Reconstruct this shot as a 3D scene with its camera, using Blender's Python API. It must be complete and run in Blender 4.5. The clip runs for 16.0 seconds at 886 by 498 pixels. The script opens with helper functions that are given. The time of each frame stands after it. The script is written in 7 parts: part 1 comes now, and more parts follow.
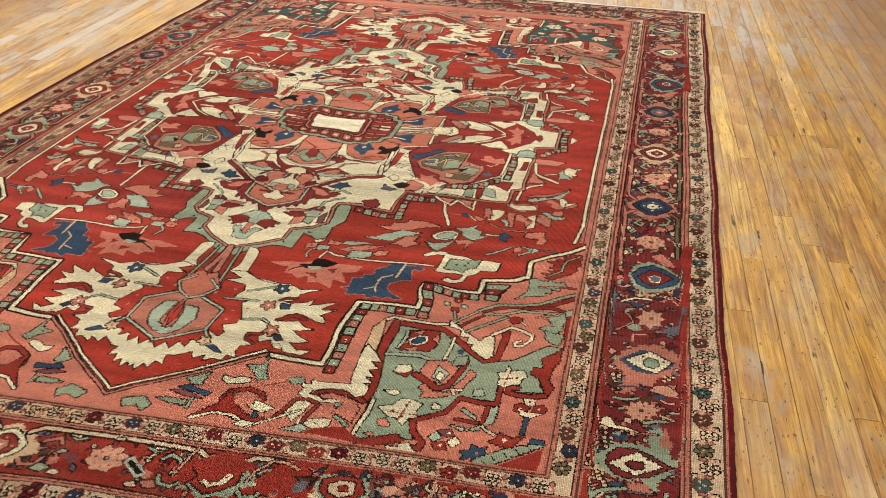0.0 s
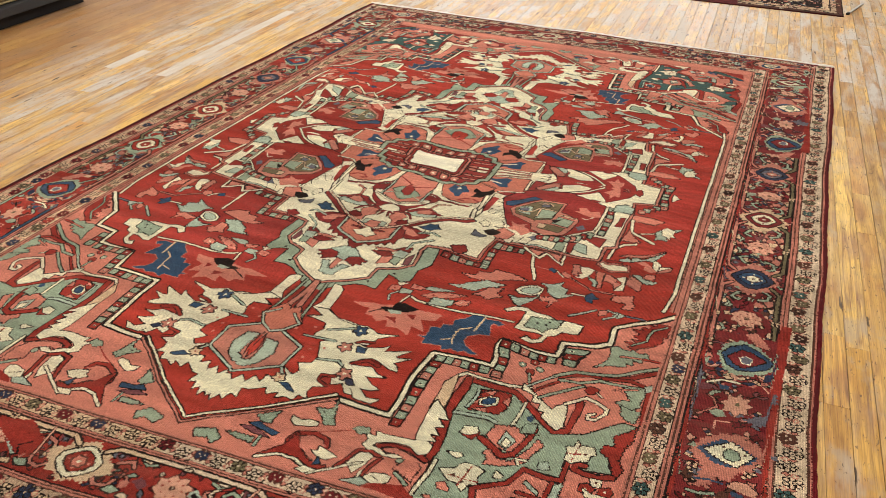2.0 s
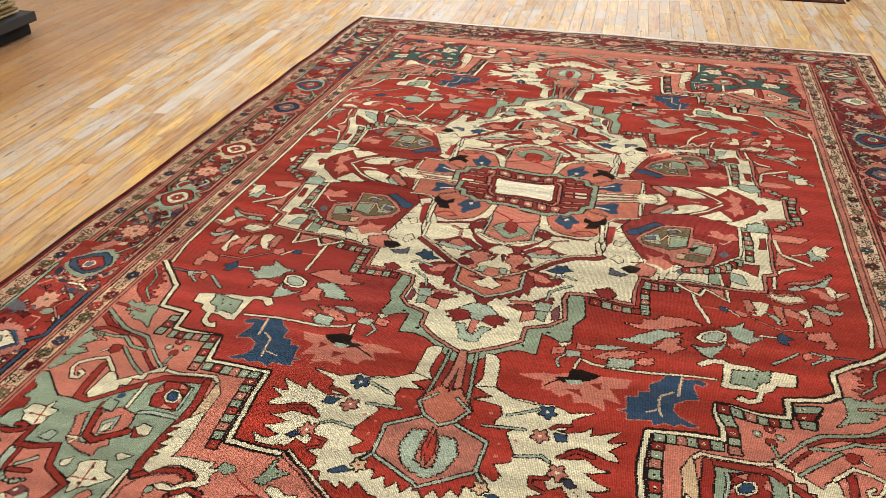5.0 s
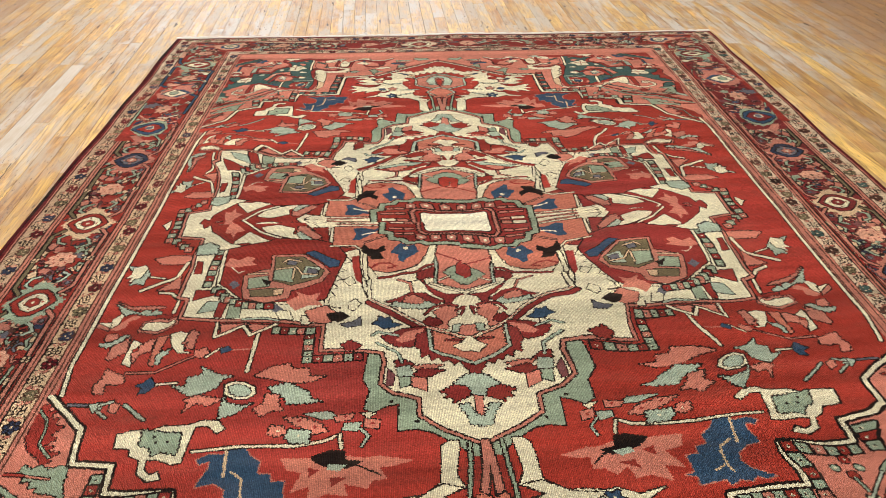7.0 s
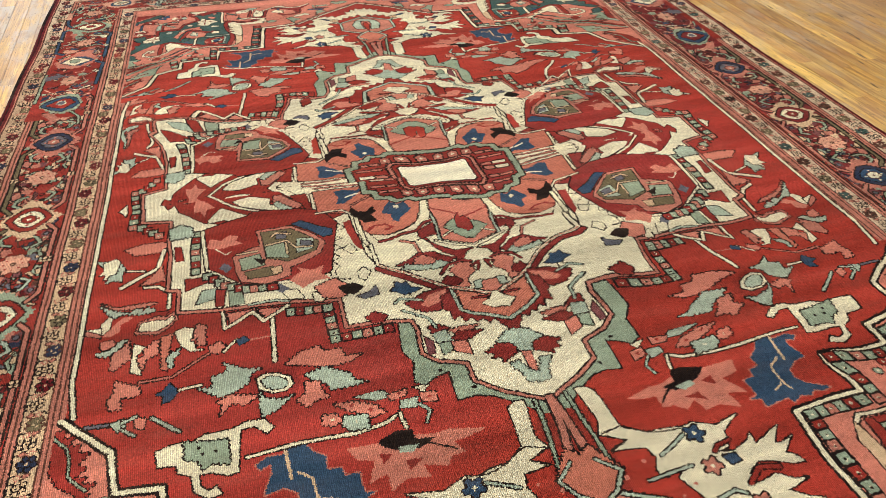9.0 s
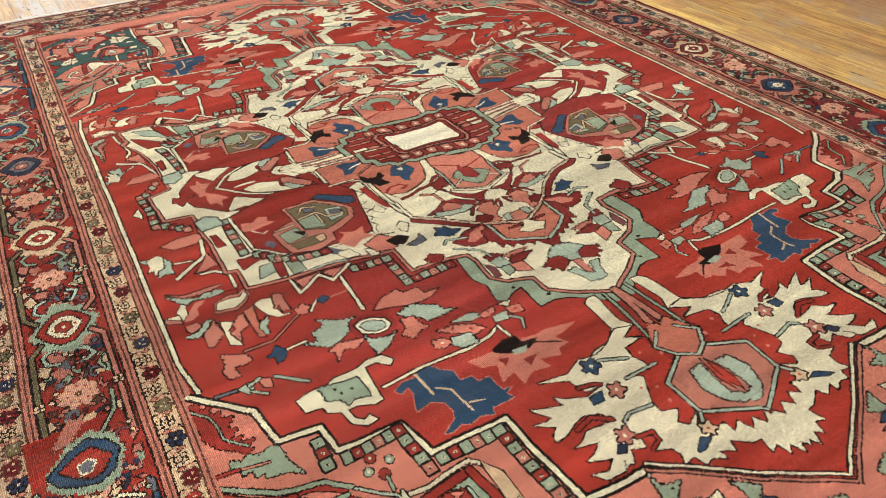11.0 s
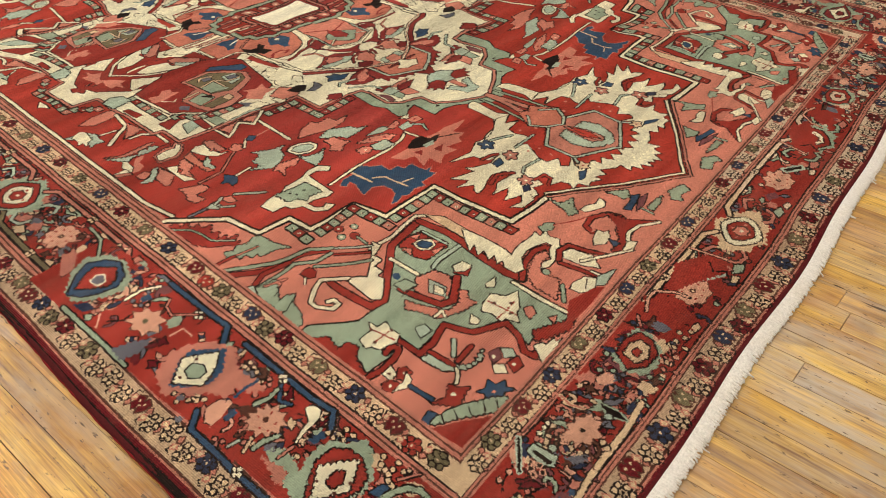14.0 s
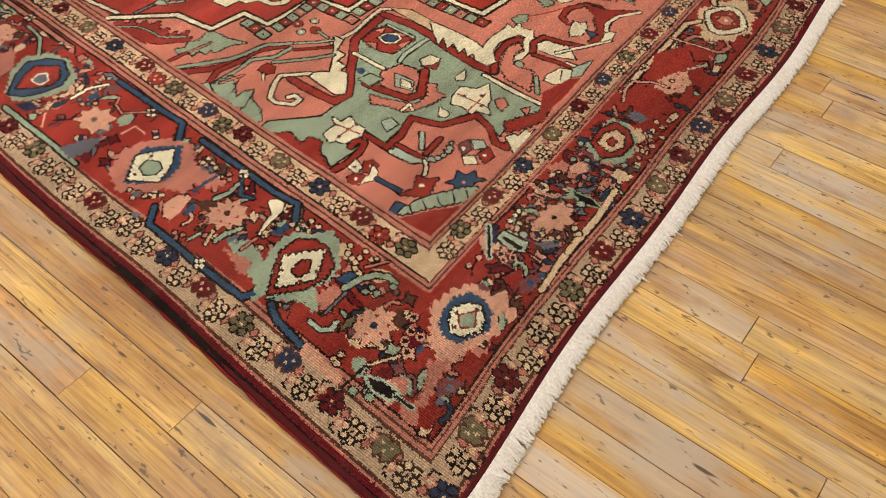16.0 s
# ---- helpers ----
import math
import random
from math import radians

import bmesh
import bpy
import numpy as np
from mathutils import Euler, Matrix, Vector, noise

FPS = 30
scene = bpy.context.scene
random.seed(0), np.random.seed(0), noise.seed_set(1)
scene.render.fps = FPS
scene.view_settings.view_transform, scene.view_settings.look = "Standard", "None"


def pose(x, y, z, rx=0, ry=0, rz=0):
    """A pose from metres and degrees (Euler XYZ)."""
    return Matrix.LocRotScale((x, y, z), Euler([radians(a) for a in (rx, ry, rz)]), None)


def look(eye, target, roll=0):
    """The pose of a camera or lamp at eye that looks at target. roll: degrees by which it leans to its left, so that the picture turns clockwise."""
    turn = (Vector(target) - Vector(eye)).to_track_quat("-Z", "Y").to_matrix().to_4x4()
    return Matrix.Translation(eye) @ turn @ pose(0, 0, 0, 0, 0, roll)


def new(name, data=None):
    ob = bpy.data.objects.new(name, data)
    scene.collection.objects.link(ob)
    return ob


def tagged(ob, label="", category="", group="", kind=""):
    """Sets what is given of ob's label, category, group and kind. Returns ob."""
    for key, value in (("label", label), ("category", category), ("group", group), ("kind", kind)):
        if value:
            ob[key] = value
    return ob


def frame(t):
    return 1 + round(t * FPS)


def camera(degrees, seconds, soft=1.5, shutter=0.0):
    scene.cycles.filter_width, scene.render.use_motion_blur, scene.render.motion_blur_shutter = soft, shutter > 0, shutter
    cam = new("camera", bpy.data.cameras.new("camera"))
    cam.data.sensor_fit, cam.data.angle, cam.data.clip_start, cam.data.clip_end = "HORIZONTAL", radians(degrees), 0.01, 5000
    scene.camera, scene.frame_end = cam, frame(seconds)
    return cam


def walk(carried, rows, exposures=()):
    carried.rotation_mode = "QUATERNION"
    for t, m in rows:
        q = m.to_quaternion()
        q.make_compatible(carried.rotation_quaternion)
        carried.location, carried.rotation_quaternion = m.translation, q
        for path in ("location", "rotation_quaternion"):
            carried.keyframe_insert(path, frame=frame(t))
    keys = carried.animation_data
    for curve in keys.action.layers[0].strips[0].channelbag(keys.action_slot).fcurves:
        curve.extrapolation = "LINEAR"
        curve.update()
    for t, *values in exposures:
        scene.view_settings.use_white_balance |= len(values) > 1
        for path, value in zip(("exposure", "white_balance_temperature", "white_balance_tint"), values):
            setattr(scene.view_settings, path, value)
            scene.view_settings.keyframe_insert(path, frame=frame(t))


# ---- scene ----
cam = camera(59.1, 16.0, soft=0.7)
PATH = [
    (0, (0.977, -2.636, 1.275), (0.637, -1.004, 0.169), 0.7),
    (0.5, (1.002, -2.572, 1.309), (0.617, -0.95, 0.205), 1.0),
    (1, (1.01, -2.554, 1.332), (0.552, -0.947, 0.233), 1.1),
    (1.5, (1.002, -2.549, 1.347), (0.475, -0.957, 0.257), 1.2),
    (2, (1.003, -2.547, 1.347), (0.407, -0.969, 0.273), 1.1),
    (2.5, (0.972, -2.527, 1.333), (0.333, -0.959, 0.268), 0.8),
    (3, (0.862, -2.505, 1.31), (0.198, -0.943, 0.252), 0.7),
    (3.5, (0.73, -2.464, 1.277), (0.072, -0.899, 0.219), 0.4),
    (3.7, (0.691, -2.448, 1.266), (0.044, -0.879, 0.208), 0.3),
    (5.8, (0.013, -2.257, 1.232), (-0.124, -0.559, 0.184), 0.0),
    (6, (-0.027, -2.217, 1.229), (-0.107, -0.515, 0.183), 0.0),
    (6.5, (-0.132, -2.129, 1.218), (-0.088, -0.426, 0.17), 0.0),
    (7, (-0.206, -2.019, 1.189), (-0.065, -0.331, 0.124), -0.1),
    (7.5, (-0.228, -1.9, 1.155), (-0.004, -0.24, 0.063), -0.1),
    (8, (-0.269, -1.837, 1.133), (0.035, -0.215, 0.004), 0.0),
    (8.5, (-0.369, -1.835, 1.142), (0.011, -0.256, -0.025), -0.0),
    (9, (-0.532, -1.859, 1.172), (-0.079, -0.318, -0.02), -0.3),
    (9.2, (-0.58, -1.857, 1.174), (-0.101, -0.329, -0.024), -0.3),
    (11.3, (-1.157, -1.875, 1.133), (-0.247, -0.526, -0.029), -1.9),
    (11.5, (-1.196, -1.871, 1.132), (-0.247, -0.547, -0.029), -2.0),
    (12, (-1.303, -1.901, 1.157), (-0.272, -0.664, -0.029), -1.7),
    (12.5, (-1.415, -1.959, 1.149), (-0.313, -0.784, -0.037), -1.6),
    (13, (-1.507, -2.002, 1.141), (-0.358, -0.891, -0.061), -1.5),
    (13.5, (-1.591, -2.053, 1.124), (-0.422, -1.0, -0.111), -1.1),
    (14, (-1.615, -2.091, 1.086), (-0.454, -1.079, -0.19), -1.3),
    (14.5, (-1.632, -2.11, 1.039), (-0.503, -1.156, -0.308), -1.1),
    (15, (-1.635, -2.117, 1.007), (-0.549, -1.217, -0.411), -0.9),
    (15.5, (-1.634, -2.124, 0.983), (-0.601, -1.276, -0.505), -0.9),
    (16, (-1.627, -2.122, 0.969), (-0.644, -1.323, -0.579), -0.8),
]
walk(cam, [(t, look(eye, target, roll)) for t, eye, target, roll in PATH],
     [(0, 0.0, 6580, 12), (1.5, 0.0, 6450, 12), (3.5, 0.0, 6250, 11), (7, 0.0, 6250, 12), (11.5, 0.03, 6100, 10), (13, 0.0, 6250, 10), (14.5, -0.04, 6680, 12), (16, -0.05, 6620, 14)])

# ---------------------------------------------------------------- light
world = bpy.data.worlds.new("daylight")
scene.world = world
world.use_nodes = True
sky = world.node_tree.nodes.new("ShaderNodeTexSky")
sky.sky_type, sky.sun_disc = "NISHITA", False
sky.sun_elevation, sky.sun_rotation = radians(38), radians(200)
world.node_tree.links.new(sky.outputs["Color"], world.node_tree.nodes["Background"].inputs["Color"])
world.node_tree.nodes["Background"].inputs["Strength"].default_value = 0.05


def area_lamp(name, m, sx, sy, watts, colour):
    data = bpy.data.lights.new(name, "AREA")
    data.shape, data.size, data.size_y, data.energy, data.color = "RECTANGLE", sx, sy, watts, colour
    ob = new(name, data)
    ob.matrix_world = m
    return ob


TUBE_WATTS, TUBE_COLOUR = 36.3, (1.0, 0.945, 0.86)
WINDOW_WATTS, WINDOW_COLOUR = 51.0, (0.82, 0.91, 1.0)
scene.view_settings.exposure = 0.0

# ---------------------------------------------------------------- materials
class Nodes:
    """A short way to write node trees."""

    def __init__(self, name):
        self.material = bpy.data.materials.new(name)
        self.material.use_nodes = True
        self.tree = self.material.node_tree
        self.bsdf = self.tree.nodes["Principled BSDF"]

    def add(self, kind, *links, **values):
        node = self.tree.nodes.new(kind)
        for key, value in values.items():
            if key in PLAIN:
                PLAIN[key](node, value)
            else:
                node.inputs[key.replace("_", " ")].default_value = value
        for socket, source in links:
            self.tree.links.new(source, node.inputs[socket])
        return node

    def mix(self, factor, a, b, blend="MIX"):
        node = self.tree.nodes.new("ShaderNodeMix")
        node.data_type, node.blend_type = "RGBA", blend
        for socket, value in ((0, factor), (6, a), (7, b)):
            if isinstance(value, bpy.types.NodeSocket):
                self.tree.links.new(value, node.inputs[socket])
            else:
                node.inputs[socket].default_value = value if socket == 0 else (*value[:3], 1)
        return node.outputs[2]

    def math(self, operation, a, b=0.5, c=0.0):
        node = self.tree.nodes.new("ShaderNodeMath")
        node.operation = operation
        for socket, value in enumerate((a, b, c)):
            if isinstance(value, bpy.types.NodeSocket):
                self.tree.links.new(value, node.inputs[socket])
            else:
                node.inputs[socket].default_value = value
        return node.outputs[0]

    def ramp(self, source, *stops):
        node = self.tree.nodes.new("ShaderNodeValToRGB")
        self.tree.links.new(source, node.inputs[0])
        ramp = node.color_ramp
        while len(ramp.elements) < len(stops):
            ramp.elements.new(0.5)
        for element, (place, colour) in zip(ramp.elements, stops):
            element.position = place
            element.color = (*colour, 1) if len(colour) == 3 else colour
        return node.outputs[0]

    def noise(self, vector, scale, detail=3.0, rough=0.5):
        node = self.add("ShaderNodeTexNoise", ("Vector", vector), Scale=scale, Detail=detail, Roughness=rough)
        return node.outputs["Fac"]

    def stretch(self, vector, sx, sy, sz):
        node = self.tree.nodes.new("ShaderNodeVectorMath")
        node.operation = "MULTIPLY"
        self.tree.links.new(vector, node.inputs[0])
        node.inputs[1].default_value = (sx, sy, sz)
        return node.outputs[0]

    def place(self):
        return self.tree.nodes.new("ShaderNodeNewGeometry").outputs["Position"]

    def finish(self, colour, rough=0.6, height=None, bump=0.2, distance=0.002, metal=0.0, specular=0.5):
        for socket, value in (("Base Color", colour), ("Roughness", rough), ("Metallic", metal), ("Specular IOR Level", specular)):
            if isinstance(value, bpy.types.NodeSocket):
                self.tree.links.new(value, self.bsdf.inputs[socket])
            else:
                self.bsdf.inputs[socket].default_value = (*value, 1) if isinstance(value, tuple) else value
        if height is not None:
            node = self.add("ShaderNodeBump", ("Height", height), Strength=bump, Distance=distance)
            self.tree.links.new(node.outputs[0], self.bsdf.inputs["Normal"])
        return self.material


PLAIN = {}


def grey(value):
    return (value, value, value)


def board_material(name, per_object):
    n = Nodes(name)
    place = n.place()
    if per_object:
        chance = n.tree.nodes.new("ShaderNodeObjectInfo").outputs["Random"]
    else:
        chance = n.tree.nodes.new("ShaderNodeNewGeometry").outputs["Random Per Island"]
    shift = n.tree.nodes.new("ShaderNodeCombineXYZ")
    n.tree.links.new(n.math("MULTIPLY", chance, 37.0), shift.inputs["Y"])
    n.tree.links.new(n.math("MULTIPLY", chance, 11.0), shift.inputs["Z"])
    moved = n.tree.nodes.new("ShaderNodeVectorMath")
    n.tree.links.new(place, moved.inputs[0])
    n.tree.links.new(shift.outputs[0], moved.inputs[1])
    moved = moved.outputs[0]
    tone = n.ramp(chance, (0.0, (0.58, 0.325, 0.062)), (0.10, (0.76, 0.475, 0.085)), (0.22, (0.62, 0.375, 0.095)), (0.32, (0.70, 0.365, 0.072)), (0.44, (0.60, 0.405, 0.140)),
                  (0.56, (0.82, 0.540, 0.110)), (0.68, (0.52, 0.280, 0.072)), (0.78, (0.72, 0.480, 0.120)), (0.90, (0.76, 0.430, 0.068)), (1.0, (0.64, 0.385, 0.090)))
    blotch = n.noise(n.stretch(moved, 1.0, 0.40, 1.0), 12.0, 4.0, 0.6)
    tone = n.mix(n.ramp(blotch, (0.46, grey(0.0)), (0.66, grey(0.75))), tone, (0.46, 0.220, 0.065))
    pale = n.noise(n.stretch(moved, 1.0, 0.28, 1.0), 15.0, 3.0, 0.6)
    tone = n.mix(n.ramp(pale, (0.52, grey(0.0)), (0.66, grey(0.55))), tone, (0.90, 0.600, 0.150))
    # long wandering grain, cathedral figure and dark pores
    bend = n.noise(n.stretch(moved, 1.0, 0.07, 1.0), 9.0, 3.0, 0.55)
    lines = n.math("FRACT", n.math("MULTIPLY", bend, 11.0))
    figure = n.ramp(lines, (0.0, grey(0.0)), (0.45, grey(0.15)), (0.85, grey(0.8)), (1.0, grey(0.0)))
    fine = n.noise(n.stretch(moved, 1.0, 0.03, 1.0), 330.0, 4.0, 0.65)
    depth = n.noise(n.stretch(moved, 1.0, 0.3, 1.0), 6.0, 3.0, 0.6)
    grain = n.math("MULTIPLY_ADD", figure, n.ramp(depth, (0.38, grey(0.10)), (0.60, grey(0.80))), n.math("MULTIPLY", n.ramp(fine, (0.42, grey(0.0)), (0.68, grey(1.0))), 0.54))
    colour = n.mix(grain, tone, (0.215, 0.095, 0.032))
    # every board darkened and reddened by age in its own measure, with long streaks
    own = n.math("FRACT", n.math("MULTIPLY", chance, 7.31))
    streak = n.noise(n.stretch(moved, 1.0, 0.025, 1.0), 70.0, 4.0, 0.65)
    age = n.math("MULTIPLY_ADD", n.ramp(streak, (0.32, grey(0.0)), (0.68, grey(1.0))), 0.42, n.math("MULTIPLY_ADD", own, 0.40, 0.58))
    aged = n.tree.nodes.new("ShaderNodeCombineXYZ")
    for axis_name, power in (("X", 0.75), ("Y", 1.0), ("Z", 1.7)):
        n.tree.links.new(n.math("POWER", age, power), aged.inputs[axis_name])
    colour = n.mix(1.0, colour, aged.outputs[0], "MULTIPLY")
    # old grey stains with ragged edges
    patchy = n.noise(n.stretch(moved, 1.0, 0.45, 1.0), 9.0, 5.0, 0.65)
    colour = n.mix(n.ramp(patchy, (0.55, grey(0.0)), (0.66, grey(0.62))), colour, (0.38, 0.315, 0.235))
    # varnish worn to grey wood in streaks that run with the boards, most in bands beside the rug and beyond it
    axis = n.tree.nodes.new("ShaderNodeSeparateXYZ")
    n.tree.links.new(place, axis.inputs[0])
    roam = n.noise(n.stretch(place, 1.0, 0.5, 1.0), 2.6, 4.0, 0.65)
    west = n.math("SUBTRACT", 1.0, n.math("MULTIPLY", n.math("ABSOLUTE", n.math("ADD", axis.outputs["X"], 1.80)), 1.7))
    west = n.math("MULTIPLY", west, n.ramp(n.math("MULTIPLY_ADD", axis.outputs["Y"], 0.3, 0.5), (0.15, grey(0.0)), (0.42, grey(1.0))))
    east = n.math("SUBTRACT", 0.12, n.math("MULTIPLY", n.math("ABSOLUTE", n.math("ADD", axis.outputs["X"], -1.62)), 2.0))
    west = n.math("MAXIMUM", west, east)
    north = n.math("MULTIPLY_ADD", n.math("ABSOLUTE", n.math("ADD", axis.outputs["Y"], -2.55)), -0.60, 1.28)
    south = n.math("MULTIPLY_ADD", n.math("ABSOLUTE", n.math("ADD", axis.outputs["Y"], 2.05)), -1.2, 0.38)
    wear_zone = n.math("ADD", n.math("MAXIMUM", n.math("MAXIMUM", n.math("MAXIMUM", west, north), south), 0.0), n.math("MULTIPLY_ADD", roam, 1.5, -0.62))
    worn = n.noise(n.stretch(moved, 1.0, 0.22, 1.0), 13.0, 5.0, 0.65)
    wear = n.math("MULTIPLY", n.ramp(worn, (0.43, grey(0.10)), (0.60, grey(0.95))), n.ramp(wear_zone, (0.05, grey(0.06)), (0.75, grey(1.0))))
    colour = n.mix(wear, colour, n.mix(n.ramp(chance, (0.25, grey(0.0)), (0.75, grey(1.0))), (0.47, 0.405, 0.315), (0.55, 0.525, 0.475)))
    # deeper brown towards both sides of the room, beyond about 1.6 m from the middle
    deep = n.math("ADD", n.ramp(n.math("MULTIPLY_ADD", n.math("ABSOLUTE", axis.outputs["X"]), 0.5, -0.4), (0.50, grey(0.0)), (0.82, grey(0.8))), n.math("MULTIPLY_ADD", roam, 0.8, -0.42))
    colour = n.mix(n.math("MAXIMUM", n.math("MINIMUM", n.math("MULTIPLY", deep, n.ramp(n.math("MULTIPLY_ADD", n.math("ABSOLUTE", axis.outputs["X"]), 0.5, -0.4), (0.40, grey(0.0)), (0.60, grey(1.0)))), 0.75), 0.0), colour, (0.27, 0.130, 0.048))
    # dark dents, splinters and stains
    speck = n.noise(n.stretch(moved, 1.0, 0.30, 1.0), 130.0, 3.0, 0.65)
    colour = n.mix(n.ramp(speck, (0.628, grey(0.0)), (0.675, grey(0.75))), colour, (0.075, 0.05, 0.035))
    split = n.noise(n.stretch(moved, 1.0, 0.16, 1.0), 46.0, 2.0, 0.5)
    colour = n.mix(n.ramp(split, (0.705, grey(0.0)), (0.735, grey(0.9))), colour, (0.05, 0.032, 0.022))
    stain = n.noise(place, 4.2, 4.0, 0.6)
    colour = n.mix(n.ramp(stain, (0.60, grey(0.0)), (0.72, grey(0.4))), colour, (0.20, 0.14, 0.09))
    rough = n.math("ADD", n.math("MULTIPLY", wear, 0.20), n.math("MULTIPLY_ADD", worn, 0.18, 0.31))
    return n.finish(colour, rough, grain, 0.15, 0.0008, specular=0.42)


def pale_board_material():
    """A newer, bare board: pale ash grey with faint grain and scuffs."""
    n = Nodes("pale_bare_board")
    place = n.place()
    grain = n.noise(n.stretch(place, 1.0, 0.04, 1.0), 220.0, 4.0, 0.6)
    scuff = n.noise(n.stretch(place, 1.0, 0.3, 1.0), 14.0, 4.0, 0.65)
    colour = n.mix(n.ramp(grain, (0.4, grey(0.0)), (0.75, grey(0.6))), (0.60, 0.56, 0.49), (0.40, 0.33, 0.25))
    colour = n.mix(n.ramp(scuff, (0.45, grey(0.0)), (0.7, grey(0.7))), colour, (0.45, 0.36, 0.23))
    return n.finish(colour, 0.45, grain, 0.12, 0.0008)


def plaster_material(name, colour):
    n = Nodes(name)
    place = n.place()
    big = n.noise(place, 0.8, 4.0)
    small = n.noise(place, 60.0, 3.0)
    return n.finish(n.mix(n.ramp(big, (0.35, grey(0.0)), (0.7, grey(1.0))), colour, tuple(c * 0.9 for c in colour)), 0.85, small, 0.2)


def plain_material(name, colour, rough=0.6, metal=0.0, spread=0.12, scale=40.0):
    n = Nodes(name)
    place = n.place()
    spot = n.noise(place, scale, 4.0, 0.6)
    return n.finish(n.mix(spot, tuple(c * (1 - spread) for c in colour), tuple(min(1, c * (1 + spread)) for c in colour)), rough, spot, 0.15, 0.001, metal)


def pile_material():
    """Knotted wool: the dyed colour of each knot, with streaky dye lots, rows of knots and a soft sheen."""
    n = Nodes("wool_pile")
    place = n.place()
    dye = n.add("ShaderNodeAttribute")
    dye.attribute_name = "dye"
    streak = n.noise(n.stretch(place, 1.0, 9.0, 1.0), 2.2, 5.0, 0.6)
    cloud = n.noise(place, 2.4, 4.0, 0.6)
    knot = n.noise(n.stretch(place, 1.0, 1.6, 1.0), 190.0, 2.0, 0.7)
    rows = n.add("ShaderNodeTexWave", ("Vector", n.stretch(place, 1.0, 0.04, 1.0)), Scale=90.0, Distortion=1.0, Detail=2.0, Detail_Scale=6.0)
    rows.bands_direction = "X"
    shade = n.math("ADD", n.math("MULTIPLY_ADD", streak, 0.95, 0.30), n.math("MULTIPLY", cloud, 0.46))
    # shade in the hollows of knots, tufts and rows is multiplied into the colour
    shade = n.math("MULTIPLY", shade, n.math("MULTIPLY_ADD", knot, 1.25, 0.43))
    tuft = n.noise(place, 430.0, 1.0, 0.5)
    shade = n.math("MULTIPLY", shade, n.math("MULTIPLY_ADD", tuft, 0.9, 0.55))
    shade = n.math("MULTIPLY", shade, n.math("MULTIPLY_ADD", rows.outputs["Fac"], 0.42, 0.76))
    combine = n.tree.nodes.new("ShaderNodeCombineXYZ")
    for axis in "XYZ":
        n.tree.links.new(shade, combine.inputs[axis])
    colour = n.mix(1.0, dye.outputs["Color"], combine.outputs[0], "MULTIPLY")
    # pile worn low shows some of the pale foundation, in streaks along the rows and in patches
    bare = n.math("MULTIPLY", n.ramp(n.noise(n.stretch(place, 0.25, 1.0, 1.0), 26.0, 4.0, 0.65), (0.42, grey(0.0)), (0.72, grey(1.0))), n.ramp(n.noise(place, 3.4, 3.0, 0.6), (0.36, grey(0.10)), (0.66, grey(0.55))))
    colour = n.mix(n.math("MULTIPLY", bare, 0.20), colour, (0.34, 0.235, 0.165))
    height = n.math("ADD", n.math("MULTIPLY", knot, 0.7), n.math("MULTIPLY", rows.outputs["Fac"], 0.8))
    return n.finish(colour, 0.95, height, 0.6, 0.002, specular=0.06)


def thread_material(name, colour):
    n = Nodes(name)
    place = n.place()
    twist = n.noise(place, 260.0, 3.0, 0.6)
    dirt = n.noise(place, 9.0, 3.0, 0.6)
    c = n.mix(n.ramp(twist, (0.3, grey(0.0)), (0.7, grey(1.0))), tuple(v * 0.72 for v in colour), colour)
    c = n.mix(n.ramp(dirt, (0.45, grey(0.0)), (0.8, grey(0.35))), c, tuple(v * w for v, w in zip(colour, (0.75, 0.68, 0.55))))
    return n.finish(c, 0.95, twist, 0.4, 0.002, specular=0.1)


def glass_material():
    n = Nodes("window_glass")
    n.bsdf.inputs["Transmission Weight"].default_value = 1.0
    n.bsdf.inputs["IOR"].default_value = 1.45
    return n.finish((0.95, 0.97, 0.97), 0.02)


def glow_material(name, colour, strength):
    n = Nodes(name)
    n.bsdf.inputs["Emission Color"].default_value = (*colour, 1)
    n.bsdf.inputs["Emission Strength"].default_value = strength
    return n.finish((0.85, 0.85, 0.83), 0.5)


BOARD_PIECE = board_material("varnished_board", True)
BOARD_REST = board_material("varnished_boards", False)
PALE_BOARD = pale_board_material()
GAP_DARK = plain_material("dark_joint", (0.035, 0.022, 0.014), 0.9)
WALL_PAINT = plaster_material("white_wall_paint", (0.74, 0.72, 0.67))
CEILING_PAINT = plaster_material("white_ceiling_paint", (0.80, 0.79, 0.76))
FRAME_PAINT = plain_material("grey_frame_paint", (0.45, 0.45, 0.44), 0.5)
GLASS = glass_material()
PILE = pile_material()
COTTON = thread_material("white_cotton", (0.86, 0.85, 0.80))
SELVEDGE = thread_material("dark_red_wool_binding", (0.085, 0.012, 0.013))
SELVEDGE_RED = thread_material("red_wool_binding", (0.26, 0.022, 0.024))
BACKING = thread_material("rug_backing", (0.30, 0.12, 0.09))
# near-black: shade of the platform recess put into colour; also the rubber tip
RECESS_TIP_BLACK = plain_material("recess_shade_and_tip_black", (0.008, 0.008, 0.009), 0.85)
GREY_BOARD = plain_material("dark_grey_platform_edge", (0.030, 0.031, 0.034), 0.8)


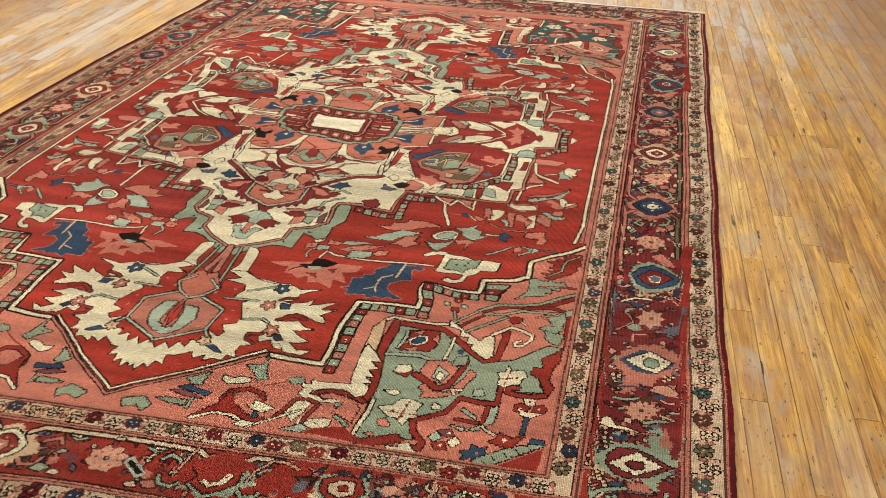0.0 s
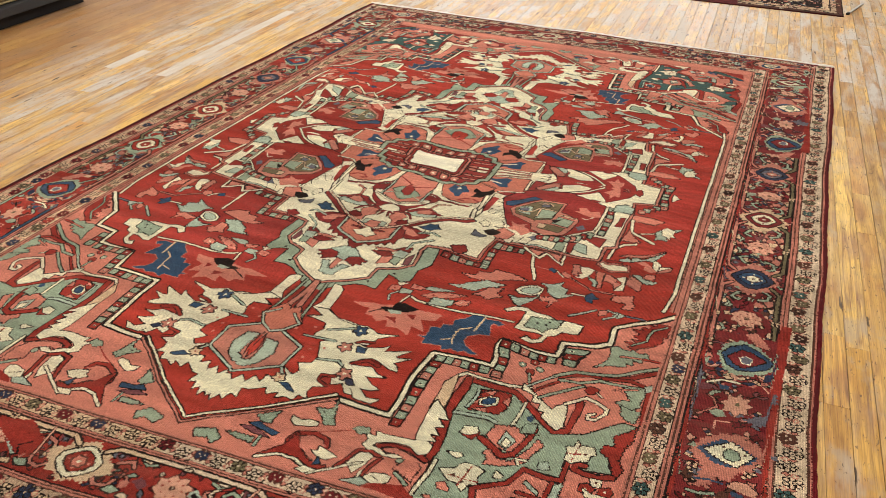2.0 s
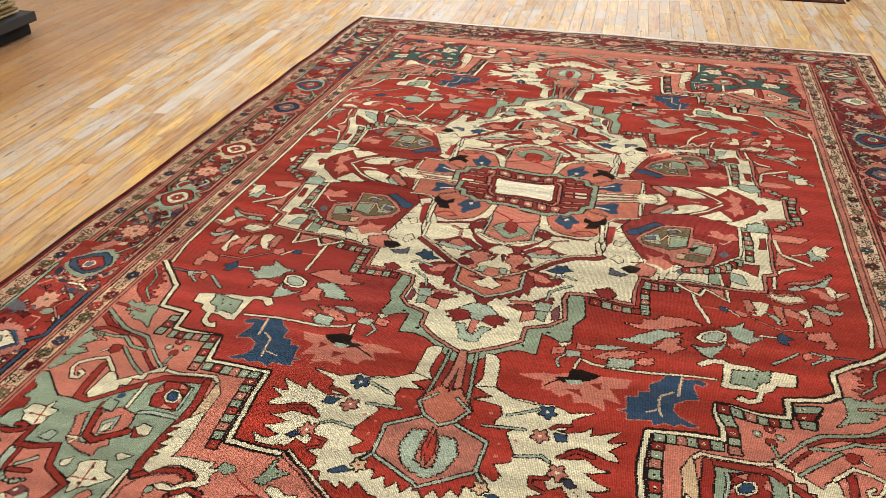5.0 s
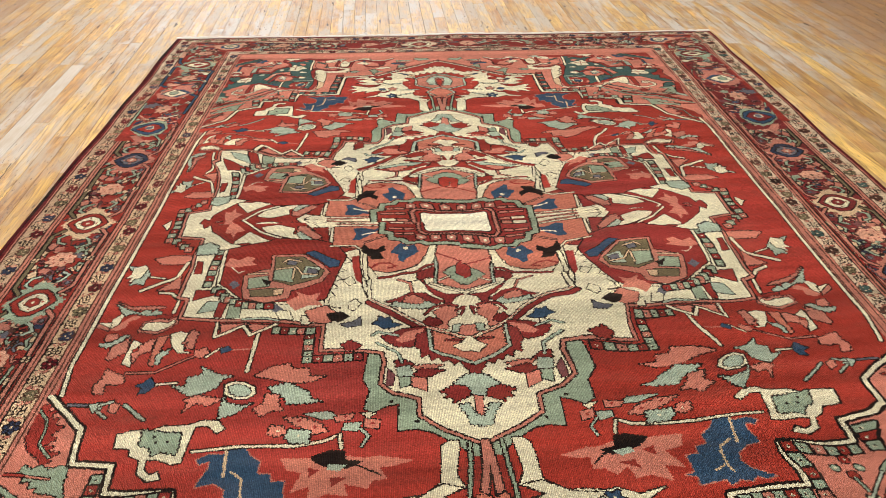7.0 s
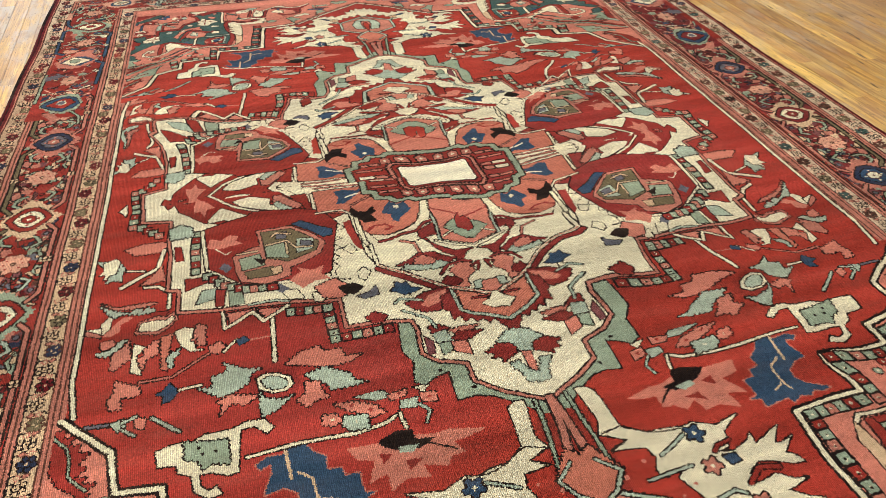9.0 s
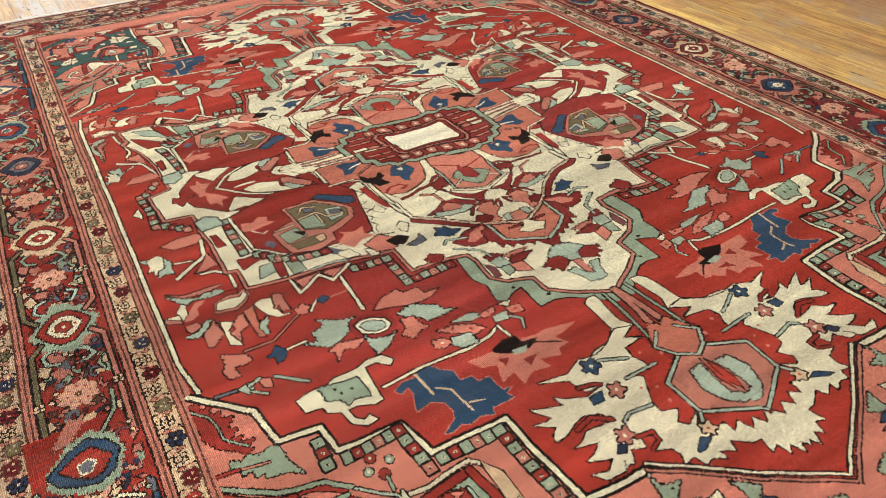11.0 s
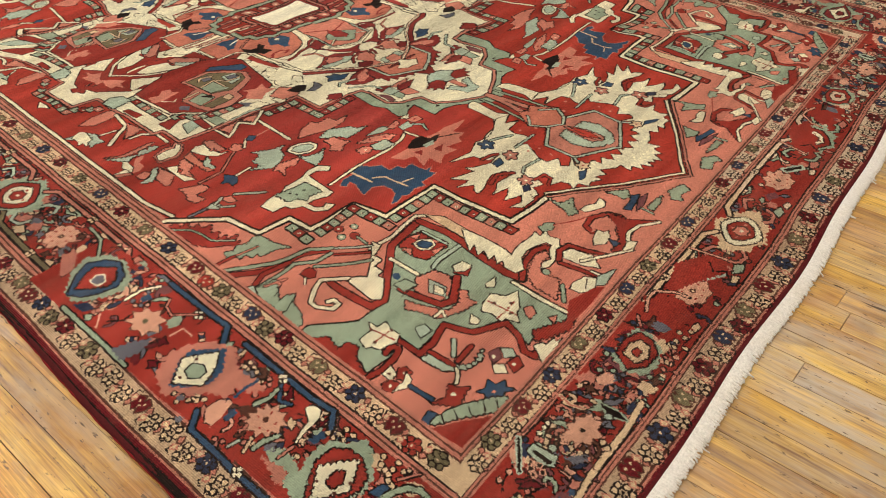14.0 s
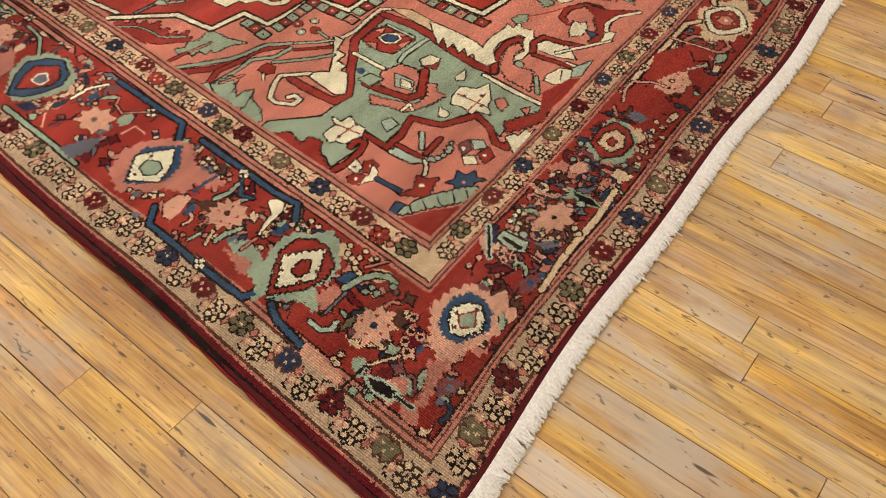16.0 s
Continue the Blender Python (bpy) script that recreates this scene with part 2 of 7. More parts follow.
# ---------------------------------------------------------------- mesh helpers
def box_bm(sx, sy, sz, bevel=0.0, centre=(0, 0, 0)):
    bm = bmesh.new()
    bmesh.ops.create_cube(bm, size=1.0)
    bmesh.ops.scale(bm, vec=(sx, sy, sz), verts=bm.verts)
    bmesh.ops.translate(bm, vec=centre, verts=bm.verts)
    if bevel:
        bmesh.ops.bevel(bm, geom=bm.edges[:], offset=bevel, segments=2, affect="EDGES", profile=0.6)
    return bm


def mesh_of(name, bm, material, smooth=False):
    data = bpy.data.meshes.new(name)
    bm.to_mesh(data)
    bm.free()
    data.materials.append(material)
    if smooth:
        data.polygons.foreach_set("use_smooth", [True] * len(data.polygons))
    return data


def part(name, bm, material, parent=None, label="", smooth=False):
    ob = new(name, mesh_of(name, bm, material, smooth))
    ob.parent = parent
    return tagged(ob, label)


def grid_mesh(name, xyz, material, colours=None, keep=None):
    """A sheet from an array of points (rows, columns, 3); keep: which of its cells to build."""
    rows, columns = xyz.shape[:2]
    index = np.arange(rows * columns).reshape(rows, columns)
    quads = np.stack([index[:-1, :-1], index[:-1, 1:], index[1:, 1:], index[1:, :-1]], axis=-1)
    quads = quads[keep] if keep is not None else quads.reshape(-1, 4)
    used, quads = np.unique(quads, return_inverse=True)
    quads = quads.reshape(-1, 4)
    data = bpy.data.meshes.new(name)
    data.vertices.add(len(used))
    data.vertices.foreach_set("co", xyz.reshape(-1, 3)[used].astype(np.float32).ravel())
    data.loops.add(quads.size)
    data.loops.foreach_set("vertex_index", quads.astype(np.int32).ravel())
    data.polygons.add(len(quads))
    data.polygons.foreach_set("loop_start", np.arange(0, quads.size, 4, dtype=np.int32))
    data.update(calc_edges=True)
    data.polygons.foreach_set("use_smooth", np.ones(len(quads), dtype=bool))
    if colours is not None:
        # one colour a knot
        layer = data.attributes.new("dye", "FLOAT_COLOR", "FACE")
        rgba = np.ones((len(quads), 4), dtype=np.float32)
        rgba[:, :3] = (colours[keep] if keep is not None else colours.reshape(-1, 3))
        layer.data.foreach_set("color", rgba.ravel())
    data.materials.append(material)
    return data


# ---------------------------------------------------------------- room
X_WEST, X_EAST, Y_SOUTH, Y_NORTH, HIGH, THICK = -6.0, 6.0, -6.0, 8.0, 3.6, 0.3
part("floor_base", box_bm(X_EAST - X_WEST + 2 * THICK, Y_NORTH - Y_SOUTH + 2 * THICK, 0.2, 0, ((X_WEST + X_EAST) / 2, (Y_SOUTH + Y_NORTH) / 2, -0.122)), GAP_DARK)
floor = tagged(bpy.data.objects["floor_base"], "dark subfloor under worn wooden strip boards", "floor", "", "structure")
floor.name = "floor"


def wall(name, m, length, windows=()):
    """A wall along x with openings (middle, sill, width, height)."""
    bm = bmesh.new()
    cuts = sorted({-length / 2, length / 2, *[c - w / 2 for c, _, w, _ in windows], *[c + w / 2 for c, _, w, _ in windows]})
    for a, b in zip(cuts, cuts[1:]):
        hole = [(s, h) for c, s, w, h in windows if abs((a + b) / 2 - c) < w / 2]
        spans = [(0, HIGH)] if not hole else [(0, hole[0][0]), (hole[0][0] + hole[0][1], HIGH)]
        for z0, z1 in spans:
            piece = box_bm(b - a, THICK, z1 - z0, 0, ((a + b) / 2, THICK / 2, (z0 + z1) / 2))
            data = bpy.data.meshes.new("wall_piece")
            piece.to_mesh(data)
            piece.free()
            bm.from_mesh(data)
            bpy.data.meshes.remove(data)
    ob = part(name, bm, WALL_PAINT)
    ob.matrix_world = m
    return tagged(ob, "plain white painted loft wall", "wall", "", "structure")


WINDOWS = [(-2.2, 0.9, 1.7, 2.2), (0.2, 0.9, 1.7, 2.2)]
wall("wall_north", pose(0, Y_NORTH, 0), X_EAST - X_WEST, WINDOWS)
wall("wall_south", pose(0, Y_SOUTH, 0, 0, 0, 180), X_EAST - X_WEST)
wall("wall_west", pose(X_WEST, 1.0, 0, 0, 0, 90), Y_NORTH - Y_SOUTH + 2 * THICK)
wall("wall_east", pose(X_EAST, 1.0, 0, 0, 0, -90), Y_NORTH - Y_SOUTH + 2 * THICK)
tagged(part("ceiling", box_bm(X_EAST - X_WEST + 2 * THICK, Y_NORTH - Y_SOUTH + 2 * THICK, 0.2, 0, (0, 1.0, HIGH + 0.1)), CEILING_PAINT),
       "plain white painted loft ceiling", "ceiling", "", "structure")
for i, (c, sill, w, h) in enumerate(WINDOWS):
    window = tagged(new("window_%d" % (i + 1)), "tall loft window in a grey frame", "window", "", "structure")
    window.matrix_world = pose(c, Y_NORTH + 0.12, sill)
    for name, sx, sz, x, z in (("stile", 0.07, h, -w / 2 + 0.035, h / 2), ("stile", 0.07, h, w / 2 - 0.035, h / 2), ("rail", w - 0.14, 0.07, 0, 0.035),
                               ("rail", w - 0.14, 0.07, 0, h - 0.035), ("rail", w - 0.14, 0.06, 0, h / 2), ("mullion", 0.04, h / 2 - 0.105, 0, h * 0.25 + 0.02),
                               ("mullion", 0.04, h / 2 - 0.105, 0, h * 0.75 - 0.02)):
        part(name, box_bm(sx, 0.06, sz, 0.004, (x, 0, z)), FRAME_PAINT, window)
    pane = part("pane", box_bm(w - 0.14, 0.008, h - 0.14, 0, (0, 0.02, h / 2)), GLASS, window)
    pane.visible_shadow = False
    area_lamp("window_light", pose(c, Y_NORTH - 0.05, sill + h / 2, -90), w, h, WINDOW_WATTS, WINDOW_COLOUR)

# unseen tube battens with area lamps, added and spaced to light rug and floor
for x in (-3.6, -1.2, 1.6):
    for y in (-4.8, -0.3, 2.6, 5.4):
        lamp = tagged(new("added_ceiling_light"), "unseen white ceiling batten with two tubes, added to light the room", "ceiling light", "ceiling lights")
        lamp.matrix_world = pose(x, y, HIGH - 0.002)
        part("housing", box_bm(0.22, 1.5, 0.06, 0.008, (0, 0, -0.03)), FRAME_PAINT, lamp)
        for dx in (-0.055, 0.055):
            tube = bmesh.new()
            bmesh.ops.create_cone(tube, cap_ends=True, segments=16, radius1=0.016, radius2=0.016, depth=1.42, matrix=pose(dx, 0, -0.078, 90))
            part("tube", tube, glow_material("tube_glow", TUBE_COLOUR, 6.0), lamp, "glowing white tube of an added batten")
        area_lamp("tube_light", pose(x, y, HIGH - 0.105), 0.2, 1.4, TUBE_WATTS, TUBE_COLOUR)


# ---------------------------------------------------------------- the rug's knotted design
# Colours of the dyed wools.
WOOL = {
    "red": (0.290, 0.034, 0.024), "brick": (0.218, 0.026, 0.020), "garnet": (0.140, 0.020, 0.022), "wine": (0.100, 0.009, 0.012), "pink": (0.475, 0.172, 0.122), "rose": (0.385, 0.150, 0.108),
    "coral": (0.430, 0.145, 0.095), "cream": (0.605, 0.575, 0.405), "tan": (0.500, 0.370, 0.230), "sage": (0.232, 0.298, 0.212), "mint": (0.310, 0.385, 0.300),
    "teal": (0.040, 0.085, 0.078), "blue": (0.028, 0.060, 0.108), "navy": (0.022, 0.030, 0.058), "slate": (0.105, 0.110, 0.130), "plum": (0.150, 0.052, 0.055),
    "ink": (0.011, 0.007, 0.006), "brown": (0.075, 0.030, 0.020), "gold": (0.500, 0.230, 0.080), "bisque": (0.500, 0.400, 0.280), "dun": (0.385, 0.275, 0.180), "umber": (0.030, 0.014, 0.011), "blush": (0.500, 0.270, 0.185), "olive": (0.130, 0.110, 0.060), "white": (0.720, 0.700, 0.530),
}
SHADES = list(WOOL)
HALF_W, HALF_L, STEP = 1.33, 1.745, 0.0012
OUTLINE = 1.2


def ragged(points, jag):
    """The outline with saw teeth of that depth along its longer sides."""
    out = []
    for (xa, ya), (xb, yb) in zip(points, points[1:] + points[:1]):
        size = math.hypot(xb - xa, yb - ya)
        n = int(size / (jag * 2.1))
        out.append((xa, ya))
        for i in range(n if n > 1 else 0):
            s, t = (i + 0.5) / n, (i + 0.8) / n
            nx, ny = (yb - ya) / size * jag, -(xb - xa) / size * jag
            out += [(xa + (xb - xa) * s - nx * 0.4, ya + (yb - ya) * s - ny * 0.4), (xa + (xb - xa) * t + nx * 0.6, ya + (yb - ya) * t + ny * 0.6)]
    return out


class Cartoon:
    """A weaver's drawing: a sheet of wool numbers, STEP metres a cell, drawn on in millimetres."""

    def __init__(self, x0, y0, x1, y1, wool=None):
        self.x0, self.y0 = x0, y0
        self.cells = np.full((int(round((y1 - y0) / STEP)) + 1, int(round((x1 - x0) / STEP)) + 1), -1 if wool is None else SHADES.index(wool), dtype=np.int8)
        self.turn = (1.0, 0.0, 0.0, 0.0, 1.0, 0.0)
        self.saw = 0.0

    def put(self, x=0.0, y=0.0, sx=1.0, sy=1.0, quarter=False):
        """Draw what follows about (x, y) millimetres, scaled or mirrored, or turned by a quarter."""
        self.turn = (0.0, sy, x, sx, 0.0, y) if quarter else (sx, 0.0, x, 0.0, sy, y)
        return self

    def to_cells(self, points):
        p = np.asarray(points, dtype=float)
        a, b, c, d, e, f = self.turn
        x, y = a * p[:, 0] + b * p[:, 1] + c, d * p[:, 0] + e * p[:, 1] + f
        return np.stack([(x / 1000 - self.x0) / STEP, (y / 1000 - self.y0) / STEP], axis=1)

    def window(self, p, pad):
        h, w = self.cells.shape
        i0, i1 = max(0, int(p[:, 1].min() - pad)), min(h, int(p[:, 1].max() + pad) + 2)
        j0, j1 = max(0, int(p[:, 0].min() - pad)), min(w, int(p[:, 0].max() + pad) + 2)
        if i0 >= i1 or j0 >= j1:
            return None
        y, x = np.mgrid[i0:i1, j0:j1]
        return self.cells[i0:i1, j0:j1], x, y

    def fill(self, wool, p):
        got = self.window(p, 0)
        if got is None:
            return
        cells, x, y = got
        inside = np.zeros(cells.shape, dtype=bool)
        for (xa, ya), (xb, yb) in zip(p, np.roll(p, -1, axis=0)):
            if ya != yb:
                inside ^= ((ya > y) != (yb > y)) & (x < (xb - xa) * (y - ya) / (yb - ya) + xa)
        cells[inside] = SHADES.index(wool)

    def stroke(self, wool, p, width, closed):
        r = width / 2000 / STEP
        ends = np.roll(p, -1, axis=0) if closed else p[1:]
        for a, b in zip(p, ends):
            got = self.window(np.stack([a, b]), r + 1)
            if got is None:
                continue
            cells, x, y = got
            d = b - a
            t = np.clip(((x - a[0]) * d[0] + (y - a[1]) * d[1]) / max(1e-9, d @ d), 0, 1)
            cells[(x - a[0] - t * d[0]) ** 2 + (y - a[1] - t * d[1]) ** 2 <= r * r] = SHADES.index(wool)

    def patch(self, wool, edge, points, line=3.5, jag=0.0):
        if self.saw and edge and not jag and wool in ("mint", "sage", "pink", "rose", "coral", "brick") and len(points) > 4:
            size = max(max(p[k] for p in points) - min(p[k] for p in points) for k in (0, 1))
            jag = self.saw if 36 < size < 230 else 0.0
        if jag:
            points = ragged(points, jag)
        p = self.to_cells(points)
        if edge:
            self.stroke(edge, p, 2 * line * OUTLINE, True)
        self.fill(wool, p)

    def ribbon(self, wool, edge, width, points, line=3.1):
        p = self.to_cells(points)
        if edge:
            self.stroke(edge, p, width + 2 * line * OUTLINE, False)
        self.stroke(wool, p, width, False)

    def dots(self, wool, edge, radius, points, line=2.8):
        for x, y in points:
            ring = [(x + radius * math.cos(a), y + radius * math.sin(a)) for a in np.linspace(0, 2 * math.pi, 9)[:-1]]
            self.patch(wool, edge, ring, line)


def bloom(c, wool, radius, points):
    """Small flowers of five petals with a pale eye."""
    for x, y in points:
        ring = []
        for k in range(20):
            r = radius * (1.0 if k % 4 in (0, 1) else 0.62)
            ring.append((x + r * math.cos(k * math.pi / 10), y + r * math.sin(k * math.pi / 10)))
        c.patch(wool, "ink", ring, 2.6)
        c.dots("cream" if wool != "tan" else "brick", None, radius * 0.2, [(x, y)])


def teeth(a, b, n, depth):
    """Points of a saw edge from a to b, the teeth to the right of the way."""
    dx, dy = b[0] - a[0], b[1] - a[1]
    size = math.hypot(dx, dy)
    nx, ny = dy / size * depth, -dx / size * depth
    out = []
    for i in range(n):
        out += [(a[0] + dx * i / n, a[1] + dy * i / n), (a[0] + dx * (i + 0.75) / n + nx, a[1] + dy * (i + 0.75) / n + ny)]
    return out


def checks(c, size, points):
    """Square beads, sage and brick in turn, along a line."""
    k = 0
    for (xa, ya), (xb, yb) in zip(points, points[1:]):
        n = max(1, round(math.hypot(xb - xa, yb - ya) / (size * 1.08)))
        for i in range(n if (xb, yb) != points[-1] else n + 1):
            x, y, h = xa + (xb - xa) * i / n, ya + (yb - ya) * i / n, size / 2
            c.patch(("sage", "brick", "sage", "rose")[k % 4], "ink", [(x - h, y - h), (x + h, y - h), (x + h, y + h), (x - h, y + h)], 3.5)
            c.patch("cream", None, [(x - 4, y), (x, y - 4), (x + 4, y), (x, y + 4)])
            c.dots("ink", None, 2.2, [(x, y)])
            k += 1


# ---------------------------------------------------------------- borders
def guard_flower(c, kind, wool):
    if kind == 0:
        c.dots(wool, "ink", 4.6, [(11 * math.cos(k), 11 * math.sin(k)) for k in np.linspace(0.3, 2 * math.pi + 0.3, 7)[:-1]], 2)
        c.dots(wool, None, 6, [(0, 0)])
        c.dots("tan", None, 2.2, [(0, 0)])
    elif kind == 1:
        c.patch(wool, "brown", [(-14, -8), (-4, -14), (0, -6), (4, -14), (14, -8), (12, 6), (5, 13), (0, 5), (-5, 13), (-12, 6)], 2.5)
        c.dots("tan", None, 2.2, [(-6, -4), (6, -4), (0, 3)])
    else:
        c.dots("tan", "ink", 3.8, [(10 * math.cos(k), 11 * math.sin(k)) for k in np.linspace(0.0, 2 * math.pi, 7)[:-1]], 2.2)
        c.dots("ink", None, 2.2, [(0, 0)])
        c.ribbon("ink", None, 2.2, [(-4, 12), (0, 18), (5, 16)])


def guard_run(c, length, pitch, seed, wools=("wine", "olive", "navy", "wine", "olive", "brick")):
    """Small flowers and leaf curls on a tan stripe, along x, from the middle of the run."""
    chance = random.Random(seed)
    count = int(length / pitch)
    turn = c.turn
    for i in range(-count, count + 1):
        x = i * pitch + chance.uniform(-2.5, 2.5)
        a, b, cc, d, e, f = turn
        c.turn = (a, b, a * x + cc, d, e, d * x + f)
        y = chance.uniform(-2, 2) + (5 if i % 2 else -4)
        c.turn = (a, b, a * x + b * y + cc, d, e, d * x + e * y + f)
        c.turn = tuple(v * (1.16 if k in (0, 1, 3, 4) else 1.0) for k, v in enumerate(c.turn))
        guard_flower(c, (0, 2, 1, 2)[i % 4] if chance.random() < 0.8 else chance.randrange(3), wools[i % 6])
        # curls between the flowers
        c.turn = (a, b, a * x + b * y + cc, d, e, d * x + e * y + f)
        h = pitch / 2
        s = -1 if i % 2 else 1
        c.patch("rose", "brown", [(h - 5, s * 10), (h, s * 18), (h + 6, s * 12), (h + 1, s * 5)], 2)
        c.ribbon("ink", None, 2.6, [(h - 4, -s * 18), (h + 5, -s * 15), (h + 4, -s * 6)])
        c.patch("tan", "rose", [(h - 6, -s * 4), (h, -s * 9), (h + 4, -s * 2), (h - 2, s * 2)], 2)
    c.turn = turn


def diamond(c, wool, inner, ring, halo, size=1.0):
    """A border medallion: a pointed lozenge with a ringed eye in a ragged halo, its long side along y."""
    def s(points):
        return [(x * size, y * size) for x, y in points]
    c.patch(halo, None, jag=6, points=s([(-78, 4), (-60, -30), (-64, -52), (-34, -56), (-20, -86), (8, -80), (26, -62), (52, -54), (50, -30), (74, -6), (56, 24), (60, 52), (30, 58), (16, 84), (-12, 80), (-30, 60), (-58, 50), (-54, 24)]))
    c.patch(ring, "ink", s([(-56, 0), (-40, -26), (-14, -52), (14, -50), (38, -28), (56, 2), (38, 28), (14, 50), (-16, 50), (-40, 26)]), 2.6, 4)
    c.patch(wool, "ink", s([(-38, 0), (-24, -22), (-4, -36), (18, -26), (36, 0), (20, 26), (-2, 36), (-24, 24)]), 2.4, 3.5)
    c.patch(inner, "brown", s([(-16, -10), (0, -17), (17, -6), (15, 10), (0, 17), (-15, 8)]), 3)
    c.dots("cream" if inner != "cream" else "brown", None, 5 * size, [(0, 0)])
    c.dots(inner, None, 3.5 * size, s([(-24, 0), (24, 0), (0, -26), (0, 26)]))


def rosette(c, wool, heart, size=1.0):
    ring = []
    for i in range(24):
        r = (40 if i % 3 else 31) * size * (1 + 0.06 * math.sin(i * 2.3))
        ring.append((r * math.cos(i * math.pi / 12), r * 0.92 * math.sin(i * math.pi / 12)))
    c.patch(wool, "brown", ring, 1.8)
    c.dots("brick", None, 2.6 * size, [(22 * size * math.cos(i * math.pi / 4), 22 * size * math.sin(i * math.pi / 4)) for i in range(8)])
    c.dots(heart, None, 7 * size, [(0, 0)])
    c.dots("tan", None, 2.5 * size, [(0, 0)])


def vine(c, s, leafs):
    """Stems, leaves, a checked calyx and small blooms from a medallion at the origin to a rosette at y = s * 160."""
    a, b = leafs
    c.ribbon(a, "ink", 7, [(-6, s * 72), (-34, s * 88), (-46, s * 112), (-28, s * 124)], 2.5)
    c.ribbon(a, "ink", 7, [(30, s * 56), (52, s * 74), (46, s * 100), (24, s * 108)], 2.5)
    c.patch(b, "ink", [(40, s * 112), (60, s * 98), (66, s * 122), (50, s * 138)], 3)
    c.patch("plum", None, [(-66, s * 60), (-44, s * 66), (-40, s * 86), (-62, s * 92)])
    c.dots("slate", "ink", 6, [(-54, s * 76)], 2.5)
    c.ribbon("ink", None, 4, [(-70, s * 104), (-50, s * 118), (-40, s * 134)])
    c.ribbon("brown", None, 5, [(10, s * 88), (4, s * 120)])
    for i in range(3):
        for j in range(2):
            c.patch(("tan", "ink", "rose")[(i + j) % 3], "ink", [(-22 + i * 13, s * (70 + j * 11)), (-12 + i * 13, s * (70 + j * 11)), (-12 + i * 13, s * (79 + j * 11)), (-22 + i * 13, s * (79 + j * 11))], 2)
    c.patch("rose", None, [(20, s * 120), (44, s * 128), (36, s * 146), (14, s * 140)])
    c.ribbon("sage", "ink", 6, [(-62, s * 128), (-48, s * 146), (-56, s * 164)], 2.5)
    c.patch("tan", "ink", [(-72, s * 138), (-58, s * 132), (-54, s * 150), (-68, s * 154)], 2.5)
    c.patch("tan", "ink", [(54, s * 146), (68, s * 138), (72, s * 158), (60, s * 164)], 2.5)
    c.dots("red", "ink", 5, [(62, s * 82), (-12, s * 112)], 2.5)


def brackets(c, y0, y1, wool, side):
    """The bent line along one side of the border between two medallions."""
    c.ribbon(wool, "ink", 9, [(side * 52, y0 + 36), (side * 74, y0 + 62), (side * 74, (y0 + y1) / 2 - 14)], 3.5)
    c.ribbon(wool, "ink", 9, [(side * 74, (y0 + y1) / 2 + 14), (side * 74, y1 - 62), (side * 52, y1 - 36)], 3.5)
    c.dots("tan", "ink", 4.5, [(side * 74 + dx, (y0 + y1) / 2 + dy) for dx, dy in ((-5, -5), (5, -5), (-5, 5), (5, 5))], 2.5)


def scatter(c, x0, y0, hx, hy, seed):
    """Small hooks, buds and leaves that fill the red ground of a border."""
    chance = random.Random(seed)
    for i in range(int(hx * hy / 260)):
        x, y = x0 + chance.uniform(-hx, hx), y0 + chance.uniform(-hy, hy)
        turn = chance.uniform(0, 2 * math.pi)
        p, q = 11 * math.cos(turn), 11 * math.sin(turn)
        c.put(x, y)
        wool = chance.choice(["sage", "rose", "plum", "slate", "tan", "navy", "rose", "sage", "wine", "wine", "brick"])
        if i % 3 == 0:
            c.patch(wool, "ink", [(-p, -q), (q * 0.5, -p * 0.5), (p, q), (-q * 0.5, p * 0.5)], 2.5)
        elif i % 3 == 1:
            c.ribbon(wool, "ink", 4.5, [(-p, -q), (0, 0), (p - q, q + p), (p * 0.4 - q * 1.2, q * 0.4 + p * 1.2)], 2.5)
        else:
            c.dots(wool, "ink", 5.0, [(0, 0)], 2.5)
            c.ribbon("ink", None, 2.6, [(0, 0), (1.5 * p, 1.5 * q)])
    c.put()


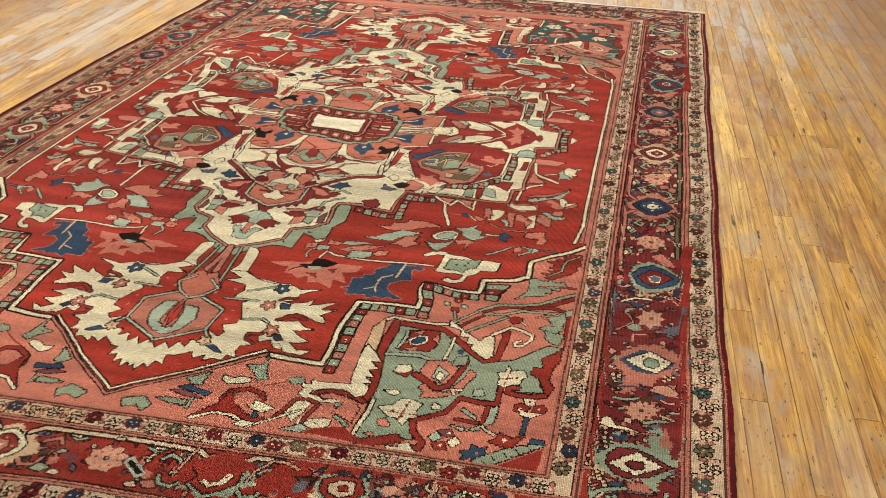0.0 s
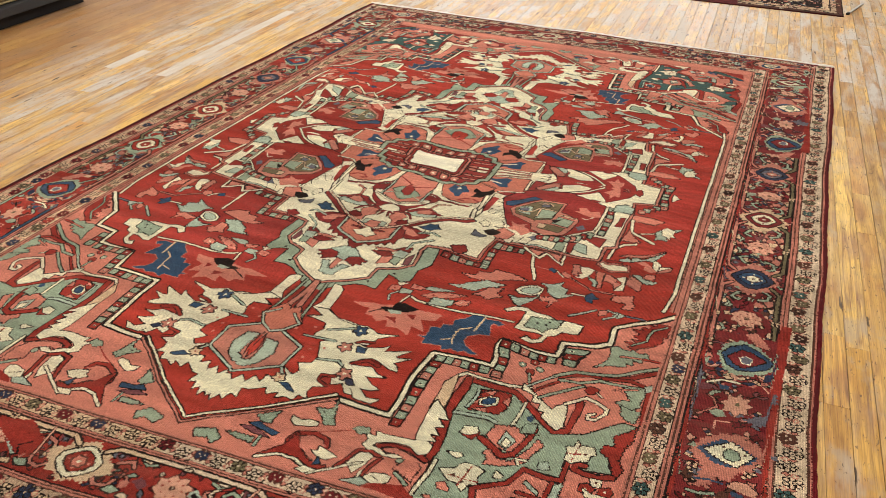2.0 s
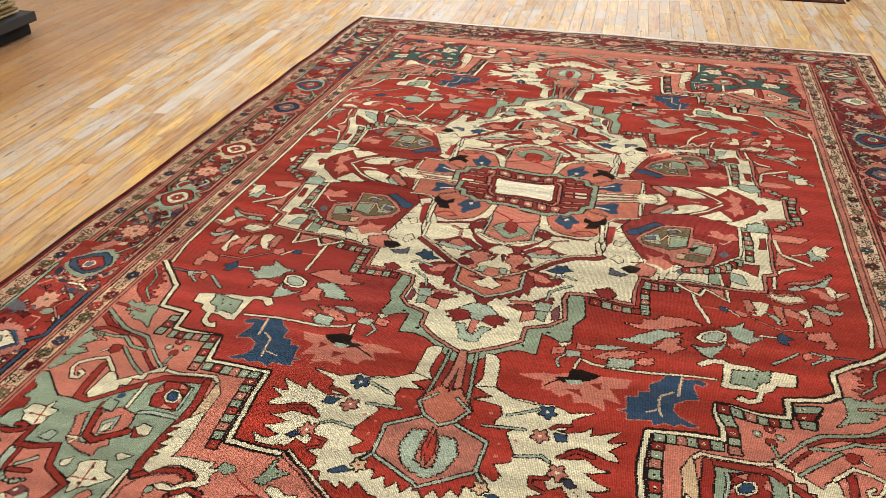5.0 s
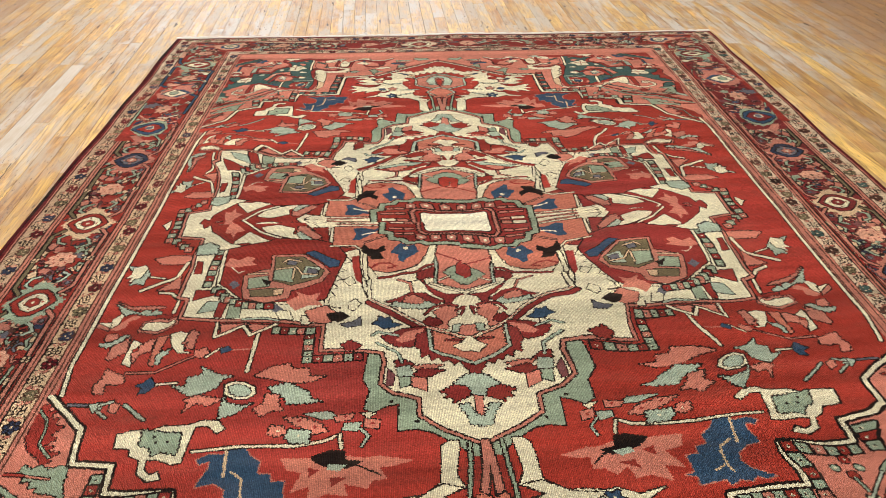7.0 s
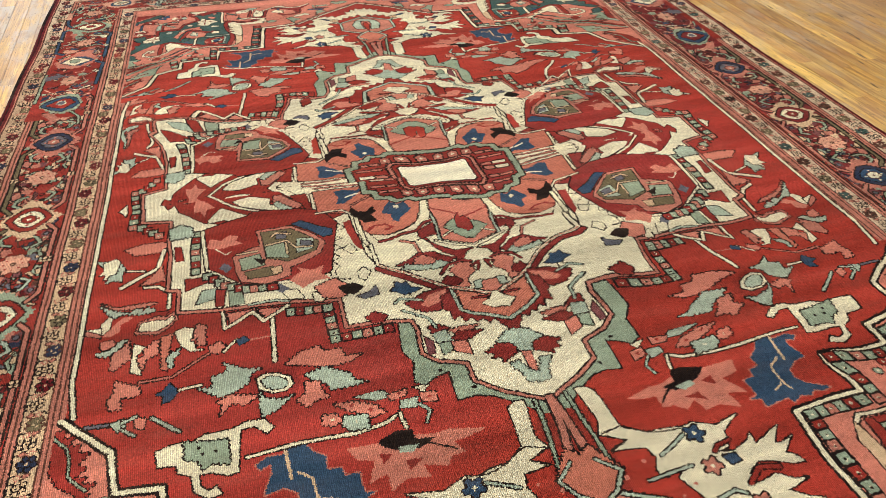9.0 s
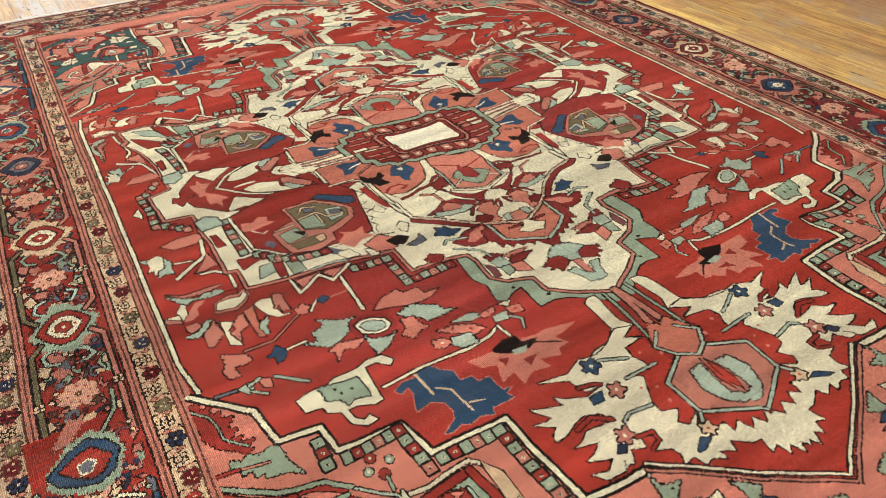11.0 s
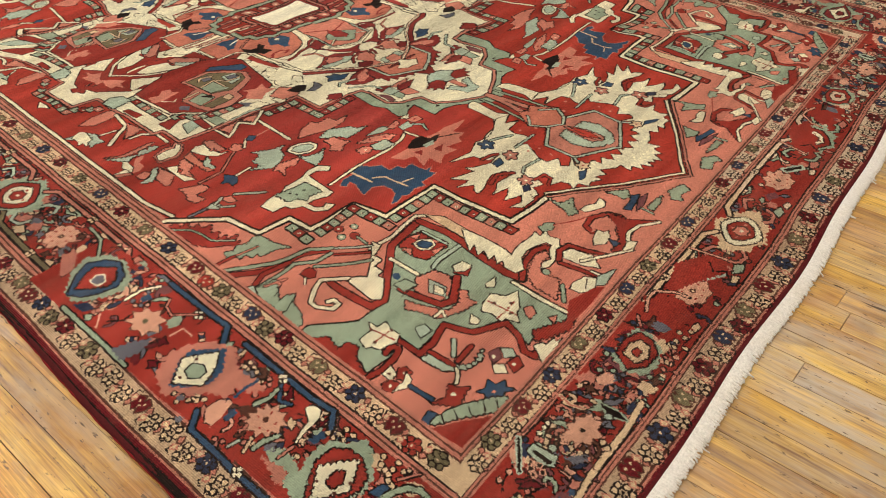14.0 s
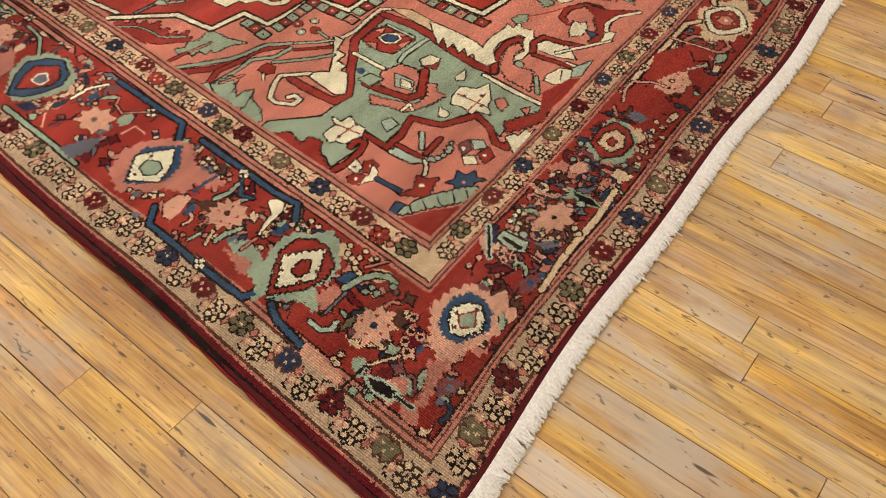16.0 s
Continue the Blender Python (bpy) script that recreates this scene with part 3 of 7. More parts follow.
def fill_ground(c, seed=77, count=420, middle=False):
    """Leaf curls, calyces, buds and hooks over the ground of one corner's borders, or along the middle of a side."""
    turn = c.turn
    chance = random.Random(seed)
    for i in range(count):
        if middle:
            x, y = chance.uniform(1066, 1208), chance.uniform(-650, 650)
        elif i < 225:
            x, y = chance.uniform(1066, 1208), chance.uniform(640, 1665)
        else:
            x, y = chance.uniform(505, 1060), chance.uniform(1562, 1666)
        k = chance.uniform(0, 2 * math.pi)
        p, q = math.cos(k), math.sin(k)

        def at(points):
            return [(x + p * a - q * b, y + q * a + p * b) for a, b in points]
        wool = chance.choice(["rose", "blush", "sage", "plum", "slate", "rose", "brown", "tan", "navy", "wine"])
        kind = i % 6
        if kind == 0:
            c.patch(wool, "ink", at([(-17, -2), (-8, -8), (3, -7), (12, -1), (18, 6), (9, 5), (1, 1), (-8, 2)]), 2)
        elif kind == 1:
            c.ribbon(wool, "ink", 5, at([(-16, -6), (-5, -9), (6, -4), (9, 5), (2, 9)]), 2)
        elif kind == 2:
            c.ribbon("ink", None, 3, at([(-18, 0), (0, 2), (15, -4)]))
            c.dots(wool, "ink", 4.5, at([(16, -5), (-2, 8)]), 2)
        elif kind == 3:
            c.patch(wool, None, at([(-16, -10), (0, -14), (13, -6), (17, 8), (2, 12), (-13, 9)]), jag=4)
        elif kind == 4:
            for a in (-8, 0, 8):
                c.patch(("tan", wool, "rose")[int(a / 8) + 1], "ink", at([(a - 3, -5), (a + 3, -5), (a + 3, 5), (a - 3, 5)]), 1.6)
        else:
            c.patch(wool, "ink", at([(0, -12), (5, -3), (13, 0), (4, 5), (0, 13), (-5, 4), (-12, 1), (-4, -4)]), 2)
    c.turn = turn


border = Cartoon(-HALF_W - 0.01, -HALF_L - 0.01, HALF_W + 0.01, HALF_L + 0.01)


def frame_band(c, wool, a0, a1, b0, b1):
    """A rectangular band between the half sizes (a0, b0) outside and (a1, b1) inside, in millimetres."""
    c.put()
    for s in (-1, 1):
        c.patch(wool, None, [(s * a0, -b0), (s * a1, -b0), (s * a1, b0), (s * a0, b0)])
        c.patch(wool, None, [(-a0, s * b0), (-a0, s * b1), (a0, s * b1), (a0, s * b0)])


# stripes from the edge inwards: (wool, half width, half length at its outer side)
STRIPES = [("brick", 1345, 1760), ("ink", 1335, 1754), ("wine", 1315, 1752), ("rose", 1306, 1733), ("brown", 1302, 1729), ("dun", 1297, 1726), ("brown", 1243, 1690), ("rose", 1239, 1687), ("brown", 1232, 1683),
           ("rose", 1228, 1680), ("ink", 1222, 1676), ("brick", 1218, 1673), ("ink", 1052, 1553), ("rose", 1048, 1550), ("brown", 1041, 1546), ("rose", 1037, 1543), ("ink", 1031, 1539), ("tan", 1028, 1537),
           ("brown", 984, 1503), ("rose", 981, 1500), ("brown", 974, 1496), ("rose", 970, 1493)]
INNER_A, INNER_B = 964, 1488
for (wool, a0, b0), (_, a1, b1) in zip(STRIPES, STRIPES[1:] + [("", INNER_A, INNER_B)]):
    frame_band(border, wool, a0, a1, b0, b1)
LEFT, RIGHT = ("wine", "olive", "navy", "wine", "olive", "brick"), ("brown", "olive", "teal", "umber", "olive", "navy")
# cream and rose lines along the long sides of the red field
for edge, rose in ((-949, -964), (944, 955)):
    way = 1 if edge > 0 else -1
    border.put().patch("rose", None, [(edge, -650), (way * 968, -650), (way * 968, 660), (edge, 660)])
    border.ribbon("cream", "ink", 8, [(edge - way * 14, -655), (edge, -560), (edge, 590), (edge - way * 10, 662)], 3)
    border.ribbon("brown", None, 3.5, [(edge + way * 12, -650), (edge + way * 12, 650)])
for s in (-1, 1):
    # ground of the main border turns brighter in places, as the dye lots do
    for y0, y1 in ((-880, -600), (-200, 180), (520, 860), (1180, 1480)):
        border.put().patch("red", None, [(s * 1210, y0), (s * 1060, y0 + 40), (s * 1060, y1), (s * 1210, y1 - 30)])
    guard_run(border.put(s * 1267, 0, 1, s, True), 1720, 43, 3, LEFT if s < 0 else RIGHT)
    guard_run(border.put(s * 1006, 0, 1, s, True), 1500, 46, 5, LEFT if s < 0 else RIGHT)
    guard_run(border.put(0, s * 1711, 1, s), 1240, 45, 7)
    guard_run(border.put(0, s * 1520, 1, s * 0.85), 985, 46, 9)
    scatter(border, s * 1137, 0, 72, 1640, 40 + s)
    scatter(border, 0, s * 1613, 1180, 52, 60 + s)
    fill_ground(border.put(0, 0, s, 1), 90 + s, 230, True)
    knots = [-1380, -1060, -740, -320, 50, 450, 795, 1120, 1400]
    looks = [("cream", "red", "sage", "sage"), ("cream", "tan", "navy", "rose"), ("red", "blue", "blue", "sage"), ("cream", "red", "brick", "sage") if s < 0 else ("blue", "cream", "navy", "rose"), ("cream", "red", "brick", "tan"),
             ("slate", "rose", "navy", "rose"), ("navy", "rose", "slate", "plum"), ("tan", "brick", "plum", "rose"), ("cream", "rose", "brick", "tan")]
    for y, (wool, inner, ring, halo) in zip(knots, looks):
        border.put(s * 1137, y, s, 1)
        for way in (-1, 1):
            vine(border, way, ("sage", "rose") if halo != "sage" else ("mint", "tan"))
        diamond(border, wool, inner, ring, halo)
    for y0, y1 in zip(knots, knots[1:]):
        border.put(s * 1137, 0, s, 1)
        brackets(border, y0, y1, "slate" if y0 < -900 else "rose", -1)
        brackets(border, y0, y1, "olive" if y0 > -1200 else "slate", 1)
        rosette(border.put(s * 1140, (y0 + y1) / 2, s, 1), "blush", "brown")
    rosette(border.put(s * 1143, -1524), "blush", "navy")
    rosette(border.put(s * 1143, 1524), "rose", "navy")
    for e in (-1, 1):
        across = [-1060, -614, -140, 330, 720, 1060]
        for i, x in enumerate(across):
            wool, inner, ring, halo = (("cream", "tan", "blue", "rose"), ("cream", "brick", "brick", "sage"), ("red", "pink", "cream", "tan"), ("cream", "red", "brick", "sage"), ("cream", "rose", "plum", "tan"), ("cream", "tan", "blue", "rose"))[i]
            border.put(x, e * 1613, 0.72, -e * 0.92, True)
            border.turn = (0.0, 1.0, x, e * 0.74, 0.0, e * 1613)
            for way in (-1, 1):
                vine(border, way, ("sage", "rose") if i % 2 else ("rose", "sage"))
            diamond(border, wool, inner, ring, halo)
        for x0, x1 in zip(across, across[1:]):
            border.turn = (0.0, 1.0, 0.0, e * 0.74, 0.0, e * 1613)
            brackets(border, x0, x1, "ink" if x0 < -700 else "tan", -1)
            border.put((x0 + x1) / 2, e * 1613, 1.0, e * 0.85)
            rosette(border, "blush", "brown", 1.05)
            border.patch("ink", "mint", [(52, -10), (92, 22), (84, 30), (46, 0)], 5)
            border.patch("plum", None, [(-90, 10), (-60, 30), (-52, 10), (-76, -6)])
border.put()


# ---------------------------------------------------------------- field, corners and medallion (one quarter, millimetres from the centre)

def corner_ground(c):
    """The pink corner inside its stepped white line."""
    c.patch("pink", None, [(965, 602), (833, 718), (820, 810), (738, 821), (733, 883), (595, 894), (581, 977), (420, 985), (407, 1195), (275, 1204), (275, 1204), (140, 1313), (-14, 1424), (-30, 1480), (-30, 1520), (1010, 1520), (1010, 640)])
    c.ribbon("cream", "ink", 10, [(965, 602), (833, 718), (820, 810), (738, 821), (733, 883), (595, 894), (581, 977), (420, 985), (407, 1195), (275, 1204)], 5)
    c.ribbon("rose", "ink", 5, [(275, 1204), (140, 1313), (-14, 1424)], 2.6)
    c.ribbon("cream", "ink", 5, [(267, 1195), (131, 1304), (-24, 1415)], 3)
    checks(c, 22, [(758, 852), (763, 901)])
    checks(c, 22, [(721, 905), (607, 903)])
    checks(c, 22, [(607, 930), (601, 1003)])
    checks(c, 22, [(568, 996), (446, 1001)])
    checks(c, 22, [(446, 1001), (433, 1210)])


def corner_leaf(c):
    """The big serrated leaf form with a rosette eye."""
    c.patch("sage", "ink", [(773, 1152), (657, 1052), (542, 1046), (530, 1109), (551, 1197), (564, 1310), (570, 1426), (599, 1447), (654, 1409), (689, 1413), (683, 1397), (675, 1366), (665, 1344), (725, 1317), (742, 1269), (771, 1272), (818, 1272), (838, 1275), (830, 1245), (830, 1223), (876, 1241), (908, 1238), (940, 1236), (926, 1215), (925, 1196), (903, 1184), (908, 1162), (931, 1162), (920, 1131), (946, 1112), (960, 1086), (931, 1083), (856, 1144), (810, 1149)], 3)
    c.patch("brick", "ink", [(963, 1085), (946, 1112), (921, 1132), (932, 1163), (909, 1163), (904, 1185), (925, 1197), (942, 1231), (948, 1250), (960, 1221), (946, 1195), (952, 1160), (963, 1135), (962, 1110)], 2.2)
    c.ribbon("brick", "ink", 15, [(541, 1042), (647, 1052), (726, 1107), (780, 1145), (810, 1139), (815, 1107), (819, 1059), (818, 1036)], 2.6)
    c.ribbon("brick", "ink", 16, [(541, 1042), (528, 1100), (530, 1154), (544, 1212), (555, 1279), (549, 1316)], 2.6)
    c.ribbon("brick", "ink", 11, [(549, 1316), (507, 1294), (457, 1286), (432, 1296), (435, 1318)], 2.6)
    c.ribbon("brick", "ink", 11, [(943, 1245), (914, 1252), (880, 1251), (857, 1245), (860, 1230), (880, 1231)], 2.4)
    c.ribbon("brick", "ink", 11, [(841, 1223), (839, 1250), (838, 1281), (799, 1283), (750, 1272), (731, 1321), (672, 1355), (683, 1388), (709, 1416), (707, 1438), (691, 1435)], 2.4)
    c.patch("brick", "ink", [(655, 1403), (591, 1437), (549, 1440), (605, 1455), (648, 1434), (673, 1420)], 2)
    c.ribbon("cream", "ink", 7, [(687, 1025), (624, 1033), (534, 1023), (517, 1037)], 2.6)
    c.ribbon("brick", "ink", 3, [(516, 1044), (492, 1072), (509, 1070)], 2.6)
    c.patch("cream", "ink", [(667, 1014), (665, 1035), (699, 1046), (698, 1066), (723, 1067), (722, 1090), (740, 1091), (737, 1107), (782, 1140), (795, 1126), (794, 1089), (790, 1049), (766, 1064), (755, 1080), (708, 1049)], 3)
    c.ribbon("cream", "ink", 8, [(785, 1050), (826, 1015), (853, 1023), (884, 1043), (885, 1061), (866, 1088), (848, 1087), (846, 1073), (858, 1067)], 2.6)
    c.patch("brick", "ink", [(636, 1064), (600, 1059), (570, 1066), (568, 1089), (555, 1123), (563, 1140), (600, 1135), (628, 1134), (639, 1114), (641, 1085)], 2.4)
    c.patch("pink", "ink", [(598, 1061), (575, 1070), (593, 1078)], 2)
    c.patch("pink", "ink", [(596, 1124), (567, 1136), (602, 1136)], 2)
    c.patch("pink", "ink", [(637, 1074), (625, 1092), (642, 1103)], 2)
    c.patch("pink", "ink", [(572, 1090), (561, 1119), (576, 1110)], 2)
    c.patch("cream", "ink", [(611, 1082), (590, 1082), (570, 1098), (576, 1118), (598, 1118), (615, 1105)], 2.2)
    c.patch("blue", "ink", [(604, 1087), (588, 1088), (578, 1103), (581, 1113), (598, 1111), (608, 1100)], 2)
    c.ribbon("mint", "ink", 5, [(563, 1068), (557, 1134)], 2.2)
    c.ribbon("mint", "ink", 8, [(636, 1159), (614, 1152), (544, 1157)], 2.2)
    c.ribbon("ink", None, 2.4, [(628, 1162), (613, 1159), (546, 1163)], 2.6)
    c.ribbon("cream", "ink", 8, [(682, 1078), (676, 1150)], 2.4)
    c.patch("pink", "ink", [(687, 1156), (641, 1166), (633, 1197), (654, 1225), (676, 1228), (702, 1231), (718, 1196), (713, 1170)], 2.2)
    c.patch("mint", "ink", [(671, 1176), (665, 1213), (688, 1229), (701, 1198)], 2.2)
    c.patch("cream", "ink", [(677, 1193), (673, 1213), (686, 1223), (692, 1204)], 2)
    c.ribbon("brick", "ink", 13, [(734, 1151), (725, 1188), (711, 1237), (685, 1247), (653, 1226), (627, 1212)], 2.4)
    c.dots("blue", None, 10, [(712, 1122)], 2)
    c.patch("sage", "ink", [(735, 1133), (705, 1142), (700, 1169), (734, 1161)], 2)
    c.ribbon("ink", None, 2.4, [(749, 1166), (701, 1170)], 2.6)
    c.patch("pink", "ink", [(750, 1178), (739, 1212), (714, 1258), (681, 1257), (655, 1236), (648, 1250), (665, 1264), (662, 1282), (693, 1276), (723, 1265), (745, 1253), (752, 1222), (769, 1195)], 2.2)
    c.patch("cream", "ink", [(854, 1177), (845, 1162), (841, 1181), (822, 1184), (830, 1204), (828, 1225), (848, 1231), (862, 1223), (881, 1219), (886, 1203), (897, 1198), (889, 1178), (875, 1177)], 2.4)
    c.ribbon("brick", None, 3, [(853, 1174), (845, 1226)], 2.6)
    c.ribbon("brick", None, 3, [(877, 1200), (828, 1205)], 2.6)
    c.dots("brown", None, 4, [(854, 1178), (829, 1206), (875, 1201)], 2)
    c.patch("cream", "ink", [(654, 1293), (624, 1292), (613, 1317), (586, 1328), (620, 1353), (637, 1354), (656, 1373), (662, 1348), (675, 1344), (668, 1321), (676, 1302)], 2.4)
    c.ribbon("brick", None, 3, [(645, 1297), (642, 1362)], 2.6)
    c.ribbon("brick", None, 3, [(674, 1336), (614, 1337)], 2.6)
    c.dots("brown", None, 4, [(642, 1310), (622, 1334), (646, 1347)], 2)
    c.patch("cream", "ink", [(607, 1186), (582, 1191), (580, 1213), (604, 1215), (618, 1204)], 2.2)
    c.patch("brick", "ink", [(620, 1198), (606, 1215), (586, 1217), (611, 1225)], 2)
    c.patch("cream", "ink", [(609, 1267), (579, 1271), (605, 1285), (615, 1274)], 2)
    c.patch("cream", "ink", [(717, 1304), (696, 1291), (698, 1313), (711, 1314)], 2)
    c.patch("mint", "ink", [(793, 1238), (774, 1244), (778, 1264), (805, 1260)], 2)
    c.ribbon("cream", "ink", 5, [(746, 1246), (724, 1247), (732, 1261)], 2)
    c.patch("pink", "ink", [(615, 1360), (600, 1370), (611, 1385), (633, 1384), (629, 1373)], 2)
    c.patch("pink", "ink", [(606, 1409), (591, 1418), (612, 1424)], 2)
    c.ribbon("cream", "ink", 8, [(569, 1307), (572, 1358), (571, 1427)], 2.6)
    c.patch("tan", "ink", [(514, 1035), (490, 1074), (491, 1154), (517, 1152), (515, 1098)], 2)
    c.patch("cream", "ink", [(495, 1127), (491, 1154), (495, 1238), (503, 1260), (481, 1255), (458, 1254), (420, 1256), (404, 1252), (410, 1269), (385, 1267), (399, 1283), (394, 1304), (425, 1325), (452, 1334), (484, 1335), (500, 1325), (480, 1320), (459, 1326), (438, 1309), (419, 1303), (419, 1288), (444, 1278), (468, 1274), (497, 1279), (524, 1304), (542, 1295), (544, 1271), (528, 1254), (544, 1252), (524, 1231), (544, 1232), (524, 1207), (543, 1204), (518, 1180), (541, 1183), (518, 1152)], 2.4)
    c.patch("pink", "ink", [(472, 1295), (443, 1303), (455, 1317), (488, 1318), (510, 1332), (501, 1370), (554, 1396), (552, 1346), (532, 1318)], 2)
    c.dots("sage", "ink", 8, [(500, 1339)], 2)
    c.ribbon("sage", "ink", 7, [(512, 1384), (548, 1408)], 2.2)
    c.ribbon("brick", "ink", 9, [(452, 1340), (425, 1324), (398, 1329), (391, 1368), (382, 1402)], 2.6)
    c.ribbon("brick", "ink", 8, [(458, 1347), (449, 1413), (438, 1433)], 2.6)
    c.patch("cream", "ink", [(424, 1332), (405, 1338), (399, 1387), (424, 1414), (438, 1382), (440, 1344)], 2.4)
    c.ribbon("cream", "ink", 5, [(442, 1406), (442, 1439)], 2)
    c.patch("mint", "ink", [(450, 1423), (409, 1441), (461, 1446), (477, 1429)], 2)
    c.patch("cream", "ink", [(494, 1395), (464, 1403), (456, 1424), (492, 1437), (511, 1418), (511, 1400)], 2.2)
    c.ribbon("ink", None, 2.6, [(469, 1410), (495, 1421)], 2.6)
    c.patch("brick", None, [(542, 1414), (483, 1432), (466, 1448), (562, 1448), (607, 1447)], 3)


def corner_stems(c):
    """Stems, combs and leaves beside the big leaf."""
    c.patch("brick", "ink", [(957, 646), (924, 648), (929, 664), (907, 665), (916, 684), (893, 686), (899, 702), (873, 707), (894, 728), (876, 739), (895, 756), (872, 761), (885, 772), (854, 778), (874, 790), (864, 798), (882, 806), (891, 790), (924, 766), (945, 737), (945, 709), (957, 707), (955, 675), (963, 658)], 2)
    c.ribbon("sage", "ink", 4, [(952, 654), (920, 688), (911, 724), (909, 749), (873, 788)], 2)
    c.patch("sage", "ink", [(913, 802), (896, 813), (881, 805), (860, 817), (839, 811), (823, 820), (823, 838), (821, 860), (804, 897), (826, 882), (837, 877), (859, 875), (871, 870), (867, 858), (884, 861), (885, 841), (905, 843), (903, 824), (922, 825)], 2.2)
    c.ribbon("pink", "ink", 4, [(908, 827), (851, 841)], 2)
    c.ribbon("brick", "ink", 6, [(980, 820), (943, 823), (908, 827)], 2.2)
    c.ribbon("brick", "ink", 13, [(966, 853), (898, 908), (851, 925), (808, 930), (774, 946), (754, 959)], 2.4)
    c.ribbon("sage", "ink", 8, [(977, 829), (930, 860), (867, 908), (831, 921), (782, 929), (740, 962)], 2.4)
    c.ribbon("brick", "ink", 10, [(933, 926), (902, 916), (841, 931)], 2.2)
    c.ribbon("sage", "ink", 7, [(939, 937), (868, 943), (836, 942), (797, 968), (755, 972)], 2.4)
    c.ribbon("mint", "ink", 5, [(737, 967), (678, 1020)], 2.2)
    c.ribbon("brick", "ink", 6, [(752, 981), (695, 1032)], 2.2)
    c.ribbon("sage", "ink", 6, [(809, 976), (753, 1021), (712, 1050)], 2.2)
    c.patch("brick", "ink", [(846, 974), (830, 969), (819, 973), (816, 989), (831, 1000), (842, 993)], 2)
    c.ribbon("cream", "ink", 3, [(845, 987), (860, 1001)], 2)
    c.dots("brick", "ink", 11, [(686, 928), (678, 969)], 2)
    c.dots("sage", "ink", 9, [(655, 948), (702, 951)], 2)
    c.dots("cream", None, 3, [(655, 948), (702, 951), (686, 928)], 2)
    c.ribbon("sage", "ink", 5, [(676, 976), (679, 1006)], 2)
    c.patch("sage", "ink", [(942, 936), (895, 946), (909, 969), (927, 997), (909, 996), (892, 1007), (911, 1021), (918, 1052), (933, 1070), (952, 1074), (957, 1035), (937, 1025), (950, 1011), (946, 988), (949, 966)], 2.2)
    c.ribbon("ink", None, 2.4, [(930, 982), (890, 965)], 2.6)
    c.ribbon("ink", None, 2.4, [(939, 1030), (902, 1012)], 2.6)
    c.patch("mint", "ink", [(976, 900), (938, 928), (946, 946), (970, 937)], 2)
    c.patch("brick", "ink", [(969, 930), (949, 950), (965, 1079), (979, 1066)], 2)
    c.ribbon("pink", "ink", 4, [(925, 945), (877, 963)], 2)


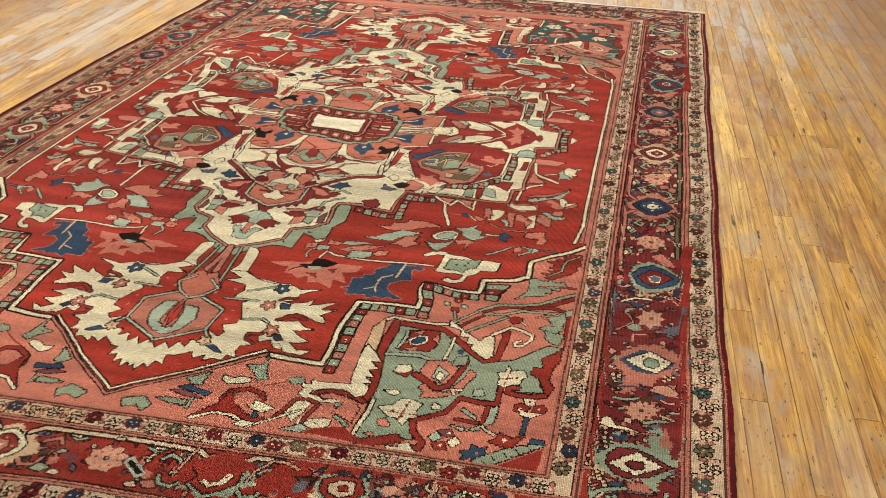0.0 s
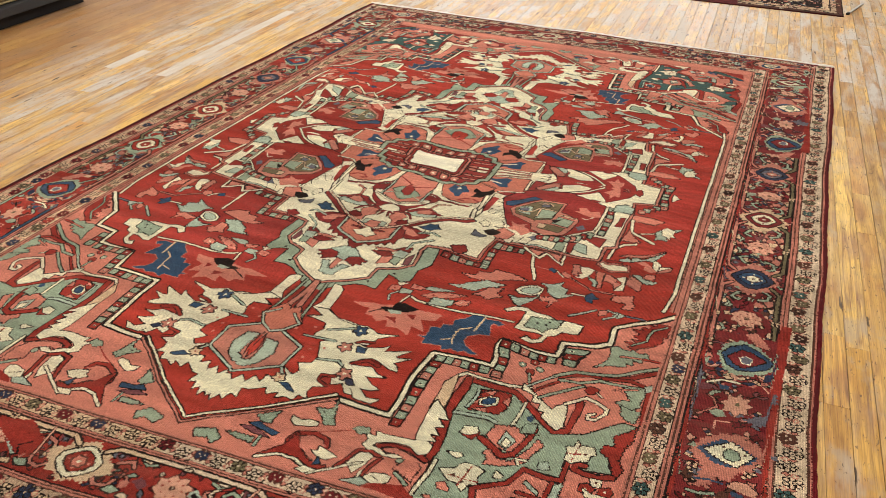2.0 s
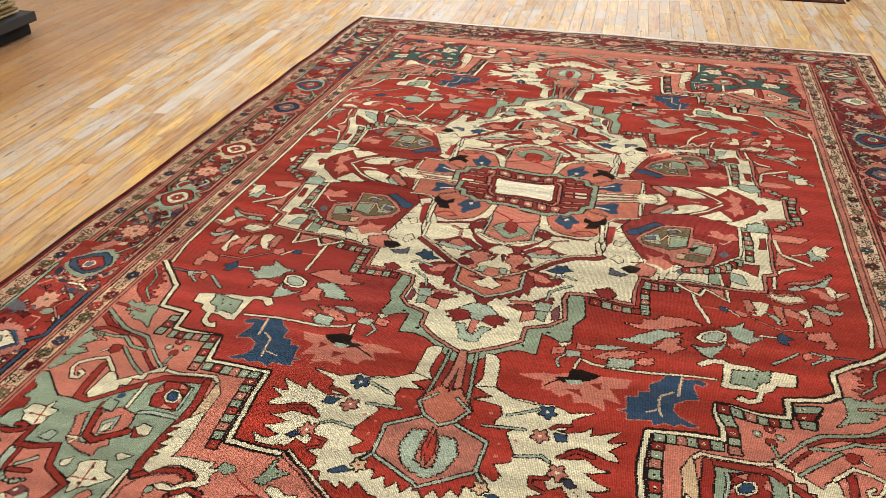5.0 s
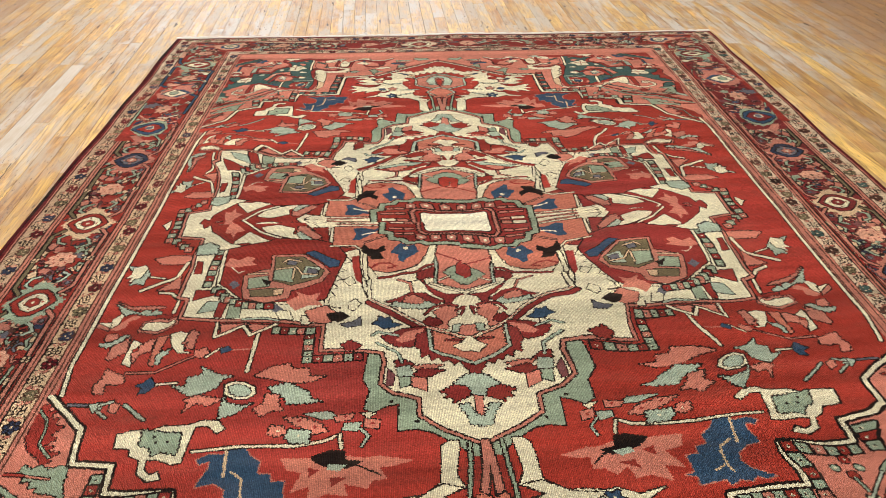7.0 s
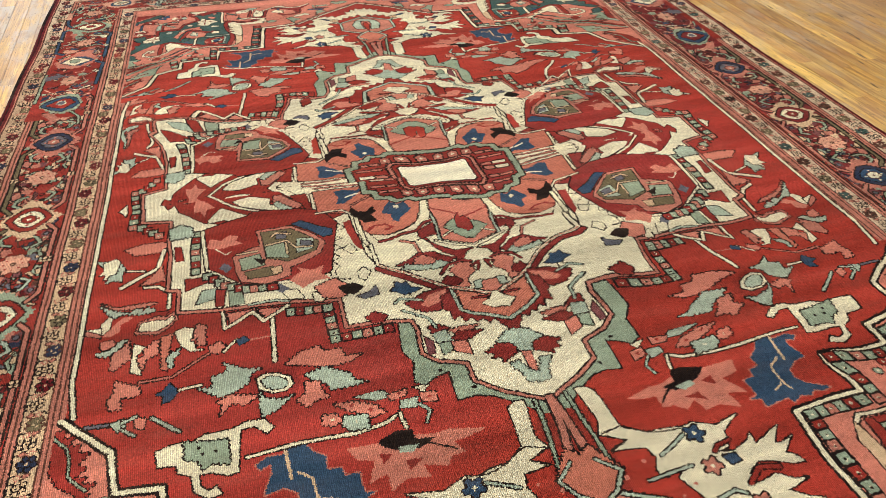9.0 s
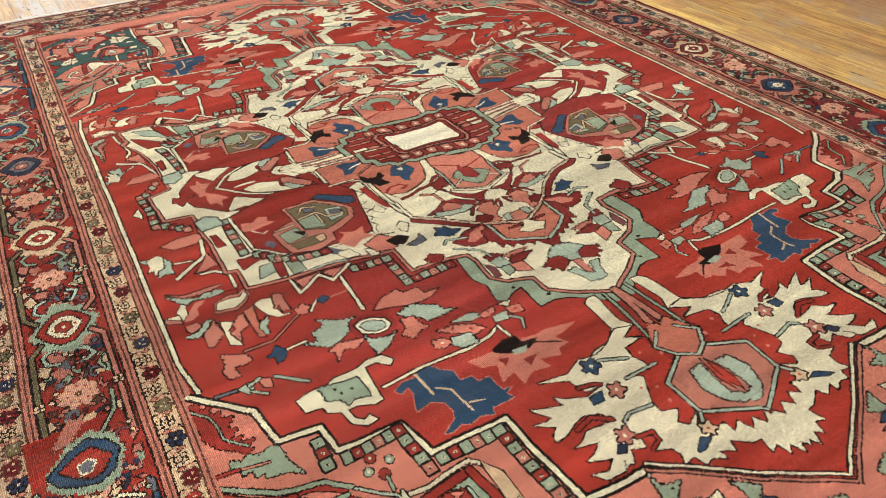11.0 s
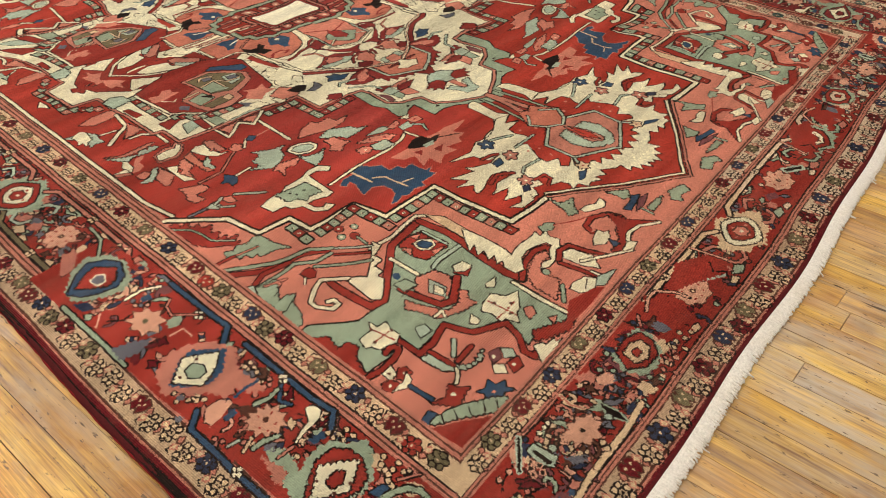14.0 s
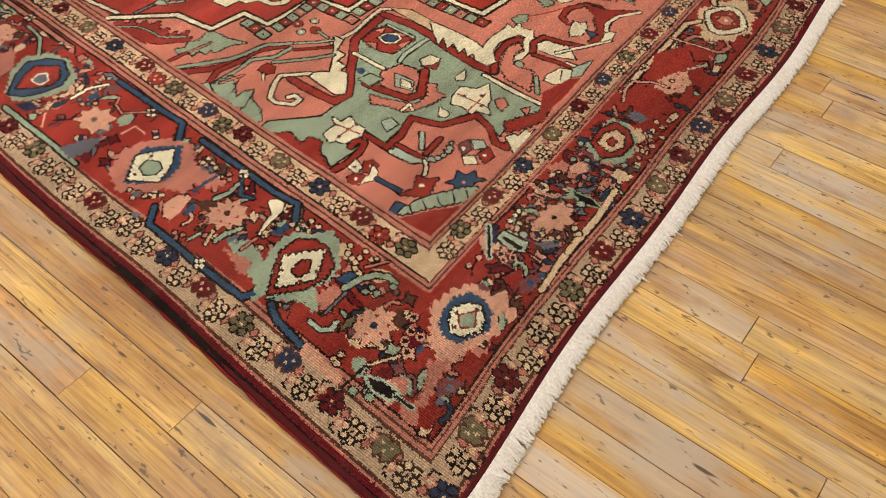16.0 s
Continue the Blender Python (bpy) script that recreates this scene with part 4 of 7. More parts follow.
def corner_blossoms(c):
    """Chevrons, small flowers and the comb in the point of the corner."""
    c.patch("mint", "ink", [(844, 1289), (818, 1296), (818, 1345), (795, 1365), (754, 1356), (774, 1370), (810, 1364), (841, 1338)], 2.4)
    c.ribbon("brick", "ink", 8, [(821, 1292), (818, 1342)], 2.2)
    c.ribbon("brick", "ink", 8, [(806, 1343), (761, 1337)], 2.2)
    c.ribbon("mint", "ink", 7, [(769, 1307), (800, 1329)], 2.4)
    c.ribbon("cream", "ink", 5, [(821, 1351), (833, 1362), (850, 1369)], 2.4)
    c.patch("brick", "ink", [(886, 1375), (859, 1361), (856, 1378), (841, 1390), (864, 1396), (887, 1406), (895, 1389), (912, 1362), (890, 1372)], 2.2)
    c.dots("cream", None, 5, [(872, 1381)], 2)
    c.patch("blue", "ink", [(841, 1405), (825, 1412), (808, 1403), (808, 1420), (789, 1426), (800, 1435), (794, 1450), (812, 1440), (826, 1444), (837, 1439), (849, 1431), (836, 1419)], 2)
    c.dots("pink", None, 4, [(823, 1427)], 2)
    c.patch("sage", "ink", [(957, 1381), (932, 1382), (920, 1390), (907, 1392), (894, 1400), (879, 1406), (865, 1414), (848, 1425), (831, 1436), (816, 1450), (836, 1459), (856, 1453), (889, 1430), (929, 1403)], 2.4)
    c.ribbon("ink", None, 2.6, [(922, 1392), (932, 1403)], 2.6)
    c.ribbon("ink", None, 2.6, [(900, 1404), (910, 1415)], 2.6)
    c.ribbon("ink", None, 2.6, [(878, 1417), (888, 1427)], 2.6)
    c.ribbon("ink", None, 2.6, [(855, 1430), (866, 1440)], 2.6)
    c.ribbon("ink", None, 2.6, [(836, 1442), (847, 1452)], 2.6)
    c.patch("blue", "ink", [(954, 1371), (927, 1369), (923, 1382), (951, 1383)], 2)
    c.patch("brick", None, [(954, 1392), (849, 1467), (951, 1466)], 3)
    c.patch("brick", "ink", [(893, 1273), (879, 1281), (881, 1297), (904, 1298), (913, 1283)], 2)
    c.patch("cream", "ink", [(922, 1257), (896, 1257), (903, 1276), (922, 1278)], 2)
    c.patch("brick", "ink", [(941, 1271), (921, 1277), (918, 1295), (942, 1294), (949, 1279)], 2)
    c.dots("cream", None, 3, [(893, 1288), (933, 1284)], 2)
    c.dots("brown", None, 4, [(912, 1266)], 2)
    c.patch("cream", "ink", [(938, 1295), (908, 1297), (888, 1289), (895, 1305), (916, 1310)], 2)
    c.ribbon("blue", "ink", 8, [(909, 1313), (904, 1358)], 2.2)
    c.patch("plum", "ink", [(756, 1369), (733, 1377), (752, 1394), (770, 1389)], 2)
    c.patch("mint", "ink", [(730, 1380), (718, 1397), (729, 1410), (746, 1397)], 2)
    c.patch("brick", "ink", [(752, 1407), (726, 1413), (738, 1432), (762, 1427)], 2)
    c.patch("cream", "ink", [(774, 1391), (759, 1405), (771, 1420), (787, 1404)], 2)
    c.dots("cream", None, 4, [(757, 1382), (746, 1418)], 2)
    c.patch("cream", "ink", [(685, 1423), (667, 1432), (668, 1440), (644, 1441), (648, 1450), (634, 1453), (710, 1456), (695, 1439)], 2.2)


def corner_hooks(c):
    """Hooked stems and small leaves by the lobe."""
    c.ribbon("brick", "ink", 10, [(331, 1349), (318, 1326), (286, 1321), (250, 1340), (243, 1365)], 2.6)
    c.patch("brick", "ink", [(249, 1335), (243, 1382), (231, 1397), (204, 1434), (261, 1404), (320, 1426), (353, 1421), (362, 1409), (315, 1403), (275, 1373)], 2.4)
    c.patch("pink", None, [(330, 1348), (299, 1331), (264, 1348), (276, 1375), (306, 1384), (304, 1367)], 3)
    c.patch("cream", "ink", [(350, 1362), (316, 1353), (319, 1368), (306, 1372), (328, 1387), (349, 1387), (367, 1371)], 2.2)
    c.patch("blue", "ink", [(330, 1385), (328, 1411), (345, 1405)], 2)
    c.ribbon("cream", "ink", 6, [(206, 1438), (246, 1410), (287, 1408), (321, 1425)], 2.4)
    c.ribbon("cream", "ink", 6, [(428, 1376), (379, 1411), (331, 1440)], 2.4)
    c.patch("cream", "ink", [(346, 1427), (314, 1419), (301, 1433), (324, 1439)], 2)
    c.patch("sage", "ink", [(386, 1249), (361, 1252), (351, 1265), (371, 1277), (392, 1265)], 2)
    c.ribbon("brick", None, 3, [(356, 1269), (283, 1319)], 2.6)
    c.patch("sage", "ink", [(280, 1209), (278, 1241), (244, 1251), (273, 1272), (286, 1290), (307, 1279), (295, 1262), (286, 1232)], 2.2)
    c.dots("ink", None, 3, [(267, 1255)], 2)
    c.patch("cream", "ink", [(272, 1289), (249, 1291), (234, 1302), (210, 1296), (213, 1312), (230, 1322), (260, 1310), (276, 1300)], 2.2)
    c.patch("sage", "ink", [(181, 1295), (140, 1327), (161, 1342), (179, 1338), (176, 1320)], 2.2)
    c.patch("blue", "ink", [(213, 1357), (176, 1353), (156, 1344), (138, 1357), (166, 1363), (207, 1371)], 2)
    c.patch("plum", "ink", [(154, 1363), (126, 1370), (163, 1382), (202, 1381)], 2)
    c.patch("sage", "ink", [(174, 1394), (133, 1395), (109, 1399), (140, 1408), (177, 1409)], 2.2)
    c.ribbon("sage", "ink", 5, [(183, 1384), (187, 1413)], 2)
    c.patch("sage", "ink", [(86, 1403), (42, 1418), (54, 1438), (86, 1430), (102, 1445), (111, 1424)], 2.2)


def blue_leaf(c):
    """A blue serrated leaf with cream veins."""
    c.patch("blue", "rose", [(566, 823), (544, 811), (514, 815), (495, 799), (472, 807), (463, 824), (440, 841), (445, 866), (419, 870), (417, 887), (389, 889), (390, 907), (386, 929), (367, 933), (386, 938), (379, 956), (428, 952), (432, 966), (459, 955), (485, 961), (500, 953), (520, 960), (537, 956), (505, 938), (495, 920), (498, 897), (522, 882), (553, 886), (549, 872), (536, 845), (536, 826), (557, 835)], 2.2)
    c.ribbon("tan", None, 6, [(509, 803), (505, 868)], 2.6)
    c.ribbon("tan", None, 5, [(493, 859), (469, 877), (468, 895), (464, 937)], 2.6)
    c.ribbon("tan", None, 4, [(459, 920), (429, 929)], 2.6)


def shadow_flower(c):
    """A black hearted pink flower on a cream stem, with a small bunch."""
    c.patch("pink", None, [(404, 834), (347, 840), (311, 835), (245, 852), (211, 851), (143, 866), (184, 876), (211, 878), (196, 906), (223, 907), (232, 925), (275, 910), (267, 936), (308, 929), (339, 945), (343, 907), (376, 917), (361, 874), (391, 864)], 3)
    c.patch("brick", None, [(351, 862), (328, 871), (347, 885)], 3)
    c.patch("brick", None, [(306, 891), (271, 897), (302, 914)], 3)
    c.patch("ink", None, [(349, 838), (310, 825), (283, 830), (280, 854), (244, 860), (271, 876), (304, 872), (337, 855)], 3)
    c.patch("mint", None, [(313, 860), (275, 866), (288, 880), (314, 873)], 3)
    c.ribbon("ink", None, 4, [(266, 865), (210, 894)], 2.6)
    c.ribbon("cream", "ink", 6, [(581, 799), (481, 800), (382, 807), (327, 801), (293, 785)], 2.6)
    c.ribbon("cream", "ink", 6, [(295, 787), (291, 822)], 2.6)
    c.patch("mint", "ink", [(372, 724), (312, 723), (300, 742), (332, 743)], 2.2)
    c.patch("pink", "ink", [(307, 737), (267, 729), (273, 748), (303, 751)], 2.2)
    c.patch("mint", "ink", [(285, 758), (252, 759), (261, 783), (291, 775)], 2.2)
    c.patch("pink", "ink", [(247, 749), (215, 756), (219, 780), (247, 773)], 2.2)
    c.ribbon("mint", "ink", 5, [(254, 777), (238, 798), (251, 823)], 2.2)
    c.patch("cream", "ink", [(255, 730), (223, 736), (238, 749)], 2.2)
    c.patch("pink", "ink", [(411, 731), (370, 735), (336, 752), (319, 774), (346, 780), (384, 753)], 2.2)
    c.patch("mint", "ink", [(396, 764), (352, 771), (353, 803), (390, 799), (402, 783)], 2.2)
    c.patch("pink", "ink", [(435, 752), (409, 755), (399, 775), (419, 781), (438, 773)], 2.2)
    c.dots("brick", None, 4, [(285, 739), (231, 764), (418, 767), (377, 743), (344, 762)], 2)
    c.dots("cream", None, 3, [(418, 767), (374, 783)], 2)


def animal_head(c):
    """A cream hooked form with a sage lozenge."""
    c.patch("cream", "ink", [(749, 742), (726, 737), (704, 736), (685, 742), (658, 730), (604, 729), (576, 721), (543, 725), (527, 748), (541, 757), (561, 736), (590, 735), (598, 824), (618, 824), (646, 811), (673, 811), (669, 836), (653, 848), (638, 841), (630, 860), (654, 862), (681, 843), (686, 811), (709, 799), (713, 781), (746, 779)], 3)
    c.patch("sage", "ink", [(697, 736), (669, 742), (638, 748), (615, 748), (613, 802), (648, 794), (664, 802), (673, 781), (695, 773)], 2.6)
    c.dots("ink", None, 4, [(670, 755), (663, 769), (640, 770)], 2)


def star_leaves(c):
    """An octagon flower with star leaves, sticks and buds."""
    c.patch("brick", None, [(558, 619), (518, 603), (473, 625), (464, 664), (494, 686), (539, 678), (564, 645)], 3)
    c.patch("pink", "ink", [(491, 603), (458, 578), (419, 570), (408, 590), (377, 591), (373, 616), (333, 618), (361, 632), (386, 633), (417, 633), (452, 617)], 2.2)
    c.patch("mint", "ink", [(457, 641), (416, 631), (369, 663), (361, 683), (333, 691), (363, 696), (410, 696), (420, 674), (444, 659)], 2.2)
    c.patch("pink", "ink", [(459, 659), (433, 664), (429, 690), (414, 713), (437, 711), (461, 724), (481, 700), (461, 688)], 2.2)
    c.patch("mint", "ink", [(669, 620), (636, 624), (640, 599), (603, 592), (618, 568), (572, 594), (534, 601), (559, 611), (564, 631), (601, 651), (624, 650)], 2.2)
    c.patch("pink", "ink", [(632, 662), (602, 650), (557, 661), (541, 662), (575, 679), (602, 672), (625, 696), (620, 670)], 2.2)
    c.patch("mint", "ink", [(546, 656), (538, 675), (504, 689), (482, 682), (518, 711), (547, 720), (548, 690)], 2.2)
    c.patch("cream", "ink", [(548, 626), (527, 617), (506, 621), (485, 636), (481, 656), (496, 669), (523, 666), (545, 651)], 3)
    c.patch("mint", "ink", [(540, 631), (525, 625), (509, 629), (493, 641), (491, 654), (501, 661), (520, 658), (536, 647)], 2)
    c.ribbon("cream", "ink", 8, [(506, 467), (508, 588)], 2.6)
    c.ribbon("rose", "ink", 4, [(789, 571), (724, 575), (646, 535)], 2.6)
    c.patch("pink", "ink", [(646, 517), (622, 507), (609, 524), (627, 541), (644, 532)], 2)
    c.ribbon("cream", "ink", 6, [(614, 538), (586, 513)], 2)
    c.patch("blue", "ink", [(588, 516), (569, 508), (557, 522), (579, 531)], 2)
    c.ribbon("rose", None, 4, [(557, 522), (516, 520)], 2.6)
    c.patch("blue", "ink", [(754, 608), (740, 603), (726, 589), (707, 611), (721, 630), (741, 633), (737, 616)], 2)
    c.ribbon("cream", "ink", 5, [(707, 611), (660, 612)], 2.6)
    c.patch("pink", "ink", [(840, 558), (792, 578), (786, 597), (806, 603), (827, 598), (823, 627), (847, 622), (851, 602), (839, 583)], 2.2)
    c.ribbon("slate", "ink", 6, [(889, 651), (840, 655)], 2.6)
    c.patch("mint", "ink", [(842, 653), (816, 647), (810, 664), (825, 675)], 2.2)
    c.patch("pink", "ink", [(793, 648), (770, 659), (774, 682), (791, 672)], 2.2)
    c.ribbon("mint", "ink", 6, [(760, 660), (704, 709)], 2.6)
    c.ribbon("mint", "ink", 5, [(818, 655), (790, 648)], 2.6)
    c.ribbon("mint", "ink", 5, [(818, 669), (792, 692)], 2.6)


def feathers(c):
    """Feathered leaves, hooks and the white boot beside the arm."""
    c.patch("pink", "ink", [(603, 430), (479, 441), (518, 466), (544, 429), (597, 464)], 3)
    c.ribbon("cream", "ink", 7, [(613, 426), (610, 476), (548, 441), (525, 474), (468, 438)], 2.6)
    c.patch("pink", "ink", [(857, 165), (813, 152), (768, 149), (740, 152), (745, 187), (797, 188), (828, 190)], 2.2)
    c.ribbon("cream", "ink", 9, [(754, 181), (767, 246), (809, 270), (848, 297)], 2.6)
    c.ribbon("cream", "ink", 7, [(735, 386), (737, 338), (763, 311), (795, 305)], 2.6)
    c.patch("pink", "ink", [(757, 237), (748, 293), (783, 296), (807, 296), (779, 269)], 2)
    c.patch("rose", "ink", [(891, 337), (856, 356), (812, 358), (774, 359), (762, 365), (779, 368), (818, 370), (859, 361)], 2.2)
    c.patch("mint", "ink", [(892, 345), (860, 365), (823, 379), (811, 370), (798, 374), (797, 385), (787, 373), (767, 382), (767, 392), (799, 390), (840, 381), (859, 389), (872, 373)], 2.2)
    c.patch("pink", None, [(857, 408), (836, 389), (815, 391), (825, 403), (840, 409), (843, 429), (863, 438), (878, 432)], 2.2)
    c.patch("cream", "ink", [(886, 400), (867, 383), (861, 388), (865, 414), (878, 427), (885, 412)], 2.2)
    c.patch("rose", "ink", [(922, 410), (887, 416), (881, 436), (918, 421)], 2.2)
    c.patch("cream", "ink", [(916, 408), (884, 410), (883, 424)], 2.2)
    c.patch("pink", "ink", [(879, 449), (854, 449), (845, 468), (858, 469), (872, 474), (880, 463)], 2.2)
    c.patch("mint", "ink", [(888, 478), (855, 476), (836, 456), (819, 457), (837, 478), (860, 494), (882, 487)], 2.2)
    c.patch("rose", "ink", [(849, 491), (813, 462), (819, 491), (813, 473), (808, 509), (842, 532), (851, 527)], 2.2)
    c.patch("cream", "ink", [(804, 473), (779, 486), (798, 505), (792, 531), (784, 554), (807, 544)], 2.2)
    c.patch("pink", "ink", [(784, 494), (759, 473), (750, 475), (750, 507), (777, 520), (782, 545), (796, 514), (780, 507)], 2.2)
    c.patch("coral", "ink", [(746, 468), (722, 462), (732, 531), (733, 557), (746, 549), (745, 510)], 2.2)
    c.patch("cream", "ink", [(716, 457), (696, 451), (669, 459), (680, 487), (674, 515), (655, 522), (685, 519), (703, 499), (712, 476)], 2.2)
    c.patch("rose", "ink", [(669, 446), (650, 455), (653, 483), (651, 509), (671, 506), (669, 483), (682, 491), (675, 467)], 2.2)
    c.patch("mint", "ink", [(724, 514), (706, 504), (711, 523), (721, 527), (721, 550), (729, 551), (735, 524)], 2.2)
    c.patch("brick", "ink", [(776, 392), (733, 396), (743, 411), (774, 406)], 2.2)
    c.patch("rose", "ink", [(800, 414), (760, 406), (738, 412), (724, 402), (712, 421), (730, 440), (756, 457), (805, 447)], 2.2)
    c.patch("cream", "ink", [(793, 419), (761, 417), (738, 422), (726, 411), (720, 418), (731, 432), (755, 446), (798, 441)], 2.2)
    c.patch("mint", "ink", [(921, 195), (898, 201), (890, 216), (905, 216)], 2.2)
    c.patch("cream", "ink", [(903, 207), (874, 195), (862, 209), (867, 232), (869, 256), (895, 263), (890, 244), (907, 248), (897, 232)], 2.2)
    c.patch("mint", "ink", [(861, 214), (846, 233), (851, 256), (848, 275), (869, 269), (888, 276), (882, 252), (864, 246)], 2.2)
    c.ribbon("cream", "ink", 4, [(841, 242), (798, 250)], 2.4)


def medallion_ground(c):
    """Ivory ground of the stepped medallion with its rose line and green shadow."""
    c.patch("sage", "ink", [(239, 542), (211, 551), (212, 648), (184, 680), (130, 703), (132, 752), (14, 835), (-20, 889), (16, 879), (53, 836), (104, 796), (139, 787), (178, 790), (174, 712), (200, 718), (229, 733), (246, 720), (234, 666), (250, 628)], 3)
    c.patch("cream", "ink", [(857, -95), (899, -106), (884, -83), (911, -84), (887, -60), (916, -58), (889, -34), (919, -20), (882, 1), (864, 28)], 3)
    c.patch("cream", None, [(806, -147), (845, -151), (854, -40), (819, -33), (818, 66), (743, 73), (745, 138), (738, 202), (740, 293), (744, 329), (715, 337), (713, 405), (659, 411), (570, 419), (467, 428), (409, 437), (350, 445), (352, 535), (265, 540), (211, 551), (202, 578), (212, 648), (184, 680), (130, 703), (132, 752), (81, 791), (11, 832), (-18, 860), (-20, 890), (-20, -20), (830, -20)])
    c.ribbon("rose", "ink", 7, [(806, -147), (845, -151), (854, -40), (819, -33), (818, 66), (743, 73), (745, 138), (738, 202), (740, 293), (744, 329), (715, 337), (713, 405), (659, 411), (570, 419), (467, 428), (409, 437), (350, 445), (352, 535), (265, 540), (211, 551), (202, 578), (212, 648), (184, 680), (130, 703), (132, 752), (81, 791), (11, 832), (-18, 860)], 3)
    c.dots("ink", None, 5, [(190, 705), (138, 767)], 2)
    checks(c, 20, [(838, 13), (843, 79)])
    checks(c, 20, [(820, 85), (773, 123)])
    checks(c, 20, [(381, 465), (380, 563)])
    checks(c, 20, [(380, 563), (265, 562)])
    checks(c, 20, [(463, 460), (381, 465)])
    checks(c, 20, [(672, 138), (678, 278)])
    checks(c, 20, [(808, -219), (793, -153)])
    c.patch("mint", "ink", [(748, 108), (717, 91), (685, 105), (679, 143), (715, 144), (740, 146)], 3)
    c.patch("brick", "ink", [(727, 176), (712, 179), (705, 232), (726, 230)], 2.2)
    c.patch("brick", "ink", [(702, 301), (649, 304), (644, 319), (699, 342)], 2.2)
    c.patch("mint", "ink", [(659, 348), (623, 345), (629, 379), (674, 387)], 2.2)
    c.patch("brick", "ink", [(625, 349), (603, 353), (609, 404), (626, 403)], 2.2)
    c.patch("sage", "ink", [(595, 358), (565, 369), (563, 408), (595, 408)], 2.2)
    c.ribbon("mint", "ink", 5, [(552, 416), (498, 415), (465, 425)], 2.2)
    c.patch("cream", "ink", [(481, 387), (444, 391), (431, 422), (462, 421)], 2.2)
    c.patch("cream", "ink", [(410, 409), (379, 417), (386, 440), (409, 437)], 2.2)


def medallion_arm(c):
    """The side arm: red flames, ivory almond and the octagonal panel."""
    c.patch("brick", "ink", [(800, -90), (778, -76), (814, -58), (780, -46), (812, -41), (782, -25), (799, -15), (767, -13), (751, 22), (733, 6), (721, 38), (647, 96), (634, 95), (580, 133), (568, 128), (539, 139), (511, 143), (481, 141), (421, 144), (331, 159), (291, 140), (242, 65), (403, 53), (558, -136), (628, -93), (690, -121), (729, -122), (762, -119), (754, -93)], 2.4)
    c.patch("rose", "ink", [(775, -58), (733, -77), (702, -93), (640, -80), (652, -37), (673, -5), (703, 3), (735, -15)], 2.2)
    c.patch("cream", "ink", [(725, -38), (693, -61), (653, -50), (648, -29), (669, -14), (702, -20)], 2.2)
    c.patch("pink", None, [(681, 23), (673, -5), (654, -2), (639, 17), (619, 34), (644, 41), (650, 70), (663, 45), (682, 49)], 2.2)
    c.patch("cream", "ink", [(604, 41), (524, 95), (565, 116), (593, 94), (640, 100), (641, 87)], 2.2)
    c.patch("pink", "ink", [(641, -44), (620, -64), (598, -52), (599, -19)], 2.2)
    c.patch("cream", "ink", [(571, 21), (554, 15), (521, 10), (470, 29), (473, 57), (454, 64), (398, 91), (449, 86), (501, 69), (549, 47)], 2.2)
    c.patch("rose", "ink", [(459, 19), (438, 19), (387, 73), (403, 84), (462, 47)], 2.2)
    c.patch("mint", "ink", [(453, 46), (409, 87), (445, 79), (454, 68), (461, 55)], 2.2)
    c.patch("cream", "ink", [(419, 2), (343, -1), (353, 92), (370, 90), (380, 39)], 2.2)
    c.ribbon("cream", "ink", 6, [(659, -38), (596, 18), (566, 46), (505, 77), (461, 92), (399, 106), (277, 119)], 2.4)
    c.patch("brick", "ink", [(416, 28), (377, 24), (365, 108), (382, 111), (389, 66), (406, 49)], 2)
    c.ribbon("cream", "ink", 9, [(362, 31), (359, 109)], 2.6)
    c.ribbon("cream", "ink", 4, [(356, -22), (211, -16)], 2)
    c.ribbon("rose", "ink", 4, [(351, 6), (213, 14)], 2)
    c.patch("cream", "ink", [(339, 193), (310, 174), (295, 196), (326, 206), (332, 220), (309, 236), (339, 245), (317, 269), (343, 282), (327, 305), (348, 314), (335, 336), (350, 349), (344, 376), (359, 385), (356, 325), (349, 244)], 2.2)
    c.patch("cream", "ink", [(294, 365), (278, 352), (263, 373), (279, 397), (292, 388)], 2.2)
    c.patch("cream", "ink", [(314, 274), (293, 260), (283, 287), (297, 297)], 2.2)
    c.patch("red", None, [(296, 173), (273, 167), (268, 233), (264, 294), (282, 274), (290, 230)], 3)
    c.patch("brick", "ink", [(519, 79), (405, 87), (347, 108), (311, 168), (325, 227), (356, 346), (384, 359), (488, 358), (561, 349), (652, 278), (651, 125), (600, 108), (533, 92)], 3)
    c.ribbon("cream", "ink", 8, [(656, 131), (650, 279)], 2.6)
    c.ribbon("cream", "ink", 6, [(650, 279), (561, 349), (489, 360), (383, 360)], 2.6)
    c.patch("rose", "ink", [(584, 246), (533, 220), (514, 218), (517, 157), (429, 154), (372, 206), (351, 239), (370, 279), (415, 301), (446, 312), (451, 340), (506, 356), (565, 333), (577, 294)], 2.4)
    c.patch("olive", "ink", [(508, 165), (431, 165), (366, 231), (377, 265), (448, 288), (499, 265)], 2)
    c.patch("sage", "ink", [(501, 220), (453, 217), (446, 276), (497, 261)], 2)
    c.patch("mint", "ink", [(419, 209), (378, 218), (384, 256), (423, 263)], 2)
    c.patch("slate", "ink", [(469, 174), (442, 173), (446, 201), (470, 198)], 2)
    c.patch("slate", "ink", [(410, 219), (382, 227), (387, 247), (411, 240)], 2)
    c.ribbon("tan", "ink", 4.5, [(482, 188), (469, 174), (434, 185)], 2)
    c.ribbon("tan", "ink", 4.5, [(498, 216), (445, 210), (424, 242), (384, 248)], 2)
    c.ribbon("tan", "ink", 5, [(447, 218), (447, 260)], 2)
